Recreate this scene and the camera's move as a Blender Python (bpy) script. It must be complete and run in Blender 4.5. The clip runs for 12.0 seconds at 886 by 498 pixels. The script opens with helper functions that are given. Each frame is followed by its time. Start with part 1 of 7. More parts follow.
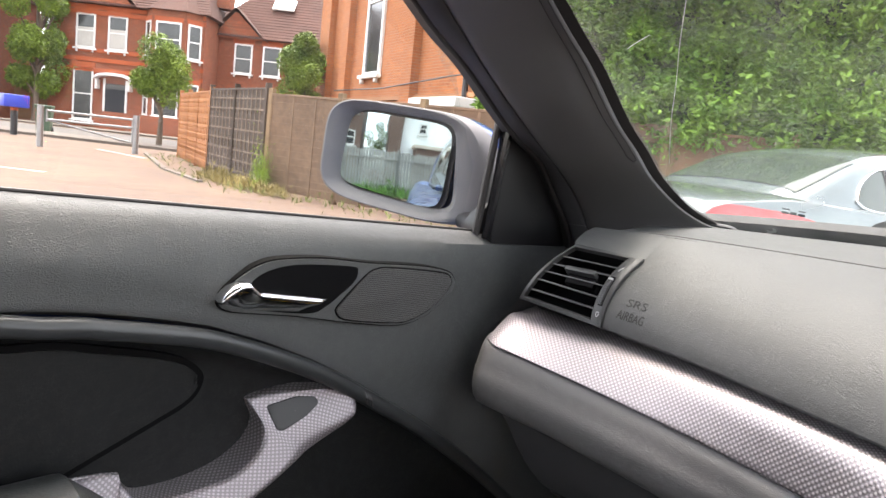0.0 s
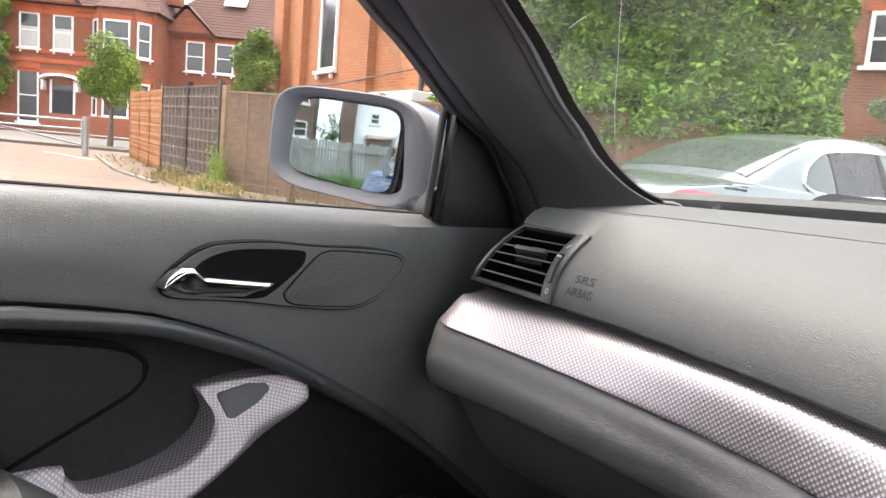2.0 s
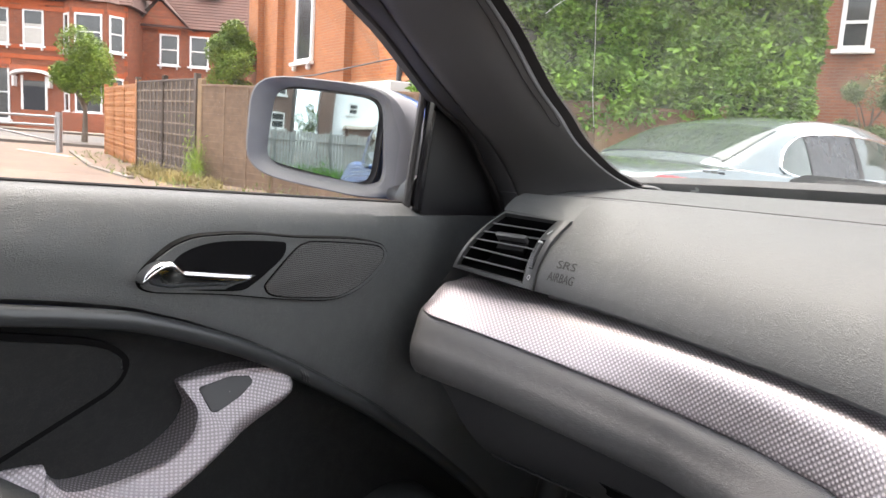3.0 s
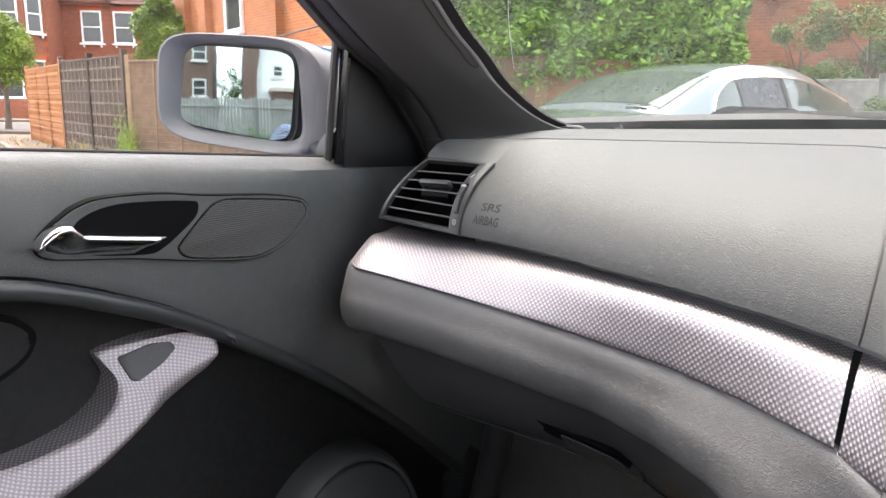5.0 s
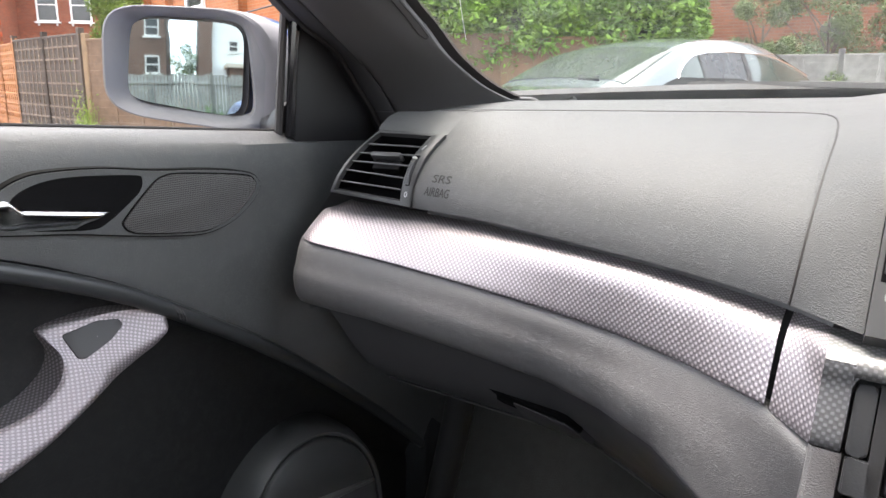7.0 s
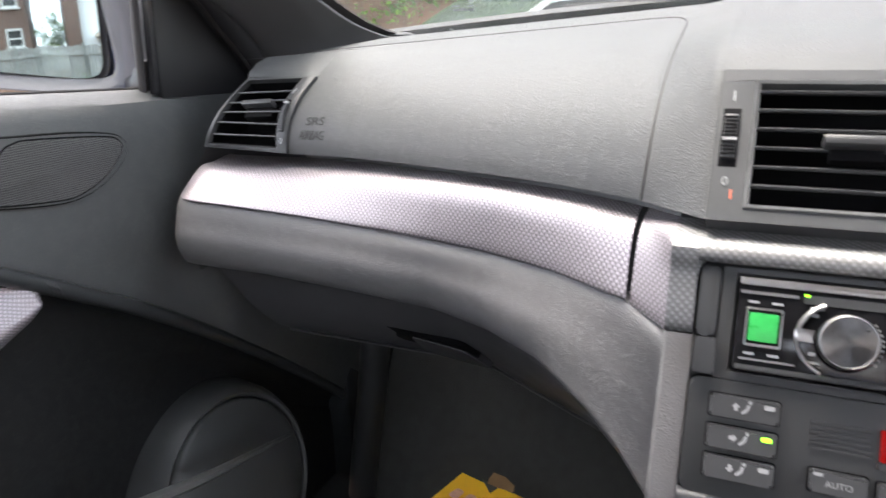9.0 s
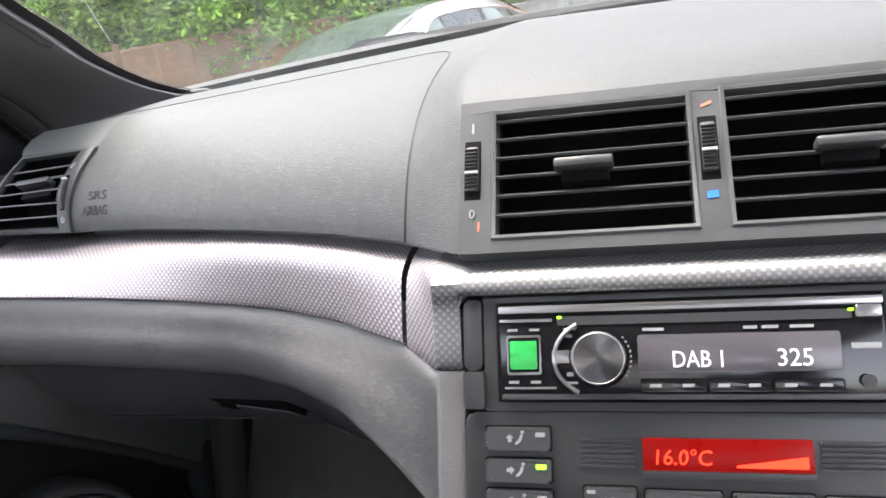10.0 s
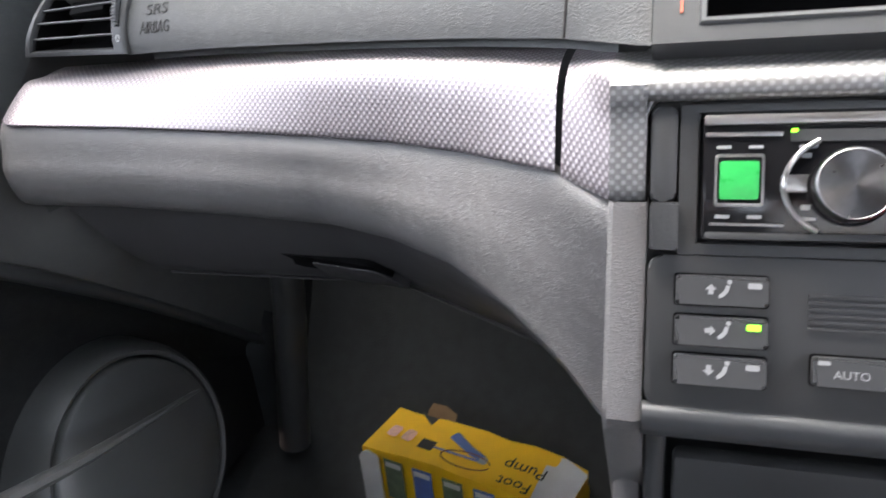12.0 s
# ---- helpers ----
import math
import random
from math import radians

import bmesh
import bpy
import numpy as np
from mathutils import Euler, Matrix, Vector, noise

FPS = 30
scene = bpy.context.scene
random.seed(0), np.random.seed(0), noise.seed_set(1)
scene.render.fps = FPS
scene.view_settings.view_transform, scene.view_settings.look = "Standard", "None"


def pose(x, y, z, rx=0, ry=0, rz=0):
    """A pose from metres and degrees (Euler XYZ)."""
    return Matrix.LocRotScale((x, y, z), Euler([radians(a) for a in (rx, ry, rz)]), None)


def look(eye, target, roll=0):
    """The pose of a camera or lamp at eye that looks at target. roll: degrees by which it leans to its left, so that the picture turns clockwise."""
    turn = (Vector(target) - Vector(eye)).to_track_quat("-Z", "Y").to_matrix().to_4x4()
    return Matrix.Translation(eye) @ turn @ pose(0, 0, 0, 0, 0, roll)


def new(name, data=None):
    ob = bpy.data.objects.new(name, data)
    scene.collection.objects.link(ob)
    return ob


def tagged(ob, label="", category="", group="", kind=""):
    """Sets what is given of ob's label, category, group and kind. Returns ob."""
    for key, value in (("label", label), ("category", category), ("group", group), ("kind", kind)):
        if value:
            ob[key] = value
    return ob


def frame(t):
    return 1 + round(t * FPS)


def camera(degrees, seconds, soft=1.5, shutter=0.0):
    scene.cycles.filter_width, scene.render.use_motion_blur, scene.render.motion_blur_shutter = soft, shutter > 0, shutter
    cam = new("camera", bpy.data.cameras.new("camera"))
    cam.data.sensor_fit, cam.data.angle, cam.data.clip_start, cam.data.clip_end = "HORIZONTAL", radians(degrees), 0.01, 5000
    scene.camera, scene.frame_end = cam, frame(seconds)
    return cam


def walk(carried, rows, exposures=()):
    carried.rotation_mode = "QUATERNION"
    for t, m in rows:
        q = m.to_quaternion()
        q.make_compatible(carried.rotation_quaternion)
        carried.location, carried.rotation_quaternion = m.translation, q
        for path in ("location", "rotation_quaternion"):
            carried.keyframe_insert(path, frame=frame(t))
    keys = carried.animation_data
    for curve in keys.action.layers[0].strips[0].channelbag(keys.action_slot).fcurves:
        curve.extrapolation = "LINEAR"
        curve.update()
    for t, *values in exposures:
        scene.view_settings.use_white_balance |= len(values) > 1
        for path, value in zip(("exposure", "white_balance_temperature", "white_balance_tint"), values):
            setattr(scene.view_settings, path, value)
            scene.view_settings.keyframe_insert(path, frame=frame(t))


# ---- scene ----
from mathutils.bvhtree import BVHTree

cam = camera(63.29, 12.0, 1.5, 0.5)
PATH = [
    (0, (-0.1517, -0.4325, 1.1000), (-1.4782, 1.0408, 0.8355), 6.10),
    (0.5, (-0.1449, -0.4296, 1.0960), (-1.4581, 1.0571, 0.8404), 5.67),
    (1, (-0.1424, -0.4289, 1.0955), (-1.4232, 1.0839, 0.8293), 5.33),
    (1.5, (-0.1406, -0.4277, 1.0884), (-1.4045, 1.1009, 0.8321), 4.89),
    (2, (-0.1403, -0.4251, 1.0887), (-1.3856, 1.1167, 0.8196), 4.78),
    (2.5, (-0.1394, -0.4238, 1.0863), (-1.3710, 1.1282, 0.8132), 4.32),
    (3, (-0.1406, -0.4239, 1.0867), (-1.3423, 1.1478, 0.7943), 3.77),
    (3.5, (-0.1308, -0.4166, 1.0796), (-1.3056, 1.1725, 0.7719), 2.60),
    (5.5, (-0.1207, -0.3996, 1.0681), (-1.1728, 1.2521, 0.6619), 0.28),
    (6, (-0.1127, -0.3975, 1.0652), (-1.1440, 1.2633, 0.6430), 0.19),
    (6.5, (-0.1098, -0.3964, 1.0641), (-1.1220, 1.2730, 0.6301), 0.13),
    (8.5, (-0.0966, -0.3816, 1.0541), (-1.0162, 1.3192, 0.5427), -2.07),
    (9, (-0.0734, -0.3754, 1.0439), (-0.8951, 1.3582, 0.4786), -4.81),
    (9.5, (-0.0479, -0.3611, 1.0323), (-0.7610, 1.4230, 0.4768), -8.76),
    (10, (-0.0115, -0.3398, 1.0449), (-0.5417, 1.5155, 0.5190), -10.59),
    (10.5, (-0.0112, -0.3284, 1.0271), (-0.5128, 1.5198, 0.4503), -9.47),
    (11, (-0.0547, -0.3138, 1.0040), (-0.5825, 1.5100, 0.3754), -7.41),
    (11.5, (-0.0837, -0.2907, 0.9876), (-0.6390, 1.5039, 0.3014), -7.00),
    (12, (-0.0913, -0.2850, 0.9872), (-0.7400, 1.4475, 0.2272), -9.35),
]
EXPOSURES = [(0.0, 3.40, 7250, 14), (6.5, 3.57, 7050, 14), (9.0, 3.66, 6900, 14), (12.0, 3.89, 6750, 13)]
walk(cam, [(t, look(eye, target, roll)) for t, eye, target, roll in PATH], EXPOSURES)

# ---------------------------------------------------------------- light
SUN_EL, SUN_ROT = 77.0, 288.0
world = bpy.data.worlds.new("sky")
scene.world = world
world.use_nodes = True
wn = world.node_tree.nodes
sky = wn.new("ShaderNodeTexSky")
sky.sky_type, sky.sun_disc = "NISHITA", False
sky.sun_elevation, sky.sun_rotation = radians(SUN_EL), radians(SUN_ROT)
sky.air_density, sky.dust_density, sky.ozone_density = 0.7, 2.6, 0.2
wn["Background"].inputs[1].default_value = 0.15
cloud = wn.new("ShaderNodeHueSaturation")      # high overcast takes most of the blue out of the sky
cloud.inputs["Saturation"].default_value = 0.45
world.node_tree.links.new(sky.outputs[0], cloud.inputs["Color"])
world.node_tree.links.new(cloud.outputs[0], wn["Background"].inputs[0])
sun_data = bpy.data.lights.new("sun", "SUN")
sun_data.energy, sun_data.angle, sun_data.color = 0.25, radians(45), (1.0, 0.98, 0.96)
sun = new("sun", sun_data)
sun.matrix_world = pose(0, 0, 30, 90 - SUN_EL, 0, -SUN_ROT + 180)

# ---------------------------------------------------------------- materials


def surf(name, base, rough=0.5, metal=0.0, var=0.15, scale=30.0, bump=0.0, bscale=300.0, grain="noise", rvar=0.1, coat=0.0, stain=None, spec=0.5, emit=0.0, island=0.0):
    """A procedural surface: colour varied at two scales, uneven gloss, fine relief."""
    m = bpy.data.materials.new(name)
    m.use_nodes = True
    n, l = m.node_tree.nodes, m.node_tree.links
    b = n["Principled BSDF"]
    co = n.new("ShaderNodeTexCoord")
    big, fine = n.new("ShaderNodeTexNoise"), n.new("ShaderNodeTexNoise")
    big.inputs["Scale"].default_value, big.inputs["Detail"].default_value = scale * 0.12, 3
    fine.inputs["Scale"].default_value, fine.inputs["Detail"].default_value = scale, 5
    for t in (big, fine):
        l.new(co.outputs["Object"], t.inputs["Vector"])
    add = n.new("ShaderNodeMath")
    add.operation = "ADD"
    l.new(big.outputs["Fac"], add.inputs[0])
    l.new(fine.outputs["Fac"], add.inputs[1])
    ramp = n.new("ShaderNodeMapRange")
    ramp.inputs["From Min"].default_value, ramp.inputs["From Max"].default_value = 0.7, 1.3
    l.new(add.outputs[0], ramp.inputs["Value"])
    mix = n.new("ShaderNodeMix")
    mix.data_type = "RGBA"
    lo = [c * (1 - var) for c in base] if stain is None else stain
    mix.inputs["A"].default_value, mix.inputs["B"].default_value = (*lo, 1), (*[min(1, c * (1 + var)) for c in base], 1)
    l.new(ramp.outputs[0], mix.inputs["Factor"])
    col = mix.outputs["Result"]
    if island:
        geo, hsv, mr = n.new("ShaderNodeNewGeometry"), n.new("ShaderNodeHueSaturation"), n.new("ShaderNodeMapRange")
        mr.inputs["To Min"].default_value, mr.inputs["To Max"].default_value = 1 - island, 1 + island
        l.new(geo.outputs["Random Per Island"], mr.inputs["Value"])
        l.new(mr.outputs[0], hsv.inputs["Value"])
        l.new(col, hsv.inputs["Color"])
        col = hsv.outputs["Color"]
    l.new(col, b.inputs["Base Color"])
    b.inputs["Metallic"].default_value, b.inputs["Specular IOR Level"].default_value = metal, spec
    b.inputs["Coat Weight"].default_value = coat
    rm = n.new("ShaderNodeMapRange")
    rm.inputs["To Min"].default_value, rm.inputs["To Max"].default_value = max(0.02, rough - rvar), min(1, rough + rvar)
    l.new(fine.outputs["Fac"], rm.inputs["Value"])
    l.new(rm.outputs[0], b.inputs["Roughness"])
    if bump:
        bp = n.new("ShaderNodeBump")
        bp.inputs["Distance"].default_value = bump
        bp.inputs["Strength"].default_value = 1.0
        if grain == "leather":
            # fine creased cells, longer along than up, in patches that come and go
            mpn, w, mv = n.new("ShaderNodeMapping"), n.new("ShaderNodeTexNoise"), n.new("ShaderNodeMix")
            mpn.inputs["Scale"].default_value = (0.75, 0.75, 1.5)
            l.new(co.outputs["Object"], mpn.inputs["Vector"])
            w.inputs["Scale"].default_value, w.inputs["Detail"].default_value = bscale * 0.35, 2
            l.new(mpn.outputs[0], w.inputs["Vector"])
            mv.data_type = "RGBA"
            mv.inputs["Factor"].default_value = 0.006
            l.new(mpn.outputs[0], mv.inputs["A"])
            l.new(w.outputs["Color"], mv.inputs["B"])
            g, fg = n.new("ShaderNodeTexVoronoi"), n.new("ShaderNodeTexNoise")
            g.feature = "DISTANCE_TO_EDGE"
            g.inputs["Scale"].default_value = bscale
            l.new(mv.outputs["Result"], g.inputs["Vector"])
            edge = n.new("ShaderNodeMapRange")
            edge.interpolation_type = "SMOOTHSTEP"
            edge.inputs["From Max"].default_value = 0.28
            l.new(g.outputs["Distance"], edge.inputs["Value"])
            fg.inputs["Scale"].default_value, fg.inputs["Detail"].default_value = bscale * 0.16, 3
            l.new(co.outputs["Object"], fg.inputs["Vector"])
            fade = n.new("ShaderNodeMapRange")
            fade.inputs["From Min"].default_value, fade.inputs["From Max"].default_value = 0.35, 0.65
            fade.inputs["To Min"].default_value, fade.inputs["To Max"].default_value = 0.35, 1.0
            l.new(fg.outputs["Fac"], fade.inputs["Value"])
            ma = n.new("ShaderNodeMath")
            ma.operation = "MULTIPLY"
            l.new(edge.outputs[0], ma.inputs[0])
            l.new(fade.outputs[0], ma.inputs[1])
            l.new(ma.outputs[0], bp.inputs["Height"])
        else:
            g = n.new("ShaderNodeTexNoise")
            g.inputs["Scale"].default_value, g.inputs["Detail"].default_value = bscale, 4
            l.new(co.outputs["Object"], g.inputs["Vector"])
            l.new(g.outputs["Fac"], bp.inputs["Height"])
        l.new(bp.outputs[0], b.inputs["Normal"])
    if emit:
        b.inputs["Emission Color"].default_value, b.inputs["Emission Strength"].default_value = (*base, 1), emit
    return m


def weave_material(name, light, dark, cell=0.0047, relief=0.0001):
    """Embossed aluminium: pale raised lozenges in offset rows on a darker, smoother ground, by the mesh's UV in metres."""
    m = surf(name, light, 0.5, 0.85, 0.06, 60, 0)
    n, l = m.node_tree.nodes, m.node_tree.links
    b = n["Principled BSDF"]
    old = b.inputs["Base Color"].links[0].from_socket
    uv, mp, sp = n.new("ShaderNodeUVMap"), n.new("ShaderNodeMapping"), n.new("ShaderNodeSeparateXYZ")
    uv.uv_map = "UVMap"
    k = 2 * math.pi / cell
    mp.inputs["Scale"].default_value = (k, k, 1)
    l.new(uv.outputs[0], mp.inputs["Vector"])
    l.new(mp.outputs[0], sp.inputs[0])

    def node(op, a, c=None):
        q = n.new("ShaderNodeMath")
        q.operation = op
        l.new(a, q.inputs[0])
        if c is not None:
            l.new(c, q.inputs[1])
        return q.outputs[0]

    def ramp(v, a, c, lo=0.0, hi=1.0):
        r = n.new("ShaderNodeMapRange")
        r.inputs["From Min"].default_value, r.inputs["From Max"].default_value = a, c
        r.inputs["To Min"].default_value, r.inputs["To Max"].default_value = lo, hi
        l.new(v, r.inputs["Value"])
        return r.outputs[0]

    h = node("MULTIPLY", node("SINE", sp.outputs[0]), node("SINE", sp.outputs[1]))
    dot = ramp(h, 0.12, 0.42)
    mix = n.new("ShaderNodeMix")
    mix.data_type = "RGBA"
    mix.inputs["A"].default_value = (*dark, 1)
    l.new(old, mix.inputs["B"])
    l.new(dot, mix.inputs["Factor"])
    l.new(mix.outputs["Result"], b.inputs["Base Color"])
    l.new(ramp(dot, 0, 1, 0.46, 0.56), b.inputs["Roughness"])
    l.new(ramp(dot, 0, 1, 0.90, 0.45), b.inputs["Metallic"])
    bp = n.new("ShaderNodeBump")
    bp.inputs["Distance"].default_value = relief
    l.new(h, bp.inputs["Height"])
    l.new(bp.outputs[0], b.inputs["Normal"])
    return m


def glass_material(name, tint=(0.92, 0.96, 0.95), haze=0.02):
    """A thin pane: clear, with a mirror gloss by Fresnel and a little dust."""
    m = bpy.data.materials.new(name)
    m.use_nodes = True
    n, l = m.node_tree.nodes, m.node_tree.links
    n.remove(n["Principled BSDF"])
    tr, gl, di = n.new("ShaderNodeBsdfTransparent"), n.new("ShaderNodeBsdfGlossy"), n.new("ShaderNodeBsdfDiffuse")
    tr.inputs[0].default_value = (*tint, 1)
    gl.inputs["Roughness"].default_value = 0.02
    di.inputs[0].default_value = (0.7, 0.72, 0.7, 1)
    fr, m1, m2 = n.new("ShaderNodeLayerWeight"), n.new("ShaderNodeMixShader"), n.new("ShaderNodeMixShader")
    fr.inputs[0].default_value = 0.5
    po, ma = n.new("ShaderNodeMath"), n.new("ShaderNodeMath")
    po.operation, ma.operation = "POWER", "MULTIPLY_ADD"
    po.inputs[1].default_value, ma.inputs[1].default_value, ma.inputs[2].default_value = 5.0, 0.92, 0.06
    l.new(fr.outputs["Facing"], po.inputs[0])
    l.new(po.outputs[0], ma.inputs[0])
    l.new(ma.outputs[0], m1.inputs[0])
    l.new(tr.outputs[0], m1.inputs[1])
    l.new(gl.outputs[0], m1.inputs[2])
    co, no, mr = n.new("ShaderNodeTexCoord"), n.new("ShaderNodeTexNoise"), n.new("ShaderNodeMapRange")
    no.inputs["Scale"].default_value, no.inputs["Detail"].default_value = 14, 8
    mr.inputs["From Min"].default_value, mr.inputs["From Max"].default_value = 0.35, 0.75
    mr.inputs["To Min"].default_value, mr.inputs["To Max"].default_value = haze * 0.4, haze * 1.8
    l.new(co.outputs["Object"], no.inputs["Vector"])
    l.new(no.outputs["Fac"], mr.inputs["Value"])
    l.new(mr.outputs[0], m2.inputs[0])
    l.new(m1.outputs[0], m2.inputs[1])
    l.new(di.outputs[0], m2.inputs[2])
    l.new(m2.outputs[0], n["Material Output"].inputs[0])
    return m


def brick_material(name, a, b, mortar, scale=1.0):
    """Brickwork, 225 by 75 mm courses, on walls too far off for single bricks; by UV in metres."""
    m = surf(name, a, 0.85, 0, 0.32, 3, 0.0)
    n, l = m.node_tree.nodes, m.node_tree.links
    p = n["Principled BSDF"]
    old = p.inputs["Base Color"].links[0].from_socket
    uv, br = n.new("ShaderNodeUVMap"), n.new("ShaderNodeTexBrick")
    uv.uv_map = "UVMap"
    br.inputs["Scale"].default_value = 1.0 / scale
    br.inputs["Brick Width"].default_value, br.inputs["Row Height"].default_value = 0.225, 0.075
    br.inputs["Mortar Size"].default_value, br.inputs["Bias"].default_value = 0.010, 0.0
    br.inputs["Color2"].default_value, br.inputs["Mortar"].default_value = (*b, 1), (*mortar, 1)
    l.new(uv.outputs[0], br.inputs["Vector"])
    l.new(old, br.inputs["Color1"])
    l.new(br.outputs["Color"], p.inputs["Base Color"])
    bp = n.new("ShaderNodeBump")
    bp.inputs["Distance"].default_value, bp.invert = 0.006, True
    l.new(br.outputs["Fac"], bp.inputs["Height"])
    l.new(bp.outputs[0], p.inputs["Normal"])
    return m


M_DASH = surf("dash_vinyl", (0.058, 0.060, 0.060), 0.52, 0, 0.08, 25, 0.00016, 560, "leather", 0.05, spec=0.44)
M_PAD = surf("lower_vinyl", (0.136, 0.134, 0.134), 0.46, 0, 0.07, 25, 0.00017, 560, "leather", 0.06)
M_DOOR = surf("door_vinyl", (0.068, 0.072, 0.072), 0.42, 0, 0.10, 25, 0.00020, 560, "leather", 0.06)
M_DARK = surf("black_plastic", (0.040, 0.042, 0.043), 0.45, 0, 0.12, 30, 0.0001, 900)
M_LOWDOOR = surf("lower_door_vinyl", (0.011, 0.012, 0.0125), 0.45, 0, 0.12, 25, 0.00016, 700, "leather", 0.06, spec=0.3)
M_BEAD = surf("bead_vinyl", (0.034, 0.037, 0.038), 0.30, 0, 0.10, 25, 0.00003, 1400, rvar=0.04)
M_RAIL = surf("rail_plastic", (0.085, 0.088, 0.088), 0.36, 0, 0.10, 30)
M_POD = surf("speaker_plastic", (0.060, 0.064, 0.064), 0.42, 0, 0.10, 30, 0.00012, 900)
M_LID = surf("glove_lid_plastic", (0.058, 0.058, 0.060), 0.48, 0, 0.10, 30, 0.0002, 600)
# far darker than the other plastics: shade of recesses and gaps put into colour
M_RECESS_SHADE = surf("recess_shade_black", (0.004, 0.004, 0.0045), 0.8, 0, 0.1, 30, spec=0.1)
M_BEZEL = surf("grey_plastic", (0.060, 0.063, 0.065), 0.45, 0, 0.08, 30, 0.00006, 1500)
M_PANEL = surf("panel_plastic", (0.036, 0.0375, 0.038), 0.42, 0, 0.08, 30, 0.00006, 1500)
M_BUTTON = surf("button_plastic", (0.046, 0.048, 0.049), 0.38, 0, 0.08, 30, 0.00004, 1500)
M_SLAT = surf("slat_plastic", (0.036, 0.037, 0.038), 0.42, 0, 0.1, 30)
M_PIANO = surf("gloss_black", (0.010, 0.010, 0.011), 0.12, 0, 0.1, 30, rvar=0.05)
M_CARPET = surf("carpet", (0.025, 0.029, 0.031), 0.95, 0, 0.3, 60, 0.002, 700)
M_CARBON = weave_material("cube_metal", (0.51, 0.470, 0.490), (0.270, 0.246, 0.258))
M_SILVER = weave_material("silver_cube_metal", (0.36, 0.36, 0.36), (0.25, 0.25, 0.25), 0.0044, 0.00006)
M_CHROME = surf("chrome", (0.85, 0.86, 0.87), 0.10, 1.0, 0.04, 20, rvar=0.04)
M_STEEL = surf("brushed_steel", (0.46, 0.45, 0.44), 0.34, 1.0, 0.05, 60, rvar=0.04)
M_PILLAR = surf("pillar_plastic", (0.088, 0.088, 0.089), 0.55, 0, 0.08, 30, 0.0001, 1200)
M_SAIL = surf("black_sail_plastic", (0.012, 0.012, 0.013), 0.5, 0, 0.1, 30, 0.0001, 900)
M_STRIP = surf("flocked_seal", (0.034, 0.034, 0.036), 0.6, 0, 0.15, 40, 0.0002, 900)
M_SEAL = surf("rubber", (0.020, 0.018, 0.018), 0.6, 0, 0.15, 40, 0.0002, 400)
M_PRIMER = surf("grey_primer", (0.120, 0.118, 0.118), 0.6, 0, 0.14, 25, 0.00012, 400, rvar=0.1)
M_BLUE = surf("blue_paint", (0.022, 0.060, 0.22), 0.28, 0.2, 0.08, 12, coat=0.6, rvar=0.04)
M_MIRROR = surf("mirror_silver", (0.36, 0.455, 0.475), 0.02, 1.0, 0.02, 10, rvar=0.01)
M_GLASS = glass_material("window_glass", (0.93, 0.96, 0.95), 0.012)
M_SCREEN = glass_material("windscreen_glass", (0.88, 0.93, 0.90), 0.20)
M_CARGLASS = surf("tinted_car_glass", (0.05, 0.065, 0.055), 0.03, 0, 0.2, 3, rvar=0.01, spec=0.8)
M_WHITE = surf("white_print", (0.31, 0.32, 0.32), 0.5, 0, 0.05, 40)
M_GREY_PRINT = surf("grey_print", (0.30, 0.31, 0.31), 0.5, 0, 0.1, 40)
M_ENGRAVE = surf("engraved_shadow", (0.026, 0.026, 0.026), 0.7, 0, 0.1, 40, spec=0.3)
M_LINER = surf("headliner", (0.050, 0.050, 0.052), 0.95, 0, 0.1, 60, 0.001, 500)

# ---------------------------------------------------------------- mesh helpers


def part(name, bm, material, parent=None, label="", smooth=True, m=None):
    """Links a bmesh as one mesh object, under a thing or a part."""
    me = bpy.data.meshes.new(name)
    bmesh.ops.recalc_face_normals(bm, faces=bm.faces[:])
    bm.to_mesh(me)
    bm.free()
    for mm in material if isinstance(material, (list, tuple)) else (material,):
        me.materials.append(mm)
    if smooth:
        me.polygons.foreach_set("use_smooth", [True] * len(me.polygons))
        me.set_sharp_from_angle(angle=radians(38))
    ob = new(name, me)
    if parent:
        ob.parent = parent
    if m is not None:
        ob.matrix_basis = m
    if label:
        ob["label"] = label
    return ob


def thing(name, label, category, m=None, group="", kind=""):
    ob = new(name)
    ob.empty_display_size = 0.05
    if m is not None:
        ob.matrix_basis = m
    return tagged(ob, label, category, group, kind)


def loft(rows, closed=False, caps=False, uvs=None):
    """A skin over rows of points, each row as long as the next; UV in metres along and across."""
    bm = bmesh.new()
    layer = bm.loops.layers.uv.new("UVMap")
    V = [[bm.verts.new(p) for p in r] for r in rows]
    n = len(rows[0])
    U = [0.0]
    mid = n // 2
    for i in range(1, len(rows)):
        U.append(U[-1] + (Vector(rows[i][mid]) - Vector(rows[i - 1][mid])).length)
    W = []
    for r in rows:
        w = [0.0]
        for j in range(1, n):
            w.append(w[-1] + (Vector(r[j]) - Vector(r[j - 1])).length)
        W.append(w + [w[-1] + 0.01])
    for i in range(len(rows) - 1):
        for j in range(n if closed else n - 1):
            k = (j + 1) % n
            f = bm.faces.new((V[i][j], V[i + 1][j], V[i + 1][k], V[i][k]))
            for lp, q in zip(f.loops, ((i, j), (i + 1, j), (i + 1, j + 1), (i, j + 1))):
                lp[layer].uv = (U[q[0]], W[q[0]][q[1]])
    if caps:
        for r in (V[0], V[-1]):
            try:
                bm.faces.new(r)
            except ValueError:
                pass
    return bm


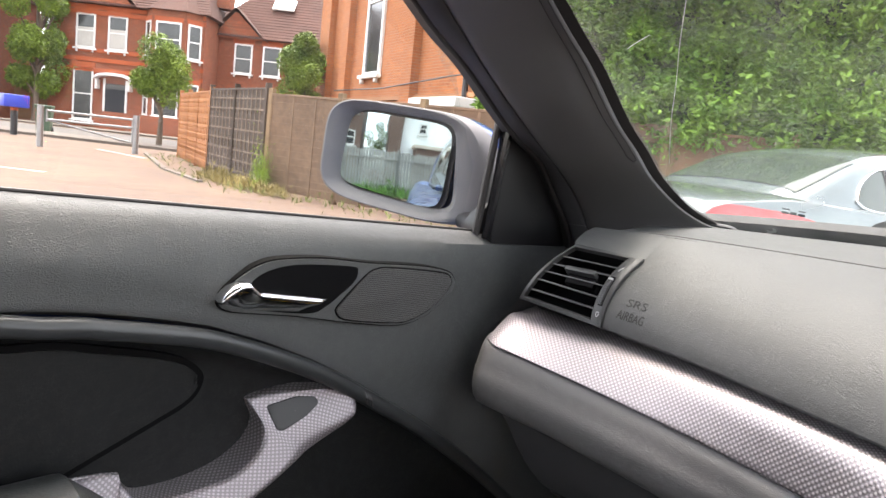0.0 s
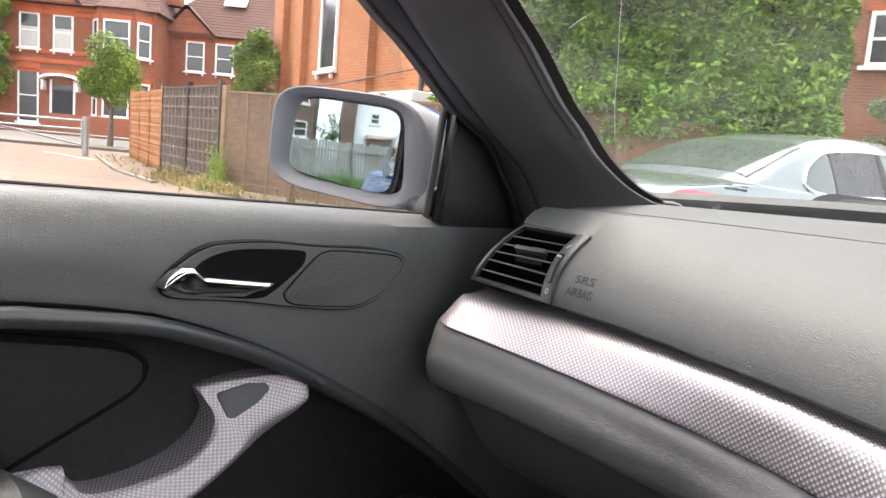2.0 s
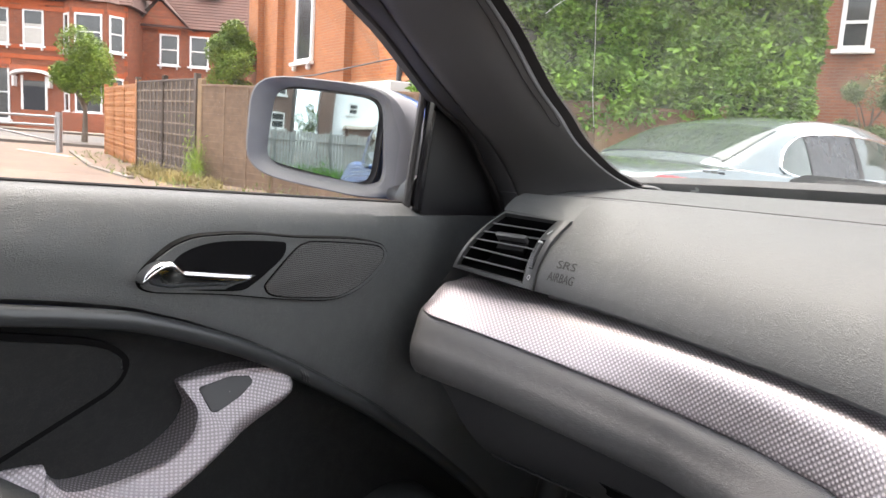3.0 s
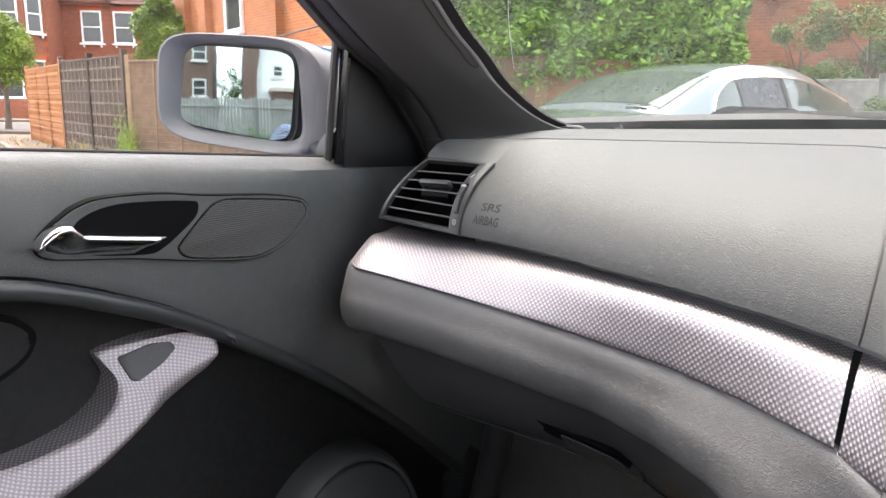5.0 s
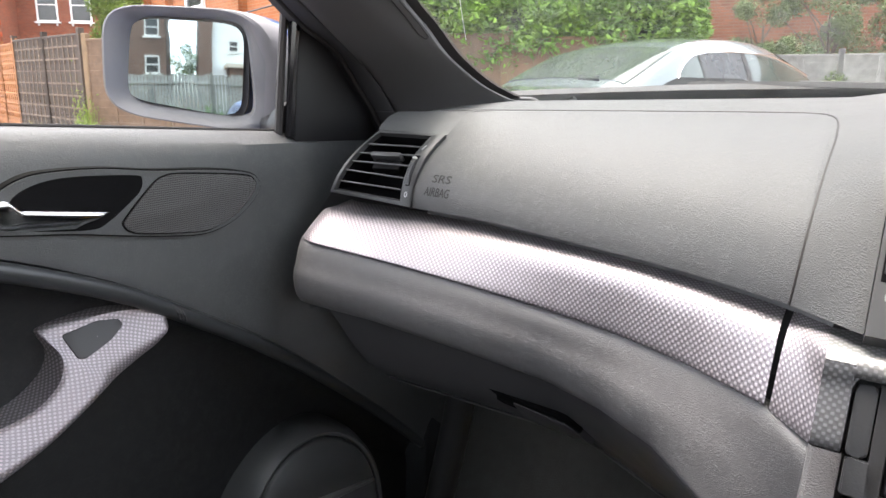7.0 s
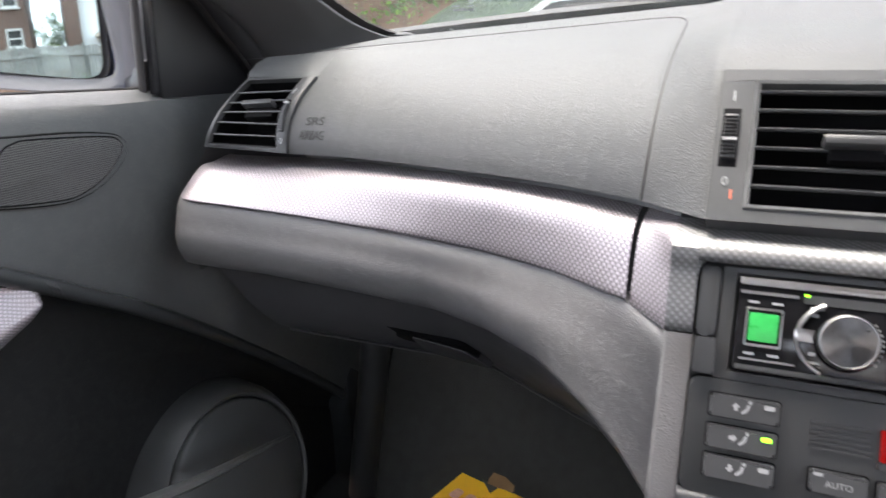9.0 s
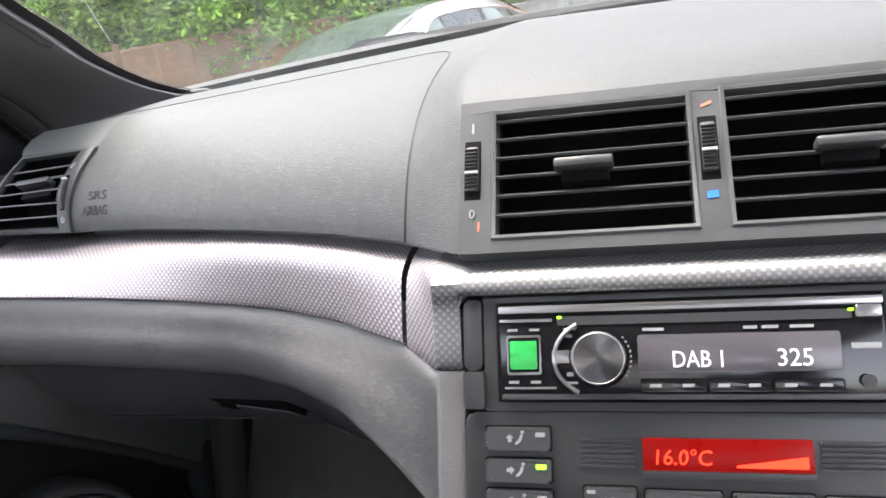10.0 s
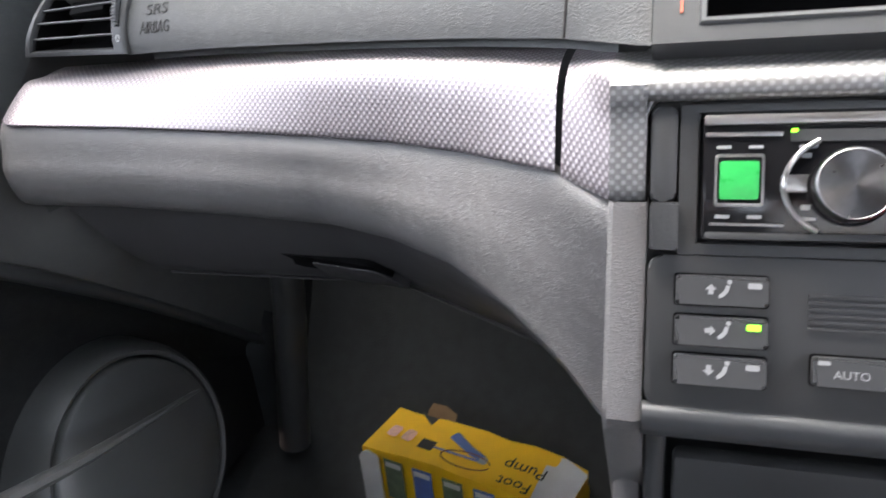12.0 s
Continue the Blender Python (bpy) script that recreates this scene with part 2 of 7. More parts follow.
def box(bm, lo, hi, m=None, bevel=0.0, seg=2):
    """A bevelled box from corner lo to corner hi, added to bm."""
    r = bmesh.ops.create_cube(bm, size=1.0)
    vs = r["verts"]
    for v in vs:
        v.co = Vector([a + (b - a) * (c + 0.5) for a, b, c in zip(lo, hi, v.co)])
    if bevel:
        es = list({e for v in vs for e in v.link_edges})
        q = bmesh.ops.bevel(bm, geom=es, offset=bevel, segments=seg, affect="EDGES", profile=0.5)
        vs = list({v for f in q["faces"] for v in f.verts} | {v for v in vs if v.is_valid})
    if m is not None:
        bmesh.ops.transform(bm, matrix=m, verts=vs)
    return bm


def bbox(lo, hi, m=None, bevel=0.0, seg=2):
    return box(bmesh.new(), lo, hi, m, bevel, seg)


def slab(poly, depth, frame_m, bevel=0.0, seg=2, both=False):
    """A flat outline (u, v), extruded back by depth along its own -z and laid by frame_m; rounded front rim; UV (u, v)."""
    bm = bmesh.new()
    layer = bm.loops.layers.uv.new("UVMap")
    area = sum(a[0] * b[1] - b[0] * a[1] for a, b in zip(poly, poly[1:] + poly[:1]))
    if area < 0:
        poly = poly[::-1]
    front = [bm.verts.new((u, v, 0)) for u, v in poly]
    back = [bm.verts.new((u, v, -depth)) for u, v in poly]
    f = bm.faces.new(front)
    bm.faces.new(back[::-1])
    n = len(poly)
    for i in range(n):
        bm.faces.new((front[i], back[i], back[(i + 1) % n], front[(i + 1) % n]))
    if bevel:
        es = list(f.edges)
        bmesh.ops.bevel(bm, geom=es, offset=bevel, segments=seg, affect="EDGES", profile=0.5)
    for fc in bm.faces:
        for lp in fc.loops:
            lp[layer].uv = (lp.vert.co.x, lp.vert.co.y)
    if frame_m is not None:
        bmesh.ops.transform(bm, matrix=frame_m, verts=bm.verts[:])
    return bm


def tube(path, r, sides=8, flat=1.0):
    """A round bar along a path of points."""
    P = [Vector(p) for p in path]
    rows = []
    for i, p in enumerate(P):
        d = (P[min(i + 1, len(P) - 1)] - P[max(i - 1, 0)]).normalized()
        a = d.cross(Vector((0, 0, 1)))
        if a.length < 1e-3:
            a = d.cross(Vector((1, 0, 0)))
        a.normalize()
        b = a.cross(d)
        rr = r[i] if isinstance(r, (list, tuple)) else r
        rows.append([p + rr * (math.cos(2 * math.pi * k / sides) * a + flat * math.sin(2 * math.pi * k / sides) * b) for k in range(sides)])
    return loft(rows, closed=True, caps=True)


def smooth_curve(pts, n):
    """n points along a Catmull-Rom curve through pts."""
    P = [Vector(p) for p in pts]
    out = []
    for i in range(n):
        s = i / (n - 1) * (len(P) - 1)
        k = min(int(s), len(P) - 2)
        u = s - k
        a, b, c, d = P[max(k - 1, 0)], P[k], P[k + 1], P[min(k + 2, len(P) - 1)]
        out.append(0.5 * (2 * b + (c - a) * u + (2 * a - 5 * b + 4 * c - d) * u * u + (3 * b - a - 3 * c + d) * u**3))
    return out


def rounded(poly, r, n=4):
    """Rounds the corners of a 2D outline."""
    out = []
    k = len(poly)
    for i in range(k):
        a, b, c = (Vector(poly[(i + j) % k]) for j in (-1, 0, 1))
        ra = min(r, (a - b).length * 0.45, (c - b).length * 0.45)
        p, q = b + (a - b).normalized() * ra, b + (c - b).normalized() * ra
        for s in range(n + 1):
            t = s / n
            v = (1 - t) ** 2 * p + 2 * t * (1 - t) * b + t * t * q
            out.append((v.x, v.y))
    return out


def disc(bm, r, depth, seg=32, m=None, r2=None):
    q = bmesh.ops.create_cone(bm, cap_ends=True, segments=seg, radius1=r, radius2=r if r2 is None else r2, depth=depth)
    if m is not None:
        bmesh.ops.transform(bm, matrix=m, verts=q["verts"])
    return bm


def lettering(name, text, size, m, material, parent, extrude=0.0002, align="CENTER", squeeze=1.0, shear=0.0):
    """Words in the built-in font, as a mesh part."""
    cu = bpy.data.curves.new(name, "FONT")
    cu.body, cu.size, cu.extrude, cu.align_x, cu.align_y, cu.shear = text, size, extrude, align, "CENTER", shear
    cu.resolution_u = 3
    tmp = new("tmp_text", cu)
    me = bpy.data.meshes.new_from_object(tmp.evaluated_get(bpy.context.evaluated_depsgraph_get()))
    bpy.data.objects.remove(tmp)
    me.transform(m @ Matrix.Diagonal((squeeze, 1, 1, 1)))
    me.materials.clear()
    me.materials.append(material)
    me.name = name
    ob = new(name, me)
    ob.parent = parent
    return ob


def lerp(a, b, t):
    return a + (b - a) * t


def table(x, xs, ys):
    return float(np.interp(x, xs, ys))


def frame_of(origin, ex, ey):
    """A pose whose x and y axes lie along ex and ey."""
    ex = Vector(ex).normalized()
    ez = ex.cross(Vector(ey)).normalized()
    ey = ez.cross(ex)
    return Matrix((( ex.x, ey.x, ez.x, origin[0]), (ex.y, ey.y, ez.y, origin[1]), (ex.z, ey.z, ez.z, origin[2]), (0, 0, 0, 1)))


# the car stands on a slight cross slope; its things are built upright and share this pose
CAR = Matrix.Translation((0, 0, 0.9)) @ pose(0, 0, 0, 0, 3.2, 0) @ Matrix.Translation((0, 0, -0.9))

# ---------------------------------------------------------------- dashboard
XS = [-0.60, -0.53, -0.47, -0.41, -0.35, -0.30, -0.25, -0.20, -0.146, -0.108, -0.06, 0.70]
YT = [0.178, 0.176, 0.170, 0.157, 0.136, 0.116, 0.096, 0.072, 0.039, 0.014, 0.011, 0.011]
ZT = [0.916, 0.917, 0.919, 0.922, 0.925, 0.928, 0.930, 0.931, 0.932, 0.935, 0.935, 0.935]
XB = [-0.60, -0.526, -0.472, -0.418, -0.364, -0.309, -0.255, -0.20, -0.147]
YB = [0.128, 0.130, 0.130, 0.127, 0.120, 0.108, 0.090, 0.060, 0.016]
ZB = [0.884, 0.881, 0.879, 0.877, 0.876, 0.876, 0.877, 0.879, 0.883]


def y_top(x): return table(x, XS, YT)
def z_top(x): return table(x, XS, ZT)
def y_bot(x): return table(x, XB, YB)
def z_bot(x): return table(x, XB, ZB)


FACE_A = [(0.002, 0.924), (0.004, 0.938), (0.014, 0.957), (0.034, 0.977), (0.064, 0.997), (0.098, 1.013)]
FACE_B = [(0.002, 0.936), (0.007, 0.952), (0.026, 0.978), (0.062, 1.002), (0.115, 1.021), (0.190, 1.035)]
FACE_C = [(0.0, 0.935), (0.018, 0.962), (0.038, 0.992), (0.058, 1.014), (0.105, 1.030), (0.205, 1.040)]
TOP_A = [(0.268, 1.0135), (0.32, 1.019), (0.39, 1.022), (0.47, 1.018)]
TOP_B = [(0.229, 1.035), (0.31, 1.042), (0.42, 1.046), (0.545, 1.044)]
TOP_C = [(0.219, 1.040), (0.31, 1.048), (0.43, 1.053), (0.575, 1.053)]


def blend(x, A, B, C):
    if x <= -0.146:
        t = min(max((x + 0.47) / 0.324, -0.4), 1)
        return [(lerp(a[0], b[0], t), lerp(a[1], b[1], t)) for a, b in zip(A, B)]
    t = min((x + 0.146) / 0.038, 1)
    return [(lerp(a[0], b[0], t), lerp(a[1], b[1], t)) for a, b in zip(B, C)]


def face_row(x, n=14):
    pts = [(x, y_top(x) + y, z) for y, z in blend(x, FACE_A, FACE_B, FACE_C)]
    return smooth_curve(pts, n)


def top_row(x, n=10):
    f = blend(x, FACE_A, FACE_B, FACE_C)[-1]
    pts = [(x, y, z) for y, z in blend(x, TOP_A, TOP_B, TOP_C)]
    pts[0] = (x, y_top(x) + f[0], f[1])
    return smooth_curve(pts, n)


def span(a, b, n):
    return [lerp(a, b, i / (n - 1)) for i in range(n)]


dash = thing("dashboard", "black grained vinyl car dashboard with silver carbon-weave trim", "dashboard", CAR)
# airbag cover between the side vent and its seam; the pad runs on past it
def skin(x):
    sh = 0.055 * max(0, min(1, (-x - 0.48) / 0.12))
    return face_row(x) + [Vector((p.x + sh, p.y, p.z)) for p in top_row(x)[1:]]


SEAM_X = -0.1437
def cover_row(x):
    """The cover's row, its edge drawn in beside the vent's upper corner."""
    k = max(0.0, 1 - (x + 0.487) / 0.04)
    return [Vector((p.x + 0.0065 * k * min(1.0, max(0.0, (p.z - 0.955) / 0.035)), p.y, p.z)) for p in skin(x)[:14]]


cover = part("airbag_cover", loft([cover_row(x) for x in span(-0.4870, SEAM_X, 60)]), M_DASH, dash, "grained black airbag cover with moulded lettering")
part("top_pad", loft([skin(x)[13:] for x in span(-0.592, SEAM_X, 50)]), M_DASH, dash)
part("centre_pad", loft([skin(x) for x in span(SEAM_X, -0.106, 12)]), M_DASH, dash)
bm = loft([[Vector((x, p.y + (0.06 if x < 0.16 else 0.006), p.z - 0.004)) for p in face_row(x)][:7] + face_row(x)[7:] + top_row(x)[1:] for x in span(-0.106, 0.70, 30)])
part("centre_top_pad", bm, M_DASH, dash)
part("seam_backing", loft([[p + Vector((0, 0.012, -0.006)) for p in face_row(x)] for x in span(-0.475, -0.12, 20)]), M_DARK, dash)
line = [skin(x)[13].lerp(skin(x)[14], 0.6) for x in span(-0.53, -0.175, 40)]
crn = [skin(-0.163)[13].lerp(skin(-0.163)[14], 0.45), skin(-0.150)[13], skin(-0.143)[12].lerp(skin(-0.143)[13], 0.2), skin(-0.1404)[11]]
line += smooth_curve([line[-1]] + crn + [skin(SEAM_X + 0.004)[10]], 22)[1:-1] + [skin(SEAM_X + 0.0004 * k)[k] for k in range(10, -1, -1)]
part("seam", tube(line, 0.0008, 6), M_SEAL, dash)

# carbon trim strip
def trim_row(x, off=0.0):
    b, t = Vector((x, y_bot(x), z_bot(x))), Vector((x, y_top(x), z_top(x)))
    pts = [b + Vector((0, 0.004, -0.001)), b + Vector((0, 0.0004, 0)), b.lerp(t, 0.06) + Vector((0, -0.0012, 0.0003)), b.lerp(t, 0.33) + Vector((0, -0.0022, 0.001)), b.lerp(t, 0.60) + Vector((0, -0.0026, 0.001)),
           b.lerp(t, 0.76) + Vector((0, -0.0004, 0.0)), t + Vector((0, 0.0045, -0.0075)), t + Vector((0, 0.016, -0.0055)), t + Vector((0, 0.032, -0.004))]
    c = smooth_curve(pts, 28)
    return [p + Vector((off, 0, 0)) for p in c]


rows = []
for x in span(-0.592, -0.1458, 70):
    r = trim_row(x)
    k = max(0, (-x - 0.572) / 0.02)
    if k:
        mid = r[12].copy()
        r = [p.lerp(mid, 0.05 * k * k) + Vector((0, 0.010 * k * k, 0)) for p in r]
    rows.append(r)
part("carbon_trim", loft(rows), M_CARBON, dash, "silver-grey carbon weave trim strip with satin sheen")

# lower pad under the trim, rolling in to the glove box; it sweeps down into the console
XL = [-0.62, -0.50, -0.40, -0.315, -0.261, -0.213, -0.172, -0.145, -0.122]
ZC = [0.818, 0.816, 0.812, 0.809, 0.810, 0.811, 0.806, 0.792, 0.764]
YC = [0.132, 0.136, 0.133, 0.126, 0.101, 0.066, 0.026, 0.006, -0.004]


def low_row(x):
    yb, zb = (y_bot(x), z_bot(x)) if x < -0.147 else (table(x, [-0.147, -0.1215], [0.016, -0.010]), table(x, [-0.147, -0.1215], [0.883, 0.877]))
    yc, zc = table(x, XL, YC), table(x, XL, ZC)
    h = zb - zc
    w = min(1.0, max(0.0, (-x - 0.13) / 0.1))
    pts = [(x, yb + 0.010, zb + 0.0005), (x, yb + 0.003, zb - 0.0015), (x, yb - 0.001 * w - 0.001, zb - 0.010), (x, lerp(yb, yc, 0.3) - 0.007 * w, zb - 0.30 * h - 0.003),
           (x, lerp(yb, yc, 0.55) - 0.012 * w, zb - 0.55 * h), (x, lerp(yb, yc, 0.8) - 0.010 * w, zb - 0.83 * h), (x, yc, zc), (x, yc + 0.03, zc - 0.002)]
    return smooth_curve(pts, 22)


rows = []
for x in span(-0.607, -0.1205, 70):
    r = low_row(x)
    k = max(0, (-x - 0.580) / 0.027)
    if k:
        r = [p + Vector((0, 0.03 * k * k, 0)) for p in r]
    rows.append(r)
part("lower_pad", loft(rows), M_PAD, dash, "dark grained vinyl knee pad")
# left flank of the dash towards the door
rows = [[(x, y, z) for y in (0.16 + d, 0.24 + d, 0.5)] for x, d, z in ((-0.600, 0.0, 0.80), (-0.607, -0.004, 0.83), (-0.607, -0.004, 0.88), (-0.590, 0.022, 0.925), (-0.580, 0.034, 0.955), (-0.560, 0.058, 0.99))]
part("side_flank", loft(rows), M_DARK, dash)

# centre stack: face plane leaning back
STACK = frame_of((0, 0, 0.910), (1, 0, 0), (0, 0.42, 0.907))   # v up the face from the radio's upper edge


def face_poly(u0, v0, u1, v1, r=0.002):
    """An outline on the stack; v counts downwards."""
    return rounded([(u0, -v1), (u1, -v1), (u1, -v0), (u0, -v0)], r)


# silver band above the radio, turning down its left side
band = []
for u in span(-0.108, 0.70, 30):
    yt = y_top(u)
    pts = [(u, 0.009, 0.9150), (u, 0.0018, 0.9155), (u, -0.0004, 0.9185), (u, 0.0006, 0.9222), (u, 0.0045, 0.9256), (u, 0.012, 0.9275), (u, yt + 0.024, 0.9300)]
    band.append(smooth_curve(pts, 20))
part("silver_band", loft(band), M_SILVER, dash, "satin silver trim band")
# facet between the gap and the radio recess
LEFT = [(0.0185, 0.8815), (0.0145, 0.8825), (0.0195, 0.8990), (0.0257, 0.9130), (0.0316, 0.9196), (0.0420, 0.9245), (0.0535, 0.9265), (0.0700, 0.9280)]
RIGHT = [(-0.0055, 0.8790), (-0.0085, 0.8795), (-0.0062, 0.8905), (-0.0028, 0.9010), (-0.0002, 0.9110), (-0.0002, 0.9190), (0.0045, 0.9256), (0.0330, 0.9298)]
rows = []
for t in span(0, 1, 8):
    rows.append(smooth_curve([(lerp(-0.1432 + 0.0003 * k, -0.1205, t), lerp(p[0], q[0], t), lerp(p[1], q[1], t)) for k, (p, q) in enumerate(zip(LEFT, RIGHT))], 20))
part("carbon_corner", loft(rows), M_CARBON, dash)
rows = []
for t in span(0, 1, 8):
    x = lerp(-0.1205, -0.1065, t)
    r = [Vector((x, y, z)) for y, z in RIGHT]
    rows.append(smooth_curve(r, 20))
part("silver_leg", loft(rows), M_SILVER, dash, "satin silver weave trim beside the radio")

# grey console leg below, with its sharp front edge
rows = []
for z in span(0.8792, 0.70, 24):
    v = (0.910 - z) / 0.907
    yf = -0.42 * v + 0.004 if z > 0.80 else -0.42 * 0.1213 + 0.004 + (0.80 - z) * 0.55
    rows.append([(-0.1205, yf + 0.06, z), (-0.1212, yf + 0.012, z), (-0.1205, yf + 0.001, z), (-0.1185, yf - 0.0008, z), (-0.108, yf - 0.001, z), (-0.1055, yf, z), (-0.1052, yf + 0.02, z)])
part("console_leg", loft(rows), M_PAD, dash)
# recess lining behind the radio
bm = slab([(-0.1068, -0.115), (0.70, -0.115), (0.70, 0.011), (-0.1068, 0.011)], 0.03, STACK @ pose(0, 0, -0.012))
part("recess_back", bm, M_DARK, dash, smooth=False)
fil = [(-0.1064, 0.0115), (-0.0960, 0.0115)] + [(-0.0960 + 0.0108 * math.cos(a), -0.0005 + 0.0108 * math.sin(a)) for a in span(math.pi / 2, math.pi, 9)]
part("silver_fillet", slab(fil, 0.012, STACK @ pose(0, 0, 0.0012), 0.0006), M_SILVER, dash)
# lettering moulded into the cover


def on_cover(x, z):
    """The place of the cover's face at x and height z, and its frame."""
    r = face_row(x, 40)
    k = min(range(39), key=lambda i: abs((r[i].z + r[i + 1].z) / 2 - z))
    up = (r[k + 1] - r[k]).normalized()
    side = (face_row(x + 0.01, 40)[k] - r[k]).normalized()
    t = (z - r[k].z) / max(1e-6, r[k + 1].z - r[k].z)
    return frame_of(r[k].lerp(r[k + 1], t), side, up)


lettering("lettering", "SRS", 0.0115, on_cover(-0.457, 0.9535) @ pose(0, 0, 0.0003), M_ENGRAVE, cover, squeeze=1.35)
lettering("lettering", "AIRBAG", 0.0125, on_cover(-0.4585, 0.9415) @ pose(0, 0, 0.0003), M_ENGRAVE, cover, squeeze=0.72)

# ---------------------------------------------------------------- vents


def vent_slats(parent, corner, n, thick=0.0016, depth=0.013, tilt=-31.0):
    """n slats across a four-cornered opening (tl, tr, br, bl), leaning into the vent."""
    tl, tr, br, bl = corner
    inn = Vector((0, 1, -0.17))
    for i in range(n):
        t = (i + 0.58) / (n + 0.65)
        a, b = tl.lerp(bl, t), tr.lerp(br, t)
        h = Vector((0, 0, thick / 2))
        part("slat", loft([[p + inn * depth + h, p + h, p - inn * 0.0008 + h * 0.6, p - inn * 0.0008 - h * 0.6, p - h, p + inn * depth - h] for p in (a, b)]), M_SLAT, parent)


side_vent = thing("side_air_vent", "dark grey plastic side air vent with horizontal slats", "air vent", CAR)
VL = smooth_curve([(-0.584, 0.172, 0.9265), (-0.580, 0.173, 0.938), (-0.575, 0.181, 0.953), (-0.571, 0.191, 0.964), (-0.565, 0.203, 0.976), (-0.554, 0.214, 0.9885)], 41)
VR = smooth_curve([(-0.4855, 0.170, 0.9245), (-0.4865, 0.174, 0.938), (-0.4861, 0.1803, 0.9532), (-0.4846, 0.1920, 0.9693), (-0.4828, 0.2043, 0.9796), (-0.4792, 0.2188, 0.9904)], 41)


def vent_at(s, t, lift=0.0):
    """A place on the vent's bowed face: s from the door to the airbag cover, t from foot to top."""
    k = min(max(t, 0.0), 1.0) * 40
    i = min(int(k), 39)
    a, b = VL[i].lerp(VL[i + 1], k - i), VR[i].lerp(VR[i + 1], k - i)
    p = a.lerp(b, s)
    if lift:
        p = p + lift * (b - a).cross(VL[i + 1] - VL[i]).normalized()
    return p


def side_s(t): return lerp(0.055, 0.035, t), lerp(0.875, 0.80, t)


ring_o, ring_i = [], []
T0, T1 = 0.085, 0.945
for i in range(13):
    t = i / 12
    ring_o.append((0.0, t))
    ring_i.append((side_s(lerp(T0, T1, t))[0], lerp(T0, T1, t)))
for i in range(1, 12):
    s = i / 12
    ring_o.append((s, 1.0))
    ring_i.append((lerp(*side_s(T1), s), T1))
for i in range(13):
    t = 1 - i / 12
    ring_o.append((1.0, t))
    ring_i.append((side_s(lerp(T0, T1, t))[1], lerp(T0, T1, t)))
for i in range(1, 12):
    s = 1 - i / 12
    ring_o.append((s, 0.0))
    ring_i.append((lerp(*side_s(T0), s), T0))
rows, throat = [], []
for (so, to), (si, ti) in zip(ring_o, ring_i):
    mid = lambda k, l: vent_at(lerp(so, si, k), lerp(to, ti, k), l)
    rows.append([mid(0, -0.008), mid(0, 0.0006), mid(0.12, 0.0016), mid(0.5, 0.0017), mid(0.85, 0.0015), mid(1, -0.0004), mid(1, -0.004)])
    throat.append([mid(1, -0.004), mid(1.02, -0.035)])
rows.append(rows[0])
throat.append(throat[0])
bm = loft(rows)
bmesh.ops.remove_doubles(bm, verts=bm.verts[:], dist=1e-5)
part("frame", bm, M_PANEL, side_vent)
# throat and back coloured near black for the shade inside the vent
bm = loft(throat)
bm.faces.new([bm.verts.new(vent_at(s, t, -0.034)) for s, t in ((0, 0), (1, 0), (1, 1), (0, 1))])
part("duct", bm, M_RECESS_SHADE, side_vent)
for i in range(5):
    t = lerp(T1, T0, (i + 1) * 0.169)
    s0, s1 = side_s(t)
    front = [vent_at(s, t, -0.0015) for s in span(s0 - 0.01, s1 + 0.01, 7)]
    inn = Vector((0, 1, -0.17))
    part("slat", loft([[p + inn * 0.009 + Vector((0, 0, 0.0008)), p + Vector((0, 0, 0.0010)), p - inn * 0.0006, p - Vector((0, 0, 0.0008)), p + inn * 0.009] for p in front]), M_SLAT, side_vent)


def on_vent(s, t, lift=0.0015):
    return frame_of(vent_at(s, t, lift), vent_at(min(1, s + 0.02), t) - vent_at(s - 0.02, t), vent_at(s, min(1, t + 0.03)) - vent_at(s, t - 0.03))


tabf = on_vent(0.50, 0.60, 0.0)
part("tab", bbox((-0.019, -0.0025, -0.006), (0.016, 0.0030, 0.0045), tabf, 0.0013), M_SLAT, side_vent)
# stem coloured as if in shade under the tab
part("tab_stem", bbox((-0.015, -0.0135, -0.010), (0.017, -0.0022, -0.002), tabf, 0.001), M_RECESS_SHADE, side_vent)
slot_ = [[vent_at(s, t, 0.0020) for s in span(lerp(0.905, 0.872, k), lerp(0.958, 0.935, k), 3)] for k, t in zip(span(0, 1, 8), span(0.27, 0.62, 8))]
part("wheel_slot", loft(slot_), M_PIANO, side_vent)
wheel = part("thumbwheel", loft([[vent_at(s, t, l) for s, l in ((lerp(0.910, 0.877, k), 0.0021), (lerp(0.913, 0.880, k), 0.0021 + 0.0035 * math.sin(math.pi * (0.12 + 0.8 * k))), (lerp(0.950, 0.926, k), 0.0021 + 0.0035 * math.sin(math.pi * (0.12 + 0.8 * k))), (lerp(0.953, 0.929, k), 0.0021))] for k, t in zip(span(0, 0.86, 10), span(0.275, 0.575, 10))]), M_DARK, side_vent)
for k in range(9):
    q = 0.06 + k * 0.07
    wf = on_vent(lerp(0.931, 0.903, q), lerp(0.27, 0.62, q), 0.0022 + 0.0035 * math.sin(math.pi * (0.12 + 0.8 * q)))
    part("ridge", bbox((-0.0022, -0.0004, -0.0005), (0.0022, 0.0004, 0.0006), wf), M_SLAT, wheel)
part("wheel_mark", bbox((-0.0022, -0.0010, -0.001), (0.0022, 0.0010, 0.0010), on_vent(0.907, 0.565, 0.0045)), M_GREY_PRINT, wheel)
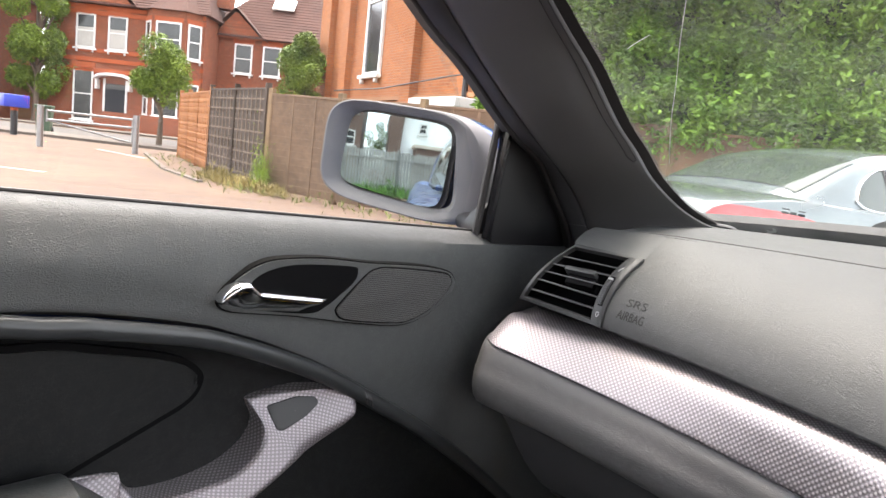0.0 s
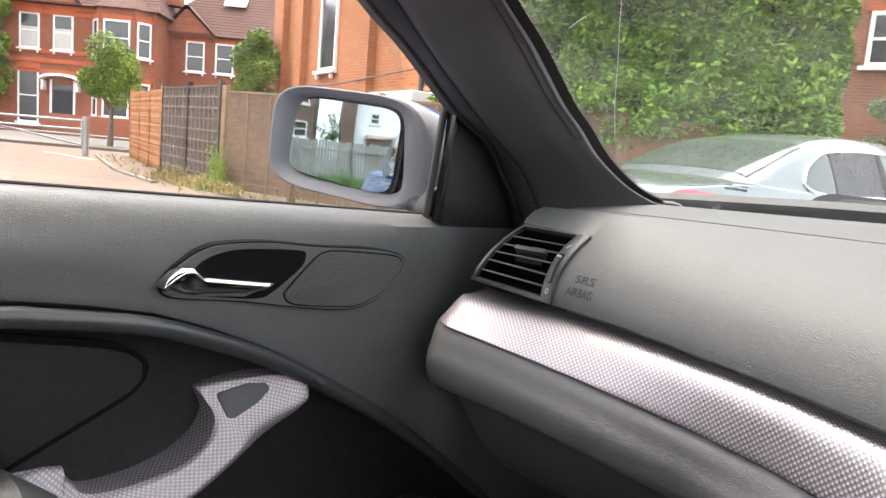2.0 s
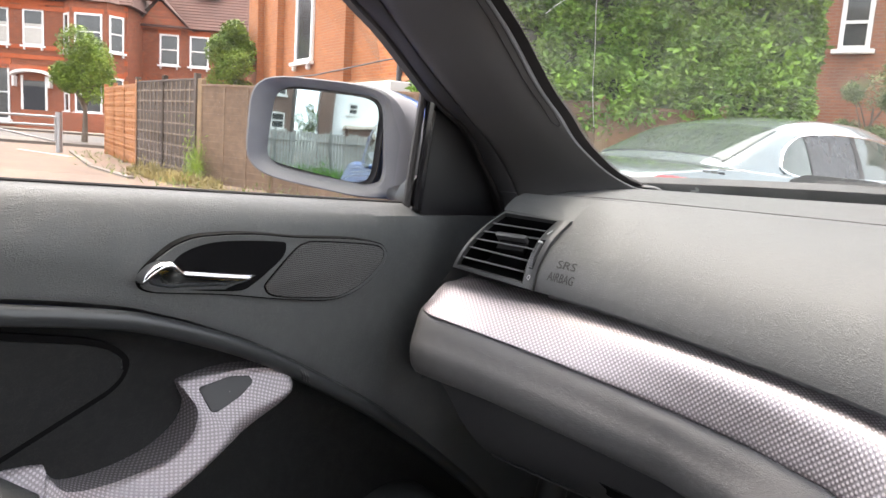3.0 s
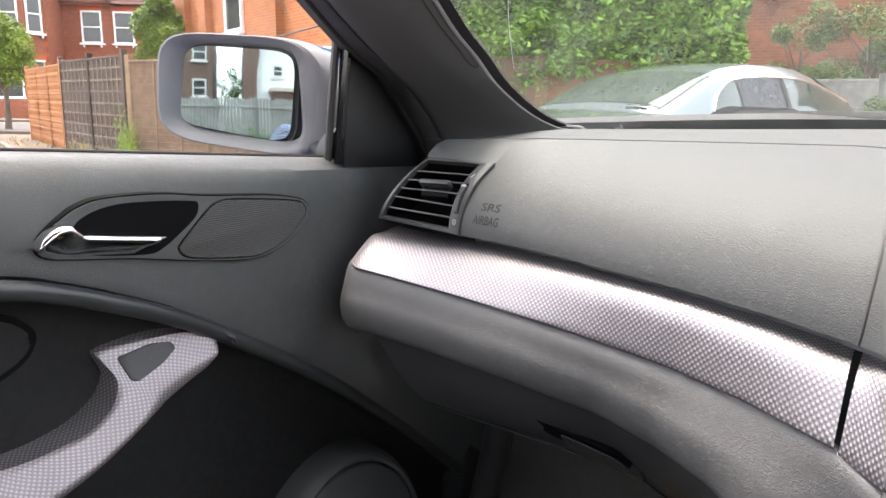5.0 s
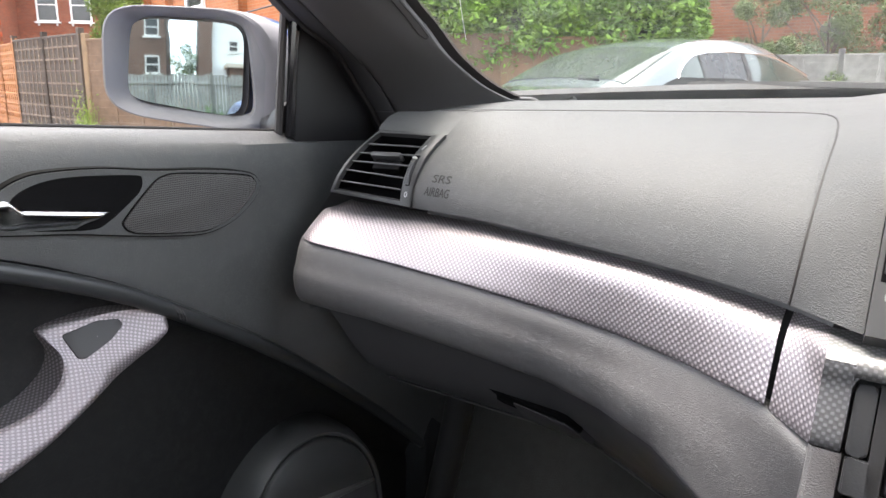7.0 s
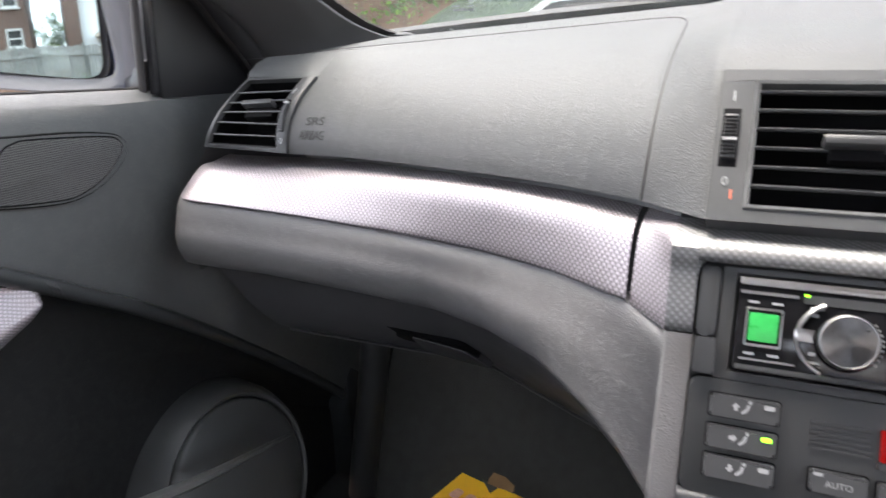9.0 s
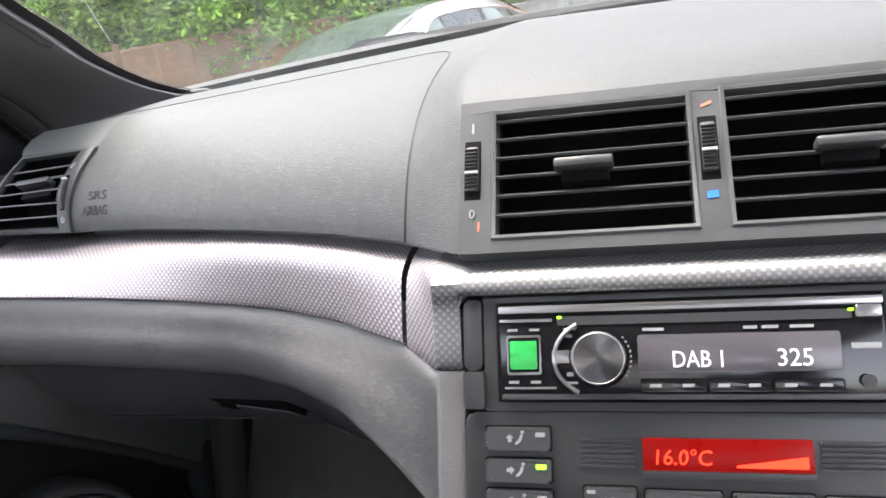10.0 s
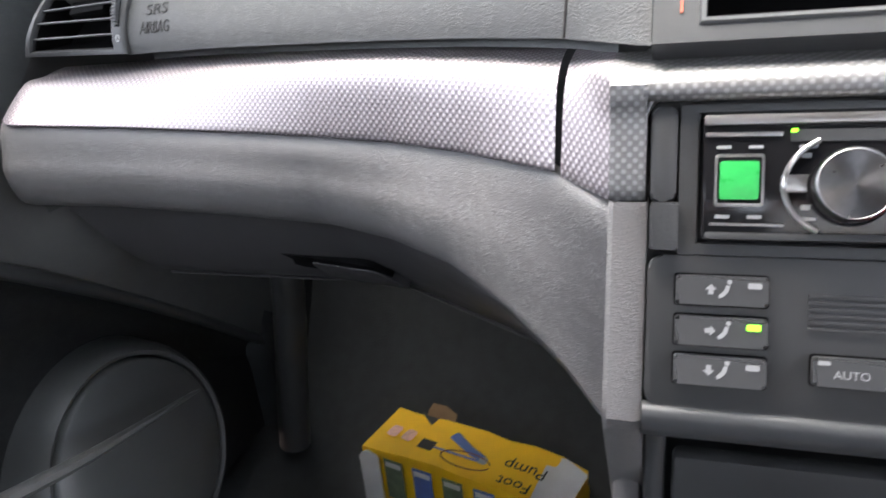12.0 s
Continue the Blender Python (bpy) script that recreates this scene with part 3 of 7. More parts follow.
part("open_mark", bbox((-0.0005, -0.0032, -0.0005), (0.0005, 0.0032, 0.0004), on_vent(0.90, 0.76, 0.0019) @ pose(0, 0, 0, 0, 0, -28)), M_GREY_PRINT, side_vent)
lettering("shut_mark", "0", 0.0078, on_vent(0.938, 0.165, 0.0020), M_GREY_PRINT, side_vent)
# the pad's corner over the vent
rows = []
for s in span(-0.04, 1.06, 18):
    p = vent_at(s, 1.0)
    q = skin(p.x)[13]
    k, e = max(0.0, 1 - s), 0.0045 * max(0.0, s - 0.75) / 0.25
    rows.append([p + Vector((0, 0.006, -0.008)), p + Vector((0, 0.0015 + e, 0.0012 * k)), p.lerp(q, 0.15) + Vector((0, -0.0012 * k + e, 0.0030 * k)), p.lerp(q, 0.55) + Vector((0, -0.0022 * k + e, 0.0034 * k)), q + Vector((0, 0.3 * e, 0))])
part("vent_corner_pad", loft(rows), M_DASH, dash)

# centre vents, in a common panel
VENT = frame_of((0, 0.0545, 1.0015), (1, 0, 0), (0, 0.5725, 0.8199))


def vp(u, v, d=0.0):
    return VENT @ Vector((u, -v, d))


vent_panel = thing("centre_vent_panel", "dark grey plastic centre vent panel with two air vents", "air vent", CAR)


def ring_panel(u0, v0, u1, v1, holes, depth):
    """A panel face with rectangular holes, each with walls running in."""
    us = sorted({u0, u1, *[h[0] for h in holes], *[h[2] for h in holes]})
    vs = sorted({v0, v1, *[h[1] for h in holes], *[h[3] for h in holes]})
    bm = bmesh.new()
    for a, b in zip(us, us[1:]):
        for c, d in zip(vs, vs[1:]):
            if any(h[0] <= a and b <= h[2] and h[1] <= c and d <= h[3] for h in holes):
                continue
            bm.faces.new([bm.verts.new(p) for p in ((a, -c, 0), (b, -c, 0), (b, -d, 0), (a, -d, 0))])
    for h in holes + [(u0, v0, u1, v1)]:
        c = [(h[0], -h[1]), (h[2], -h[1]), (h[2], -h[3]), (h[0], -h[3])]
        for p, q in zip(c, c[1:] + c[:1]):
            bm.faces.new([bm.verts.new(x) for x in ((*p, 0), (*q, 0), (*q, -depth), (*p, -depth))])
    bmesh.ops.remove_doubles(bm, verts=bm.verts[:], dist=1e-5)
    sharp = [e for e in bm.edges if len(e.link_faces) == 2 and abs(e.link_faces[0].normal.dot(e.link_faces[1].normal)) < 0.3 and all(abs(v.co.z) < 1e-6 for v in e.verts)]
    bmesh.ops.recalc_face_normals(bm, faces=bm.faces[:])
    bmesh.ops.bevel(bm, geom=sharp, offset=0.0018, segments=2, affect="EDGES", profile=0.5)
    return bm


HOLES = [(-0.0870, 0.0, 0.0135, 0.0715), (0.0300, -0.001, 0.1320, 0.0715)]
bm = ring_panel(-0.1055, -0.0075, 0.152, 0.080, HOLES, 0.03)
bmesh.ops.transform(bm, matrix=VENT @ pose(0, 0, 0.001), verts=bm.verts[:])
part("panel", bm, M_BEZEL, vent_panel)
# vent depth: back plate and throats carry their shade in the colour
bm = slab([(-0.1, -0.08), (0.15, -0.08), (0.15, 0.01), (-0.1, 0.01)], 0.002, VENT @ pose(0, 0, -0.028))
part("duct", bm, M_RECESS_SHADE, vent_panel, smooth=False)
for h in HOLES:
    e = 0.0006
    part("throat", loft([[VENT @ Vector(p) for p in ((h[0] + e, -h[1] - e, d), (h[2] - e, -h[1] - e, d), (h[2] - e, -h[3] + e, d), (h[0] + e, -h[3] + e, d))] for d in (-0.003, -0.0275)], closed=True), M_RECESS_SHADE, vent_panel, smooth=False)
for h, tabu in zip(HOLES, (-0.0397, 0.083)):
    louvre = part("rim", loft([[VENT @ Vector(p) for p in ((h[0] + a, -h[1] - a, d), (h[2] - a, -h[1] - a, d), (h[2] - a, -h[3] + a, d), (h[0] + a, -h[3] + a, d))] for a, d in ((-0.0016, 0.001), (-0.0008, 0.0022), (0.0010, 0.0016), (0.0012, -0.01))], closed=True), M_RAIL, vent_panel)
    vent_slats(louvre, (vp(h[0], h[1] - 0.001), vp(h[2], h[1] - 0.001), vp(h[2], h[3]), vp(h[0], h[3])), 6, 0.0020, 0.010, -31.0)
    part("tab", bbox((tabu - 0.0150, -0.0385, 0.0005), (tabu + 0.0150, -0.0330, 0.010), VENT, 0.0018), M_SLAT, louvre)
    part("tab_stem", bbox((tabu - 0.0115, -0.0445, -0.004), (tabu + 0.0125, -0.0380, 0.003), VENT, 0.001), M_RECESS_SHADE, louvre)
for u, v0, v1 in ((-0.0985, 0.017, 0.049), (0.0215, 0.0145, 0.047)):
    part("wheel_slot", bbox((u - 0.0045, -v1 - 0.001, -0.004), (u + 0.0045, -v0 + 0.001, 0.0014), VENT, 0.0004), M_RECESS_SHADE, vent_panel)
    w = part("thumbwheel", bbox((u - 0.0036, -v1 + 0.003, -0.004), (u + 0.0036, -v0 - 0.003, 0.0040), VENT, 0.0014), M_SLAT, vent_panel)
    for k in range(11):
        part("ridge", bbox((u - 0.0032, -v1 + 0.005 + k * 0.0021, 0.0035), (u + 0.0032, -v1 + 0.006 + k * 0.0021, 0.0045), VENT), M_RECESS_SHADE, w)
    part("wheel_mark", bbox((u - 0.0036, -(v0 + v1) / 2 - 0.003, 0.0036), (u + 0.0036, -(v0 + v1) / 2 - 0.0015, 0.0047), VENT), M_GREY_PRINT, w)
M_COLD = surf("cold_blue_print", (0.03, 0.20, 0.75), 0.4, 0, 0.05, 40)
M_WARM = surf("warm_red_print", (0.75, 0.20, 0.12), 0.4, 0, 0.05, 40)
part("cold_mark", slab(rounded([(0.0188, -0.0580), (0.0240, -0.0576), (0.0240, -0.0538), (0.0188, -0.0542)], 0.0006), 0.0005, VENT @ pose(0, 0, 0.0015)), M_COLD, vent_panel)
part("warm_mark", slab([(0.0195, -0.0085), (0.0245, -0.0065), (0.0245, -0.0050), (0.0195, -0.0070)], 0.0005, VENT @ pose(0, 0, 0.0015)), M_WARM, vent_panel)
lettering("shut_mark", "0", 0.007, VENT @ pose(-0.0985, -0.0585, 0.0016), M_GREY_PRINT, vent_panel)
part("open_mark", bbox((-0.0990, -0.0115, 0.001), (-0.0980, -0.0055, 0.0016), VENT), M_GREY_PRINT, vent_panel)
part("hazard_mark", bbox((-0.0955, -0.068, 0.001), (-0.0945, -0.063, 0.0016), VENT), M_WARM, vent_panel)

# ---------------------------------------------------------------- radio
M_GREEN = surf("green_key_light", (0.015, 0.26, 0.055), 0.3, 0, 0.2, 260, emit=0.07)
M_LED = surf("lime_led", (0.16, 0.88, 0.02), 0.3, 0, 0.05, 60, emit=0.5)
M_RED = surf("red_display_light", (0.13, 0.002, 0.0015), 0.3, 0, 0.15, 60, emit=0.10, spec=0.2)
M_REDTEXT = surf("red_segment_light", (0.85, 0.030, 0.012), 0.4, 0, 0.02, 40, emit=0.34, spec=0.2)
M_LCD = surf("grey_lcd", (0.105, 0.098, 0.108), 0.2, 0, 0.08, 40)
M_LCDTEXT = surf("white_segment_light", (0.62, 0.64, 0.68), 0.3, 0, 0.02, 40, emit=0.10)

M_KNOB = surf("spun_metal", (0.24, 0.235, 0.235), 0.30, 1.0, 0.15, 200, rvar=0.08)
kn, kl = M_KNOB.node_tree.nodes, M_KNOB.node_tree.links
tangent = kn.new("ShaderNodeTangent")
tangent.direction_type, tangent.axis = "RADIAL", "Z"
kn["Principled BSDF"].inputs["Anisotropic"].default_value = 0.85
kl.new(tangent.outputs[0], kn["Principled BSDF"].inputs["Tangent"])
radio = thing("car_radio", "black car radio with round knob, green key and lit display", "radio", CAR)
S = STACK


def key(name, u0, v0, u1, v1, lift, material, parent, r=0.0012, depth=0.006, bevel=0.0008, label=""):
    return part(name, slab(face_poly(u0, v0, u1, v1, r), depth, S @ pose(0, 0, lift), bevel), material, parent, label)


part("surround", ring_panel(-0.094, -0.0045, 0.0975, 0.0525, [(-0.0868, -0.0012, 0.0905, 0.0478)], 0.012), M_DARK, radio, m=S @ pose(0, 0, -0.001))
fp = key("faceplate", -0.0857, 0.0, 0.0893, 0.0467, 0.003, M_PIANO, radio, 0.002)
key("chrome_edge", -0.0855, 0.0004, 0.0890, 0.0040, 0.0042, M_STEEL, fp, 0.0008, 0.002, 0.0005, "polished upper edge")
key("disc_slot", -0.0560, 0.0062, 0.0760, 0.0105, 0.0036, M_DARK, fp, 0.0008, 0.002, 0.0)
key("lower_edge", -0.0845, 0.0440, 0.0885, 0.0464, 0.0040, M_DARK, fp, 0.0006, 0.002, 0.0004)
key("upper_rail", -0.0850, 0.0070, -0.0585, 0.0085, 0.0040, M_STEEL, fp, 0.0004, 0.002, 0.0003)
k = key("key_frame", -0.0815, 0.0150, -0.0645, 0.0345, 0.0042, M_STEEL, fp, 0.0012)
key("key_well", -0.0806, 0.0162, -0.0654, 0.0332, 0.0046, M_PIANO, k, 0.0010, 0.002, 0.0)
key("green_key", -0.0798, 0.0178, -0.0664, 0.0318, 0.0056, M_GREEN, k, 0.0010, 0.004, 0.0008, "lit green source key")
for u in (-0.079, -0.068):
    key("key_label", u - 0.002, 0.0375, u + 0.003, 0.0388, 0.0036, M_GREY_PRINT, fp, 0.0002, 0.001, 0)
    key("key_label", u - 0.002, 0.0118, u + 0.003, 0.0130, 0.0036, M_GREY_PRINT, fp, 0.0002, 0.001, 0)
key("lower_rail", -0.0830, 0.0405, -0.0575, 0.0415, 0.0040, M_STEEL, fp, 0.0004, 0.002, 0.0003)
# curved bright arc round the knob
KC = (-0.0365, 0.0268)
arc = [S @ Vector((KC[0] + 0.0215 * math.cos(a), -KC[1] + 0.0185 * math.sin(a), 0.0045)) for a in span(radians(118), radians(242), 28)]
part("arc", tube(arc, 0.0011, 8), M_STEEL, fp)
key("arc_key", -0.0590, 0.0228, -0.0480, 0.0290, 0.0052, M_STEEL, fp, 0.0008)
for v in (0.0118, 0.0380):
    key("key_label", -0.0530, v, -0.0470, v + 0.0012, 0.0036, M_GREY_PRINT, fp, 0.0002, 0.001, 0)
for v in (0.0148, 0.0335):
    key("key_label", -0.0522, v, -0.0490, v + 0.0018, 0.0036, M_WHITE, fp, 0.0002, 0.001, 0)
bm = disc(bmesh.new(), 0.0142, 0.003, 40, S @ pose(KC[0], -KC[1], 0.0045))
ring = part("knob_ring", bm, M_PIANO, fp)
rows = [[(r * math.cos(2 * math.pi * k / 48), r * math.sin(2 * math.pi * k / 48), h) for k in range(48)] for r, h in ((0.0131, 0.004), (0.0131, 0.0115), (0.0126, 0.0128), (0.0120, 0.0132), (0.0117, 0.0129), (0.0060, 0.0126), (0.0002, 0.0124))]
part("knob", loft(rows, closed=True), M_KNOB, radio, "spun metal volume knob", m=S @ pose(KC[0], -KC[1], 0))
for a in span(radians(-35), radians(40), 9):
    part("ring_label", bbox((-0.0004, -0.0006, 0), (0.0004, 0.0006, 0.0003), S @ pose(KC[0] + 0.0152 * math.cos(a), -KC[1] + 0.0152 * math.sin(a), 0.0031, 0, 0, math.degrees(a))), M_GREY_PRINT, fp)
key("display", -0.0180, 0.0160, 0.0705, 0.0338, 0.0040, M_LCD, fp, 0.0015, 0.002, 0.0004, "grey display")
lettering("display_text", "DAB 1", 0.0112, S @ pose(0.0095, -0.0282, 0.0046), M_LCDTEXT, fp, 0.0001, squeeze=0.80)
lettering("display_text", "325", 0.0112, S @ pose(0.0510, -0.0280, 0.0046), M_LCDTEXT, fp, 0.0001, squeeze=0.95)
for u, w in ((-0.0155, 0.010), (0.030, 0.006), (0.038, 0.007), (0.050, 0.010)):
    key("display_label", u, 0.0128, u + w, 0.0142, 0.0036, M_GREY_PRINT if u > 0 else M_WHITE, fp, 0.0002, 0.001, 0)
for u0, u1 in ((-0.0175, 0.012), (0.0135, 0.040), (0.0415, 0.0705)):
    rk = key("preset_key", u0, 0.0372, u1, 0.0430, 0.0046, M_PIANO, fp, 0.0008)
    for i in range(2):
        u = lerp(u0, u1, 0.22 + 0.5 * i)
        key("key_label", u - 0.0022, 0.0393, u + 0.0030, 0.0408, 0.0048, M_GREY_PRINT, rk, 0.0002, 0.0006, 0)
key("side_label", 0.0748, 0.0215, 0.0868, 0.0240, 0.0036, M_GREY_PRINT, fp, 0.0003, 0.001, 0)
bm = disc(bmesh.new(), 0.0030, 0.002, 20, S @ pose(0.0805, -0.0385, 0.0034))
part("aux_socket", bm, M_DARK, fp)
part("eject_key", slab(face_poly(0.0775, 0.0045, 0.0880, 0.0098, 0.0008), 0.003, S @ pose(0, 0, 0.0046), 0.0006), M_STEEL, fp)
for u in (-0.0560, 0.0745):
    key("slot_lamp", u, 0.0060, u + 0.0022, 0.0072, 0.0042, M_LED, fp, 0.0003, 0.001, 0)
# the filler beside the radio
filler = thing("radio_filler", "dark plastic filler beside the radio", "trim", CAR)
part("upper_strip", slab(rounded([(-0.1045, -0.0325), (-0.0950, -0.0325), (-0.0950, 0.004), (-0.1045, 0.004)], 0.0035), 0.01, S @ pose(0, 0, 0.000), 0.0012), M_DARK, filler)
part("lower_peg", slab(face_poly(-0.1042, 0.0330, -0.0938, 0.0510, 0.001), 0.012, S @ pose(0, 0, 0.0045), 0.0012), M_DARK, filler)

# ---------------------------------------------------------------- climate panel
climate = thing("climate_control", "dark grey climate panel with red display and push buttons", "control panel", CAR)
part("panel", slab(rounded([(-0.1045, -0.1110), (0.109, -0.1110), (0.109, -0.0530), (-0.1045, -0.0530)], 0.006), 0.012, S @ pose(0, 0, -0.001), 0.001), M_PANEL, climate)


def push(u0, v0, u1, v1):
    # flat black plate: the shaded gap round a button, put in as colour
    key("button_gap_shade", u0 - 0.0007, v0 - 0.0007, u1 + 0.0007, v1 + 0.0007, -0.0006, M_RECESS_SHADE, climate, 0.0016, 0.001, 0)
    return key("button", u0, v0, u1, v1, 0.0036, M_BUTTON, climate, 0.0014, 0.006, 0.0018)


def flow_icon(b, u, v, turn):
    """The arrow and seated figure of an air button, as small plain marks."""
    k = S @ pose(u, -v, 0.0040)
    part("icon", slab([(-0.0020, 0.0), (0.0, 0.0020), (0.0020, 0.0), (0.0009, 0.0), (0.0009, -0.0018), (-0.0009, -0.0018), (-0.0009, 0.0)], 0.0004, k @ pose(-0.0030, 0.0002, 0, 0, 0, turn)), M_WHITE, b)
    part("icon", slab([(0.0000, -0.0030), (0.0016, -0.0022), (0.0030, -0.0006), (0.0036, 0.0018), (0.0022, 0.0020), (0.0016, 0.0000), (-0.0004, -0.0020)], 0.0004, k), M_WHITE, b)
    part("icon", disc(bmesh.new(), 0.0009, 0.0004, 10, k @ pose(0.0034, 0.0032, 0)), M_WHITE, b)


for i, v in enumerate((0.0602, 0.0755, 0.0902)):
    b = push(-0.0940, v, -0.0617, v + 0.0110)
    flow_icon(b, -0.0785, v + 0.0053, (0, -90, 180)[i])
    part("lamp", slab(face_poly(-0.0688, v + 0.0022, -0.0640, v + 0.0044, 0.0008), 0.0006, S @ pose(0, 0, 0.0041), 0), M_LED if i == 1 else M_GREY_PRINT, b)
for u0, u1 in ((-0.0479, -0.0222), (0.0594, 0.0866)):
    grid = key("sensor_grille", u0, 0.0652, u1, 0.0788, -0.0007, M_DARK, climate, 0.001, 0.002, 0)
    for k in range(6):
        key("rib", u0, 0.0655 + k * 0.0024, u1, 0.0668 + k * 0.0024, 0.0004, M_SLAT, grid, 0.0004, 0.003, 0.0003)
d = key("display", -0.0183, 0.0648, 0.0560, 0.0795, 0.0012, M_RED, climate, 0.0008, 0.004, 0.0004, "lit red temperature display")
key("display_lip", -0.0190, 0.0797, 0.0566, 0.0830, 0.0014, M_SLAT, climate, 0.0006, 0.004, 0.0006)
lettering("display_text", "16.0°C", 0.0098, S @ pose(-0.0008, -0.0738, 0.0014), M_REDTEXT, d, 0.0001, squeeze=0.98, shear=0.1)
part("fan_bar", slab([(0.0231, -0.0776), (0.0535, -0.0776), (0.0535, -0.0722), (0.0231, -0.0766)], 0.0003, S @ pose(0, 0, 0.0016)), M_REDTEXT, d)
b = push(-0.0465, 0.0878, -0.0222, 0.0982)
lettering("label", "AUTO", 0.0042, S @ pose(-0.0340, -0.0938, 0.0038), M_WHITE, b, 0.0001)
part("lamp", slab(face_poly(-0.0450, 0.0890, -0.0410, 0.0905, 0.0005), 0.0006, S @ pose(0, 0, 0.0041)), M_GREY_PRINT, b)
b = push(-0.0182, 0.0886, 0.0159, 0.0990)
part("icon", slab([(-0.0145, -0.0920), (-0.0105, -0.0920), (-0.0125, -0.0950)], 0.0004, S @ pose(0, 0, 0.0040)), M_COLD, b)
part("icon", slab([(0.0090, -0.0962), (0.0130, -0.0962), (0.0110, -0.0930)], 0.0004, S @ pose(0, 0, 0.0040)), M_WARM, b)
b = push(0.0206, 0.0889, 0.0550, 0.0992)
for u, r in ((0.0290, 0.0026), (0.0470, 0.0040)):
    for k in range(4):
        a = k * math.pi / 2 + 0.4
        bm = disc(bmesh.new(), r * 0.5, 0.0004, 10, S @ pose(u + 0.62 * r * math.cos(a), -0.0943 + 0.62 * r * math.sin(a), 0.0040))
        part("icon", bm, M_WHITE, b)
b = push(0.0597, 0.0894, 0.0853, 0.0992)
for u in (0.0700, 0.0755):
    part("icon", tube([S @ Vector((u + 0.0026 * math.cos(a), -0.0950 + 0.0020 * math.sin(a), 0.0040)) for a in span(0, 2 * math.pi, 13)], 0.0004, 5), M_WHITE, b)
for u in (0.0610, 0.0790):
    part("lamp", slab(face_poly(u, 0.0905, u + 0.0045, 0.0920, 0.0005), 0.0006, S @ pose(0, 0, 0.0041)), M_GREY_PRINT, b)

# lower console: rounded lip under the panel, tray and tunnel side
console = thing("centre_console", "dark grey plastic lower centre console with storage tray", "console", CAR)
rows = []
for u in span(-0.1052, 0.70, 16):
    rows.append(smooth_curve([S @ Vector((u, -0.110, -0.004)), S @ Vector((u, -0.1118, 0.0005)), S @ Vector((u, -0.116, 0.0008)), S @ Vector((u, -0.122, -0.004)), Vector((u, -0.035, 0.790)), Vector((u, 0.02, 0.786))], 14))
part("lip", loft(rows), M_BEZEL, console)
bm = bbox((-0.0930, -0.030, 0.700), (0.70, -0.020, 0.772), None, 0.003)
part("tray_door", bm, M_DARK, console)
bm = bbox((-0.1050, -0.028, 0.40), (-0.0960, 0.55, 0.786), None, 0.003)
part("side", bm, M_DARK, console)
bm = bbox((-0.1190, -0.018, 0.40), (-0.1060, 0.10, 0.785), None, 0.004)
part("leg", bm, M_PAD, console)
bm = bbox((-0.0960, -0.018, 0.40), (0.70, 0.6, 0.70), None, 0.003)
part("tunnel", bm, M_DARK, console)

# ---------------------------------------------------------------- glove box
glove = thing("glove_box", "closed dark plastic glove box below the knee pad", "glove box", CAR)


def glove_row(x):
    yc, zc = table(x, XL, YC), table(x, XL, ZC)
    k = min(1, max(0, (x + 0.30) / 0.16))
    zb, yb = lerp(0.735, 0.712, k), lerp(0.185, 0.12, k)
    return smooth_curve([(x, yc + 0.012, zc + 0.006), (x, yc + 0.010, zc - 0.002), (x, yc + 0.014, zc - 0.014), (x, lerp(yc, yb, 0.55), lerp(zc, zb, 0.55)), (x, yb - 0.006, zb + 0.012), (x, yb + 0.006, zb), (x, yb + 0.02, zb + 0.002), (x, yb + 0.25, zb + 0.02)], 18)


part("lid", loft([[Vector((p.x + 0.085 * (j / 17) * max(0, (-p.x - 0.35) / 0.23), p.y, p.z)) for j, p in enumerate(glove_row(x))] for x in span(-0.580, -0.135, 40)]), M_LID, glove, "dark grey glove box lid")
gf = frame_of(glove_row(-0.35)[8], (1, -0.15, 0.0), glove_row(-0.35)[6] - glove_row(-0.35)[10])
# slab on the lid, coloured as the shade inside the handle recess
part("handle_recess_shade", slab(rounded([(-0.055, 0.012), (0.045, 0.006), (0.058, -0.012), (-0.03, -0.010)], 0.006), 0.01, gf @ pose(0, 0, 0.0025), 0.001), M_RECESS_SHADE, glove)
part("handle", slab(rounded([(-0.012, 0.002), (0.045, -0.002), (0.066, -0.026), (-0.005, -0.022)], 0.005), 0.01, gf @ pose(0, 0, 0.0035), 0.0005), M_LID, glove, "black pull flap")
duct = thing("footwell_duct", "dark ribbed heater duct hanging in the footwell", "duct", CAR)
part("hose", tube(smooth_curve([(-0.555, 0.44, 0.76), (-0.553, 0.43, 0.66), (-0.558, 0.42, 0.56), (-0.572, 0.415, 0.46), (-0.585, 0.41, 0.36)], 22), [0.021, 0.0215] * 11, 12), M_DARK, duct)
part("collar", tube([(-0.555, 0.441, 0.775), (-0.554, 0.435, 0.73)], 0.026, 14), M_LID, duct)

# ---------------------------------------------------------------- door
door = thing("passenger_door", "closed black vinyl car door panel with carbon-weave pull", "car door", CAR)
BY = [-1.0, -0.40, -0.267, -0.233, -0.196, -0.153, -0.104, -0.046, 0.011, 0.111, 0.221, 0.34, 0.50]
BZ = [0.945, 0.945, 0.936, 0.931, 0.924, 0.914, 0.896, 0.870, 0.838, 0.776, 0.696, 0.600, 0.46]


def bead_z(y): return table(y, BY, BZ)
def sill_z(y): return 0.9905 - 0.064 * y


bead_line = smooth_curve([(-0.625, y, z) for y, z in zip(BY, BZ)], 90)


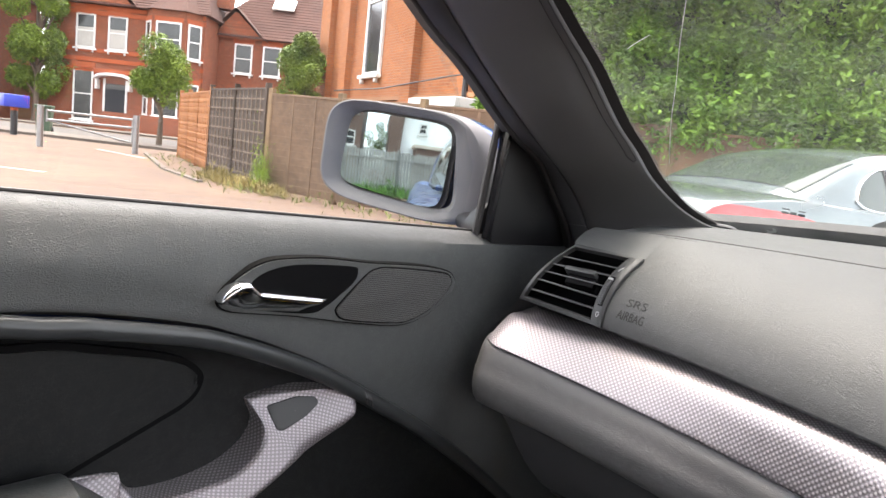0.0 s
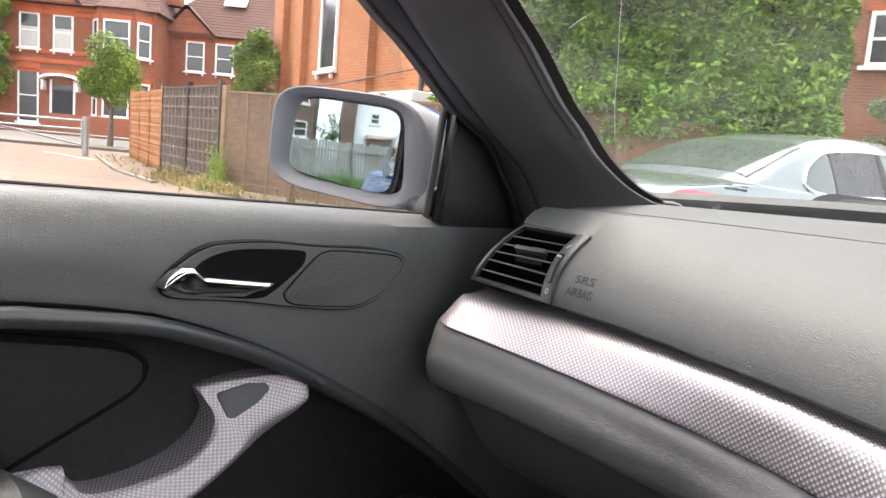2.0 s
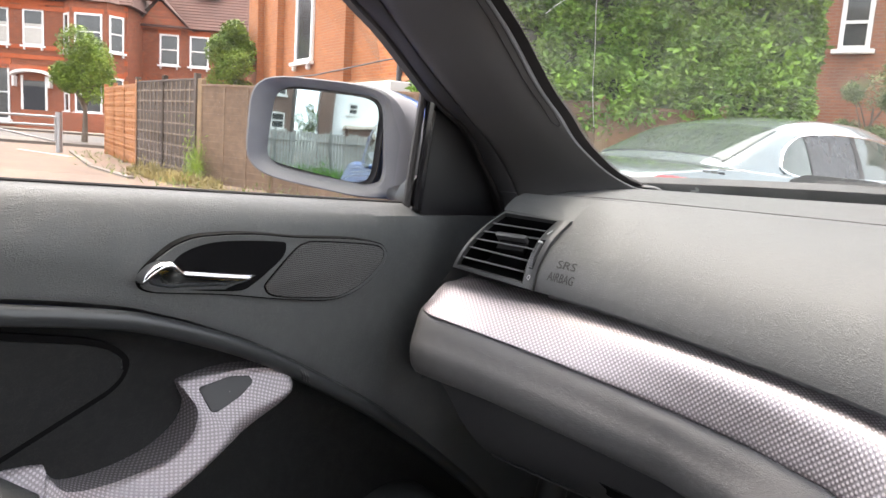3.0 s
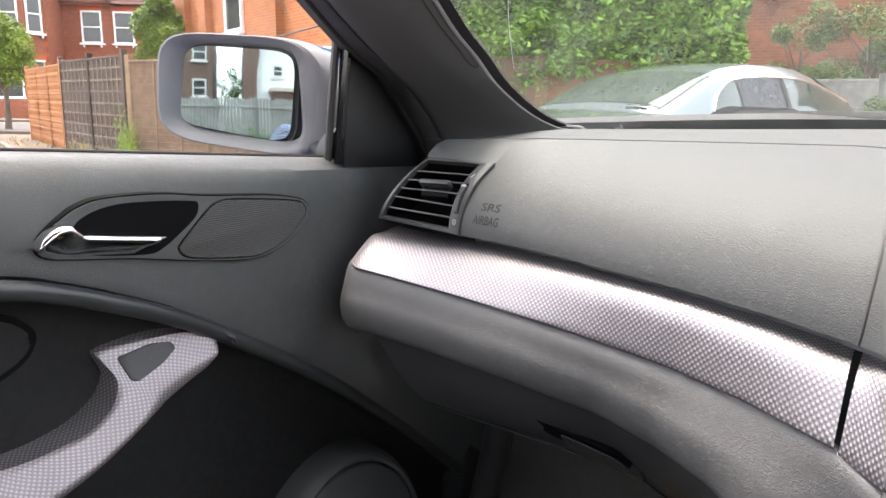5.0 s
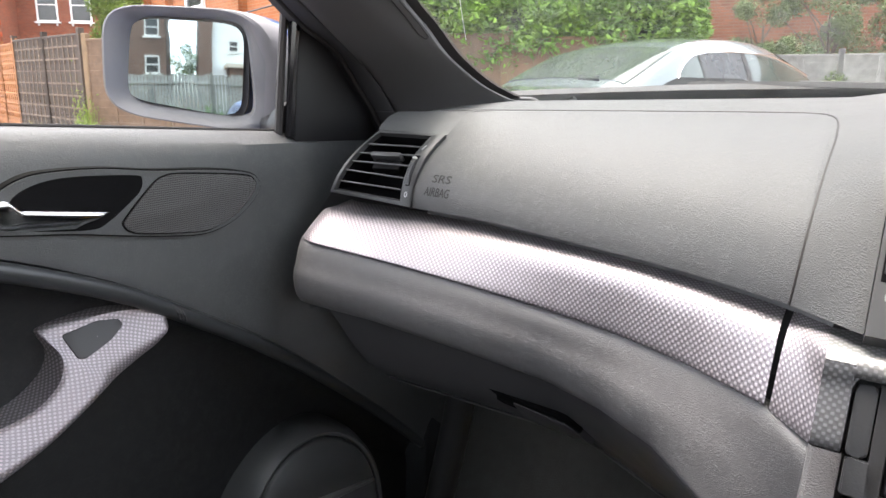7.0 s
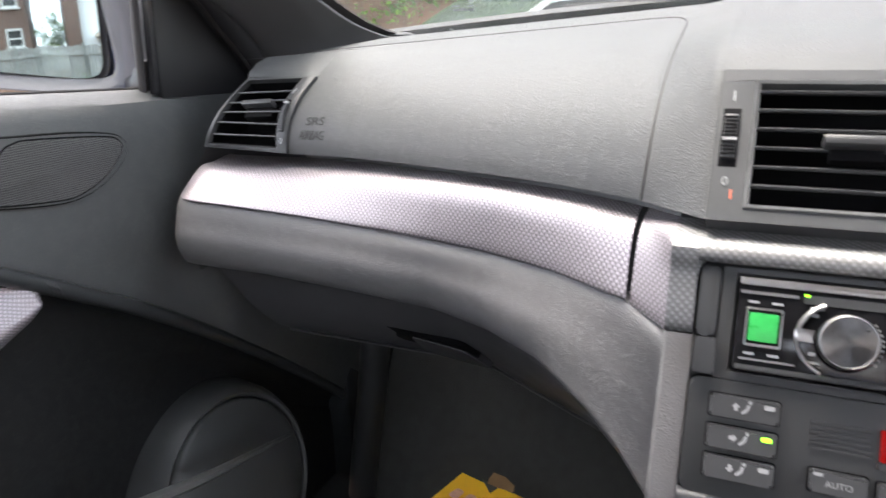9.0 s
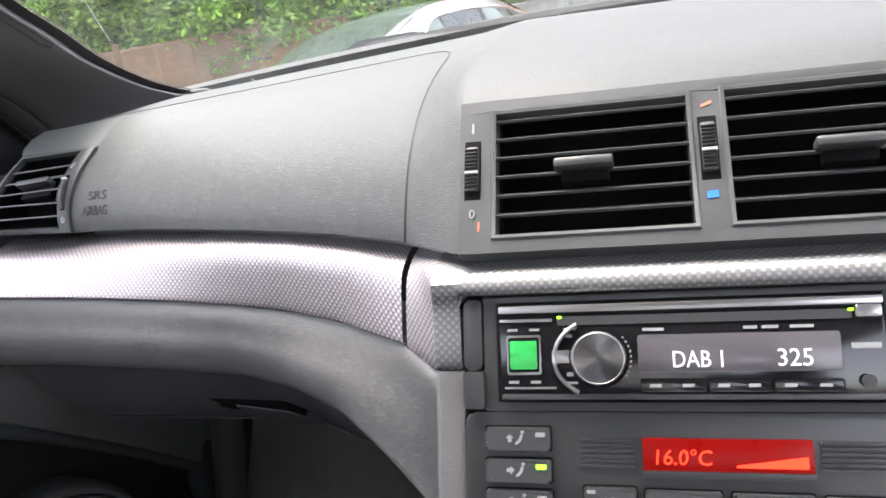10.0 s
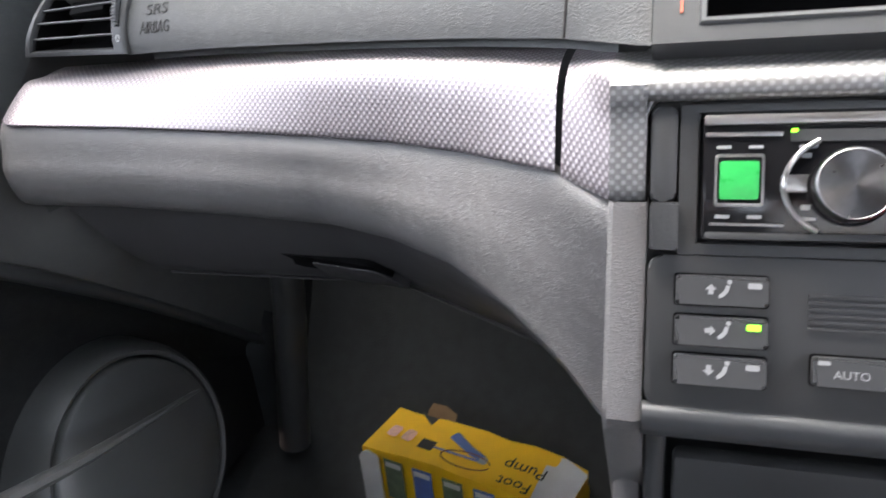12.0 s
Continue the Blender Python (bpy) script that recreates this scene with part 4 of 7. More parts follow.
def upper_row(y):
    zs, zb = sill_z(y) + 0.0025, bead_z(y)
    k = min(1.0, max(0.0, (y - 0.13) / 0.10))
    inn = 0.022 * k * k * (3 - 2 * k)
    pts = [(-0.715, y, zs - 0.012), (-0.690, y, zs - 0.002), (-0.668, y, zs - 0.001), (-0.652, y, zs - 0.009), (-0.641 + 0.2 * inn, y, zs - 0.026), (-0.6345 + 0.7 * inn, y, lerp(zs, zb, 0.55)), (-0.6330 + inn, y, lerp(zs, zb, 0.80)), (-0.6325 + 0.5 * inn, y, zb + 0.0045), (-0.637 + 0.3 * inn, y, zb + 0.0015), (-0.648, y, zb - 0.003)]
    return smooth_curve(pts, 26)


ys = span(-1.0, -0.3, 12)[:-1] + span(-0.3, 0.34, 70) + span(0.35, 0.50, 6)
part("upper_trim", loft([upper_row(y) for y in ys]), M_DOOR, door, "grained black vinyl upper door trim")
part("bead", tube([(-0.6275, p.y, p.z - 0.0065) for p in bead_line], 0.0074, 12), M_BEAD, door, "raised padded bead")
rows = []
for y in ys:
    zb = bead_z(y)
    rows.append(smooth_curve([(-0.632, y, zb - 0.008), (-0.650, y, zb - 0.020), (-0.657, y, zb - 0.055), (-0.655, y, lerp(zb, 0.45, 0.5)), (-0.650, y, 0.45), (-0.650, y, 0.36)], 16))
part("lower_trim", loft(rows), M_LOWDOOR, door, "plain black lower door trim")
def grow(poly, d):
    """An outline set out by d on all sides."""
    out, n = [], len(poly)
    c = Vector((sum(p[0] for p in poly) / n, sum(p[1] for p in poly) / n))
    for i in range(n):
        t = Vector(poly[(i + 1) % n]) - Vector(poly[i - 1])
        nn = Vector((t.y, -t.x)).normalized()
        if nn.dot(Vector(poly[i]) - c) < 0:
            nn = -nn
        q = Vector(poly[i]) + nn * d
        out.append((q.x, q.y))
    return out


# arm pocket edge: a shallow padded insert
ins = [(-0.45, 0.915), (-0.256, 0.907), (-0.18, 0.889), (-0.158, 0.880), (-0.147, 0.868), (-0.152, 0.857), (-0.161, 0.850), (-0.24, 0.817), (-0.30, 0.79), (-0.45, 0.78)]
DOORF = frame_of((-0.655, 0, 0), (0, 1, 0), (0, 0, 1))      # u along y, v up, facing the cabin
# wider black slab below the insert: groove shade put in as colour
part("insert_groove_shade", slab(rounded(grow(ins, 0.005), 0.012), 0.006, DOORF @ pose(0, 0, 0.0055)), M_RECESS_SHADE, door)
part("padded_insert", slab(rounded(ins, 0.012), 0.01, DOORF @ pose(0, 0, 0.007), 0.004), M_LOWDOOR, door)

# release handle: bezel, cup, lever, and the tweeter grille beside it


def closed_curve(poly, n=72):
    """A smooth closed outline through the given corners."""
    k = len(poly)
    P = [Vector(p) for p in poly]
    out = []
    for i in range(n):
        q = i / n * k
        j, u = int(q), q - int(q)
        a, b, c, d = (P[(j + e) % k] for e in (-1, 0, 1, 2))
        v = 0.5 * (2 * b + (c - a) * u + (2 * a - 5 * b + 4 * c - d) * u * u + (3 * b - a - 3 * c + d) * u**3)
        out.append((v.x, v.y))
    return out


def curved_slab(poly, lift, depth, bevel, name, material, parent, label=""):
    return part(name, slab(poly, depth, DOORF @ pose(0, 0, 0.0245 + lift), bevel), material, parent, label)


inner = closed_curve([(-0.1480, 0.9375), (-0.1425, 0.9455), (-0.130, 0.9545), (-0.1165, 0.9615), (-0.097, 0.9652), (-0.052, 0.9643), (-0.001, 0.9580), (0.064, 0.9525), (0.1045, 0.9455), (0.1165, 0.937), (0.1145, 0.926), (0.091, 0.909), (0.065, 0.9003), (0.036, 0.8995), (-0.02, 0.9085), (-0.075, 0.9195), (-0.118, 0.9260), (-0.142, 0.9305)])
# black slab edge left showing: groove shade put in as colour
rim = curved_slab(grow(inner, 0.0027), -0.0002, 0.02, 0.0012, "handle_bezel", M_RECESS_SHADE, door, "thin line coloured as groove shade round the handle")
curved_slab(grow(inner, 0.0014), 0.0010, 0.02, 0.0014, "bezel_face", M_DOOR, rim)
cup = closed_curve([(-0.123, 0.9490), (-0.1113, 0.9572), (-0.091, 0.9618), (-0.0634, 0.9617), (-0.0215, 0.9580), (-0.0150, 0.9540), (-0.0178, 0.9441), (-0.0329, 0.9325), (-0.047, 0.9237), (-0.064, 0.9192), (-0.118, 0.9275), (-0.128, 0.9330)])
# flat plate for the cup, its inner shade put into the black colour
curved_slab(cup, 0.0013, 0.006, 0.0003, "cup", M_RECESS_SHADE, rim)
LY = [-0.1515, -0.1490, -0.1430, -0.1367, -0.1296, -0.1245, -0.1205, -0.090, -0.0765, -0.062, -0.0525]
LT = [0.9390, 0.9445, 0.9500, 0.9528, 0.9530, 0.9490, 0.9452, 0.9402, 0.9381, 0.9358, 0.9342]
LB = [0.9365, 0.9340, 0.9320, 0.9305, 0.9285, 0.9275, 0.9268, 0.9228, 0.9212, 0.9250, 0.9318]
rows = []
for y in span(-0.1515, -0.0525, 50):
    zt, zb = table(y, LY, LT), table(y, LY, LB)
    e = min(1.0, (y + 0.1530) / 0.012, max(0.25, (-0.050 - y) / 0.010))
    h = max(0.0012, min(0.0045, 0.4 * (zt - zb)))
    rows.append(smooth_curve([(-0.634, y, zt - 0.002), (-0.6275, y, zt - 0.0003), (-0.6240 + 0.004 * e, y, zt - 0.25 * h), (-0.6220 + 0.004 * e, y, zt - h), (-0.6245 + 0.003 * e, y, lerp(zt - h, zb, 0.45)), (-0.6290, y, zb + 0.0005), (-0.635, y, zb + 0.001)], 20))
part("lever", loft(rows, caps=True), M_CHROME, door, "polished chrome release lever")
gr = closed_curve([(-0.0340, 0.9180), (-0.0305, 0.9250), (-0.006, 0.9475), (0.006, 0.9535), (0.026, 0.9540), (0.0955, 0.9458), (0.1100, 0.9390), (0.1095, 0.930), (0.087, 0.9115), (0.058, 0.9015), (0.035, 0.9015), (-0.021, 0.9100)])


def perforated(name, dot, ground, pitch=0.0021):
    """A fine punched metal sheet: rows of small holes."""
    m = surf(name, ground, 0.5, 0.2, 0.08, 60)
    n, l = m.node_tree.nodes, m.node_tree.links
    b = n["Principled BSDF"]
    old = b.inputs["Base Color"].links[0].from_socket
    uv, vo, mr, mix = n.new("ShaderNodeUVMap"), n.new("ShaderNodeTexVoronoi"), n.new("ShaderNodeMapRange"), n.new("ShaderNodeMix")
    uv.uv_map = "UVMap"
    vo.inputs["Scale"].default_value, vo.inputs["Randomness"].default_value = 1 / pitch, 0.0
    mr.inputs["From Min"].default_value, mr.inputs["From Max"].default_value = 0.28, 0.36
    mix.data_type = "RGBA"
    mix.inputs["A"].default_value = (*dot, 1)
    l.new(uv.outputs[0], vo.inputs["Vector"])
    l.new(vo.outputs["Distance"], mr.inputs["Value"])
    l.new(mr.outputs[0], mix.inputs["Factor"])
    l.new(old, mix.inputs["B"])
    l.new(mix.outputs["Result"], b.inputs["Base Color"])
    bp = n.new("ShaderNodeBump")
    bp.inputs["Distance"].default_value = 0.0004
    l.new(mr.outputs[0], bp.inputs["Height"])
    l.new(bp.outputs[0], b.inputs["Normal"])
    return m


M_MESH = perforated("speaker_mesh", (0.004, 0.004, 0.004), (0.125, 0.126, 0.124), 0.0019)
curved_slab(grow(gr, 0.0016), 0.0014, 0.006, 0.0005, "grille_rim", M_PIANO, rim)
curved_slab(gr, 0.0026, 0.006, 0.0014, "speaker_grille", M_MESH, door, "fine black metal mesh grille")

# carbon door pull with its black switch blank
PAIRS = [((0.0045, 0.8290), (0.0075, 0.8305)), ((-0.0005, 0.8185), (-0.0016, 0.8355)), ((-0.0114, 0.8067), (-0.0244, 0.8445)), ((-0.0240, 0.8005), (-0.0483, 0.8470)), ((-0.0338, 0.7959), (-0.0760, 0.8455)), ((-0.0440, 0.7912), (-0.0980, 0.8422)),
         ((-0.0505, 0.7883), (-0.0990, 0.8365)), ((-0.0574, 0.7850), (-0.0925, 0.8225)), ((-0.0660, 0.7806), (-0.0950, 0.8108)), ((-0.0786, 0.7736), (-0.1030, 0.8003)), ((-0.0988, 0.7622), (-0.1225, 0.7888)),
         ((-0.1200, 0.7515), (-0.1500, 0.7828)), ((-0.1550, 0.7390), (-0.1763, 0.7820)), ((-0.1880, 0.7300), (-0.1945, 0.7850)), ((-0.2150, 0.7265), (-0.2040, 0.7940)), ((-0.2450, 0.7240), (-0.2232, 0.8040)), ((-0.4000, 0.7260), (-0.4000, 0.8150))]
LO = smooth_curve([(0, *a) for a, b in PAIRS], 60)
HI = smooth_curve([(0, *b) for a, b in PAIRS], 60)
rows = []
for a, b in zip(LO, HI):
    wide = (b - a).length
    w = min(1.0, wide / 0.022)
    P = lambda t, x: (x, lerp(a.y, b.y, t), lerp(a.z, b.z, t))
    top = lambda t: P(t, lerp(-0.642, -0.6195 - 0.50 * max(0.0, t * wide - 0.010), w))
    rows.append(smooth_curve([P(0.03, -0.662), P(-0.02, -0.641), P(0.02, -0.644 + 0.012 * w), P(0.10, -0.642 + 0.018 * w), top(0.25), top(0.45), top(0.65), top(0.85), top(0.96), P(1.0, -0.656), P(0.99, -0.672)], 28))
p = part("door_pull", loft(rows), M_CARBON, door, "silver carbon weave door pull")
PULL = BVHTree.FromPolygons([v.co.copy() for v in p.data.vertices], [tuple(f.vertices) for f in p.data.polygons])


def on_pull(y, z):
    """The place on the pull's face at y and z."""
    at = PULL.ray_cast(Vector((-0.3, y, z)), Vector((-1, 0, 0)))[0]
    return at.x if at else -0.650


bl_ = rounded([(-0.0855, 0.8345), (-0.058, 0.8400), (-0.0415, 0.8385), (-0.0390, 0.8330), (-0.052, 0.8235), (-0.074, 0.8140), (-0.0795, 0.8150)], 0.003, 4)
cy, cz = sum(p[0] for p in bl_) / len(bl_), sum(p[1] for p in bl_) / len(bl_)
rings_ = [[(lerp(cy, y, k), lerp(cz, z, k)) for y, z in bl_] for k in (0.02, 0.35, 0.7, 0.96, 1.0, 1.0)]
part("switch_blank", loft([[(on_pull(y, z) + l, y, z + 0.4 * l) for y, z in r] for r, l in zip(rings_, (0.0016, 0.0016, 0.0016, 0.0014, 0.0008, -0.003))], closed=True), M_DARK, p, "smooth black switch blank")
for dy in (-0.0035, 0.0, 0.0035):
    zk = bead_z(0.010 + dy) - 0.0065
    part("stitch", tube([(-0.6190 - 0.0006, 0.010 + dy + 0.002, zk - 0.0065), (-0.6190, 0.010 + dy, zk), (-0.6225, 0.010 + dy - 0.002, zk + 0.0065)], 0.0011, 6), M_DARK, door)
rows = []
for y in span(-0.62, -0.226, 14):
    k = max(0, (y + 0.26) / 0.034)
    r0 = 0.030 * math.sqrt(max(0.02, 1 - k * k))
    rows.append([(-0.612 + 0.040 * math.cos(a) * (r0 / 0.03), y, 0.800 + r0 * math.sin(a)) for a in span(-math.pi / 2, 1.5 * math.pi, 17)[:-1]])
part("armrest", loft(rows, closed=True, caps=True), M_DOOR, door, "padded black armrest")

# speaker pod and the pocket rail low on the door
pod = thing("door_speaker", "round black speaker pod low on the door", "speaker", CAR)
ax = Vector((0.97, -0.06, 0.22)).normalized()
PF = frame_of((-0.655, 0.178, 0.515), Vector((0, 1, 0)) - ax * ax.y, ax.cross(Vector((0, 1, 0))))
def turned(prof, n=48):
    return loft([[PF @ Vector((r * math.cos(2 * math.pi * k / n), r * math.sin(2 * math.pi * k / n), h)) for k in range(n)] for r, h in prof], closed=True)
part("ring", turned(((0.130, -0.02), (0.127, 0.02), (0.121, 0.045), (0.114, 0.058), (0.108, 0.063), (0.1045, 0.061), (0.1035, 0.054))), M_POD, pod)
part("cover", turned(((0.1030, 0.052), (0.1015, 0.060), (0.097, 0.064), (0.06, 0.068), (0.0005, 0.069))), M_POD, pod)
rail = thing("door_pocket_rail", "smooth black edge rail of the door pocket", "door pocket", CAR)
part("rail", tube(smooth_curve([(-0.600, -0.60, 0.700), (-0.590, -0.25, 0.688), (-0.572, -0.04, 0.640), (-0.562, 0.074, 0.611), (-0.564, 0.16, 0.589), (-0.568, 0.238, 0.569)], 34), [0.0080] * 20 + [0.0075 - 0.0004 * k for k in range(14)], 8, 0.7), M_RAIL, rail)
part("pocket_wall", loft([[(-0.586, p.y, p.z), (-0.596, p.y, p.z - 0.05), (-0.62, p.y, p.z - 0.2)] for p in smooth_curve([(-0.6, -0.60, 0.67), (-0.6, -0.25, 0.655), (-0.6, -0.05, 0.617)], 20)]), M_CARPET, rail)

# ---------------------------------------------------------------- pillar, window edge, sail panel
pillar = thing("pillar_trim", "smooth dark grey plastic windscreen pillar trim", "pillar trim", CAR)
PL = [(-0.600, -0.125, 1.292), (-0.612, 0.0345, 1.1896), (-0.612, 0.096, 1.1473), (-0.612, 0.1487, 1.1148), (-0.612, 0.207, 1.0817), (-0.612, 0.2613, 1.0511), (-0.612, 0.3073, 1.0164), (-0.610, 0.334, 0.982), (-0.605, 0.350, 0.940)]
PU = [(-0.518, -0.095, 1.290), (-0.530, 0.0783, 1.1984), (-0.533, 0.1498, 1.1622), (-0.531, 0.2129, 1.1179), (-0.526, 0.2512, 1.0935), (-0.519, 0.2863, 1.0665), (-0.506, 0.3390, 1.0385), (-0.490, 0.3811, 1.0230), (-0.476, 0.404, 1.018), (-0.466, 0.425, 0.995)]
A, B = smooth_curve(PL, 50), smooth_curve(PU, 50)
rows = []
for a, b in zip(A, B):
    out = Vector((0.62, -0.60, 0.25)).normalized()
    w = (b - a).length
    rows.append(smooth_curve([a + Vector((-0.02, 0.02, 0)), a, a.lerp(b, 0.2) + out * 0.10 * w, a.lerp(b, 0.5) + out * 0.15 * w, a.lerp(b, 0.8) + out * 0.10 * w, b, b + Vector((-0.02, 0.03, 0.0))], 24))
trim_rows = rows
part("trim", loft(rows), M_PILLAR, pillar)
slot = [trim_rows[i][j].lerp(trim_rows[i][j + 1], f) + Vector((0.0004, -0.0004, 0)) for i, j, f in [(i, 15, 0.9 - 0.02 * (i - 4)) for i in range(4, 25)]]
slot2 = [trim_rows[i][j].lerp(trim_rows[i][j + 1], f) + Vector((0.0004, -0.0004, 0)) for i, j, f in [(i, 17, 0.6 - 0.02 * (i - 4)) for i in range(4, 25)]]
part("slot_line", tube(slot + [slot[-1].lerp(slot2[-1], 0.5) + (slot[-1] - slot[-2]) * 0.6] + slot2[::-1], 0.0006, 6), M_SEAL, pillar)

window_seal = thing("window_seal", "black rubber door opening seal along the pillar", "seal", CAR)
SO = [(-0.626, -0.135, 1.292), (-0.632, 0.0214, 1.187), (-0.632, 0.0914, 1.1488), (-0.632, 0.1525, 1.1101), (-0.632, 0.1891, 1.0889), (-0.632, 0.2386, 1.0665), (-0.632, 0.2746, 1.0328), (-0.632, 0.3087, 1.0004), (-0.628, 0.330, 0.968), (-0.622, 0.342, 0.940)]
C, Dd = smooth_curve(SO, 50), smooth_curve(PL, 50)
rows = []
for a, b in zip(C, Dd):
    out = Vector((0.7, -0.7, 0.1)).normalized()
    rows.append(smooth_curve([a + Vector((-0.022, 0.006, 0)), a, a.lerp(b, 0.12) + out * 0.0035, a.lerp(b, 0.5) + out * 0.0055, a.lerp(b, 0.86) + out * 0.0035, b + Vector((-0.001, 0.001, 0)), b + Vector((-0.006, 0.012, 0))], 18))
part("strip", loft(rows), M_STRIP, window_seal)
part("lip", tube([p + Vector((-0.003, 0.0, 0.0)) for p in C], 0.0030, 8), M_SEAL, window_seal, "thin black rubber lip")

sail = thing("mirror_sail_panel", "black plastic triangular panel inside the wing mirror", "trim", CAR)
part("panel", slab([(0.190, 0.968), (0.188, 1.105), (0.215, 1.105), (0.26, 1.085), (0.31, 1.048), (0.345, 1.008), (0.375, 0.955)], 0.01, frame_of((-0.655, 0, 0), (0, 1, 0), (0, 0, 1)) @ pose(0, 0, 0.008), 0.004), M_SAIL, sail)
part("seal_post", tube([(-0.652, 0.186, 0.975), (-0.650, 0.188, 1.04), (-0.648, 0.191, 1.105)], 0.0055, 8), M_PIANO, sail)
part("seal_post", tube([(-0.662, 0.179, 0.975), (-0.660, 0.181, 1.04), (-0.658, 0.185, 1.112)], 0.0045, 8), M_SEAL, sail)
part("seal_foot", tube([(-0.668, -1.0, sill_z(-1.0) + 0.002), (-0.668, 0.19, sill_z(0.19) + 0.002)], 0.0015, 6), M_SEAL, sail)

# panes
def pane(name, rows, material, label):
    ob = part(name, loft(rows), material, None, label)
    ob.matrix_basis = CAR
    ob.visible_shadow = False
    return tagged(ob, label, "window", "", "structure")


pane("window_1", [[(-0.690, y, 0.975), (-0.685, y, 1.05), (-0.664, y, 1.18), (-0.62, y, 1.32)] for y in (-0.95, -0.5, 0.0)] + [[(-0.690, 0.185, 0.975), (-0.685, 0.185, 1.05), (-0.672, 0.13, 1.12), (-0.62, -0.12, 1.30)]], M_GLASS, "clear passenger side window glass")
BASE = [(-0.56, 0.425, 1.000), (-0.47, 0.470, 1.010), (-0.30, 0.530, 1.025), (-0.12, 0.570, 1.036), (0.10, 0.590, 1.04), (0.35, 0.570, 1.03), (0.56, 0.46, 1.0)]
HEAD = [(-0.50, -0.085, 1.320), (-0.42, -0.06, 1.335), (-0.28, -0.035, 1.350), (-0.10, -0.02, 1.358), (0.10, -0.02, 1.358), (0.3, -0.035, 1.35), (0.50, -0.085, 1.32)]
bl, hl = smooth_curve(BASE, 30), smooth_curve(HEAD, 30)
screen = pane("window_2", [[a.lerp(b, t) + Vector((0, 0.05, 0.03)) * (4 * t * (1 - t)) for t in span(0, 1, 10)] for a, b in zip([Vector((-0.655, 0.385, 0.985))] + bl, [Vector((-0.595, -0.120, 1.302))] + hl)], M_SCREEN, "dusty windscreen glass")
M_INKMARK = surf("dark_glass_print", (0.05, 0.055, 0.06), 0.5, 0, 0.1, 60)
M_CRACK = surf("crack_pale", (0.55, 0.57, 0.52), 0.4, 0, 0.2, 60)
CRACK = [(-0.476, 0.194, 1.232), (-0.491, 0.229, 1.198), (-0.504, 0.264, 1.164), (-0.520, 0.303, 1.127), (-0.533, 0.345, 1.086)]
SCRATCH = [(-0.539, 0.217, 1.190), (-0.527, 0.214, 1.197), (-0.514, 0.211, 1.203)]
part("crack", tube(smooth_curve(CRACK, 30), 0.00035, 5), M_CRACK, screen)
part("scratch", tube(SCRATCH, 0.0003, 5), M_CRACK, screen)
for k, (w0, w1) in enumerate(((0.0, 0.30), (0.34, 0.62), (0.66, 0.94))):
    for h0, h1 in ((0.0, 0.0028), (0.0048, 0.0064)) if k != 1 else ((0.0, 0.0034),):
        part("glass_mark", bbox((-0.438 + 0.028 * w0, 0.459, 1.0475 + h0), (-0.438 + 0.028 * w1, 0.4595, 1.0475 + h1)), M_INKMARK, screen, "small unreadable dark print on the glass")
frit = thing("windscreen_border", "black printed border with dots round the windscreen", "windscreen border", CAR)
part("border", loft([[p + Vector((0, 0.004, 0.0)), p + Vector((0, -0.016, 0.019))] for p in bl]), M_SEAL, frit)
edge = [Vector(p) for p in PU]
E = smooth_curve(PU, 40)
part("side_border", loft([[p + Vector((-0.006, 0.008, 0.0)), p + Vector((0.005, 0.014, 0.002))] for p in E]), M_SEAL, frit)
dots = bmesh.new()
for i, p in enumerate(smooth_curve(PU, 150)):
    for k, r in ((0.0030, 0.0010), (0.0052, 0.0008)):
        d_ = disc(dots, r, 0.0004, 6, Matrix.Translation(p + Vector((k, 0.016 + 0.4 * k, 0.003))) @ pose(0, 0, 0, 60, 0, 30))
dt = part("dots", dots, M_SEAL, frit)
dt["kind"] = "stuff"
part("corner_clip", tube(smooth_curve([(-0.515, 0.385, 1.024), (-0.49, 0.398, 1.023), (-0.472, 0.405, 1.023), (-0.462, 0.409, 1.018)], 12), [0.004] * 9 + [0.0035, 0.003, 0.001], 8, 0.6), M_PILLAR, frit)

# cowl and wiper outside the screen
cowl = thing("cowl_panel", "black plastic cowl panel below the windscreen", "cowl", CAR)
part("panel", loft([[p + Vector((0, 0.02, 0.012)), p + Vector((0, 0.05, 0.026)), p + Vector((0, 0.10, 0.022)), p + Vector((0, 0.2, -0.03))] for p in bl]), M_SEAL, cowl)
wiper = thing("windscreen_wiper", "black windscreen wiper resting at the foot of the glass", "wiper", CAR)
WP = smooth_curve([(-0.335, 0.585, 1.046), (-0.20, 0.600, 1.053), (0.0, 0.612, 1.058), (0.35, 0.60, 1.056)], 20)
part("blade", tube(WP, 0.006, 6, 1.2), M_SEAL, wiper)
part("arm", tube([p + Vector((0, 0.012, 0.004)) for p in WP[6:]], 0.007, 6, 0.6), M_SEAL, wiper)
bm = slab(rounded([(-0.378, 1.044), (-0.262, 1.049), (-0.257, 1.064), (-0.272, 1.071), (-0.352, 1.069), (-0.370, 1.060)], 0.006), 0.012, frame_of((0, 0.600, -0.012), (1, 0, 0), (0, 0, 1)), 0.002)
part("end_guard", bm, M_DARK, wiper)

# ---------------------------------------------------------------- wing mirror
wing = thing("wing_mirror", "grey primed wing mirror with blue painted cap", "wing mirror", CAR)
MF = frame_of((-0.8145, 0.196, 1.0325), (0.955, 0.297, 0.0), (0, 0, 1))    # u to the car, v up, faces back


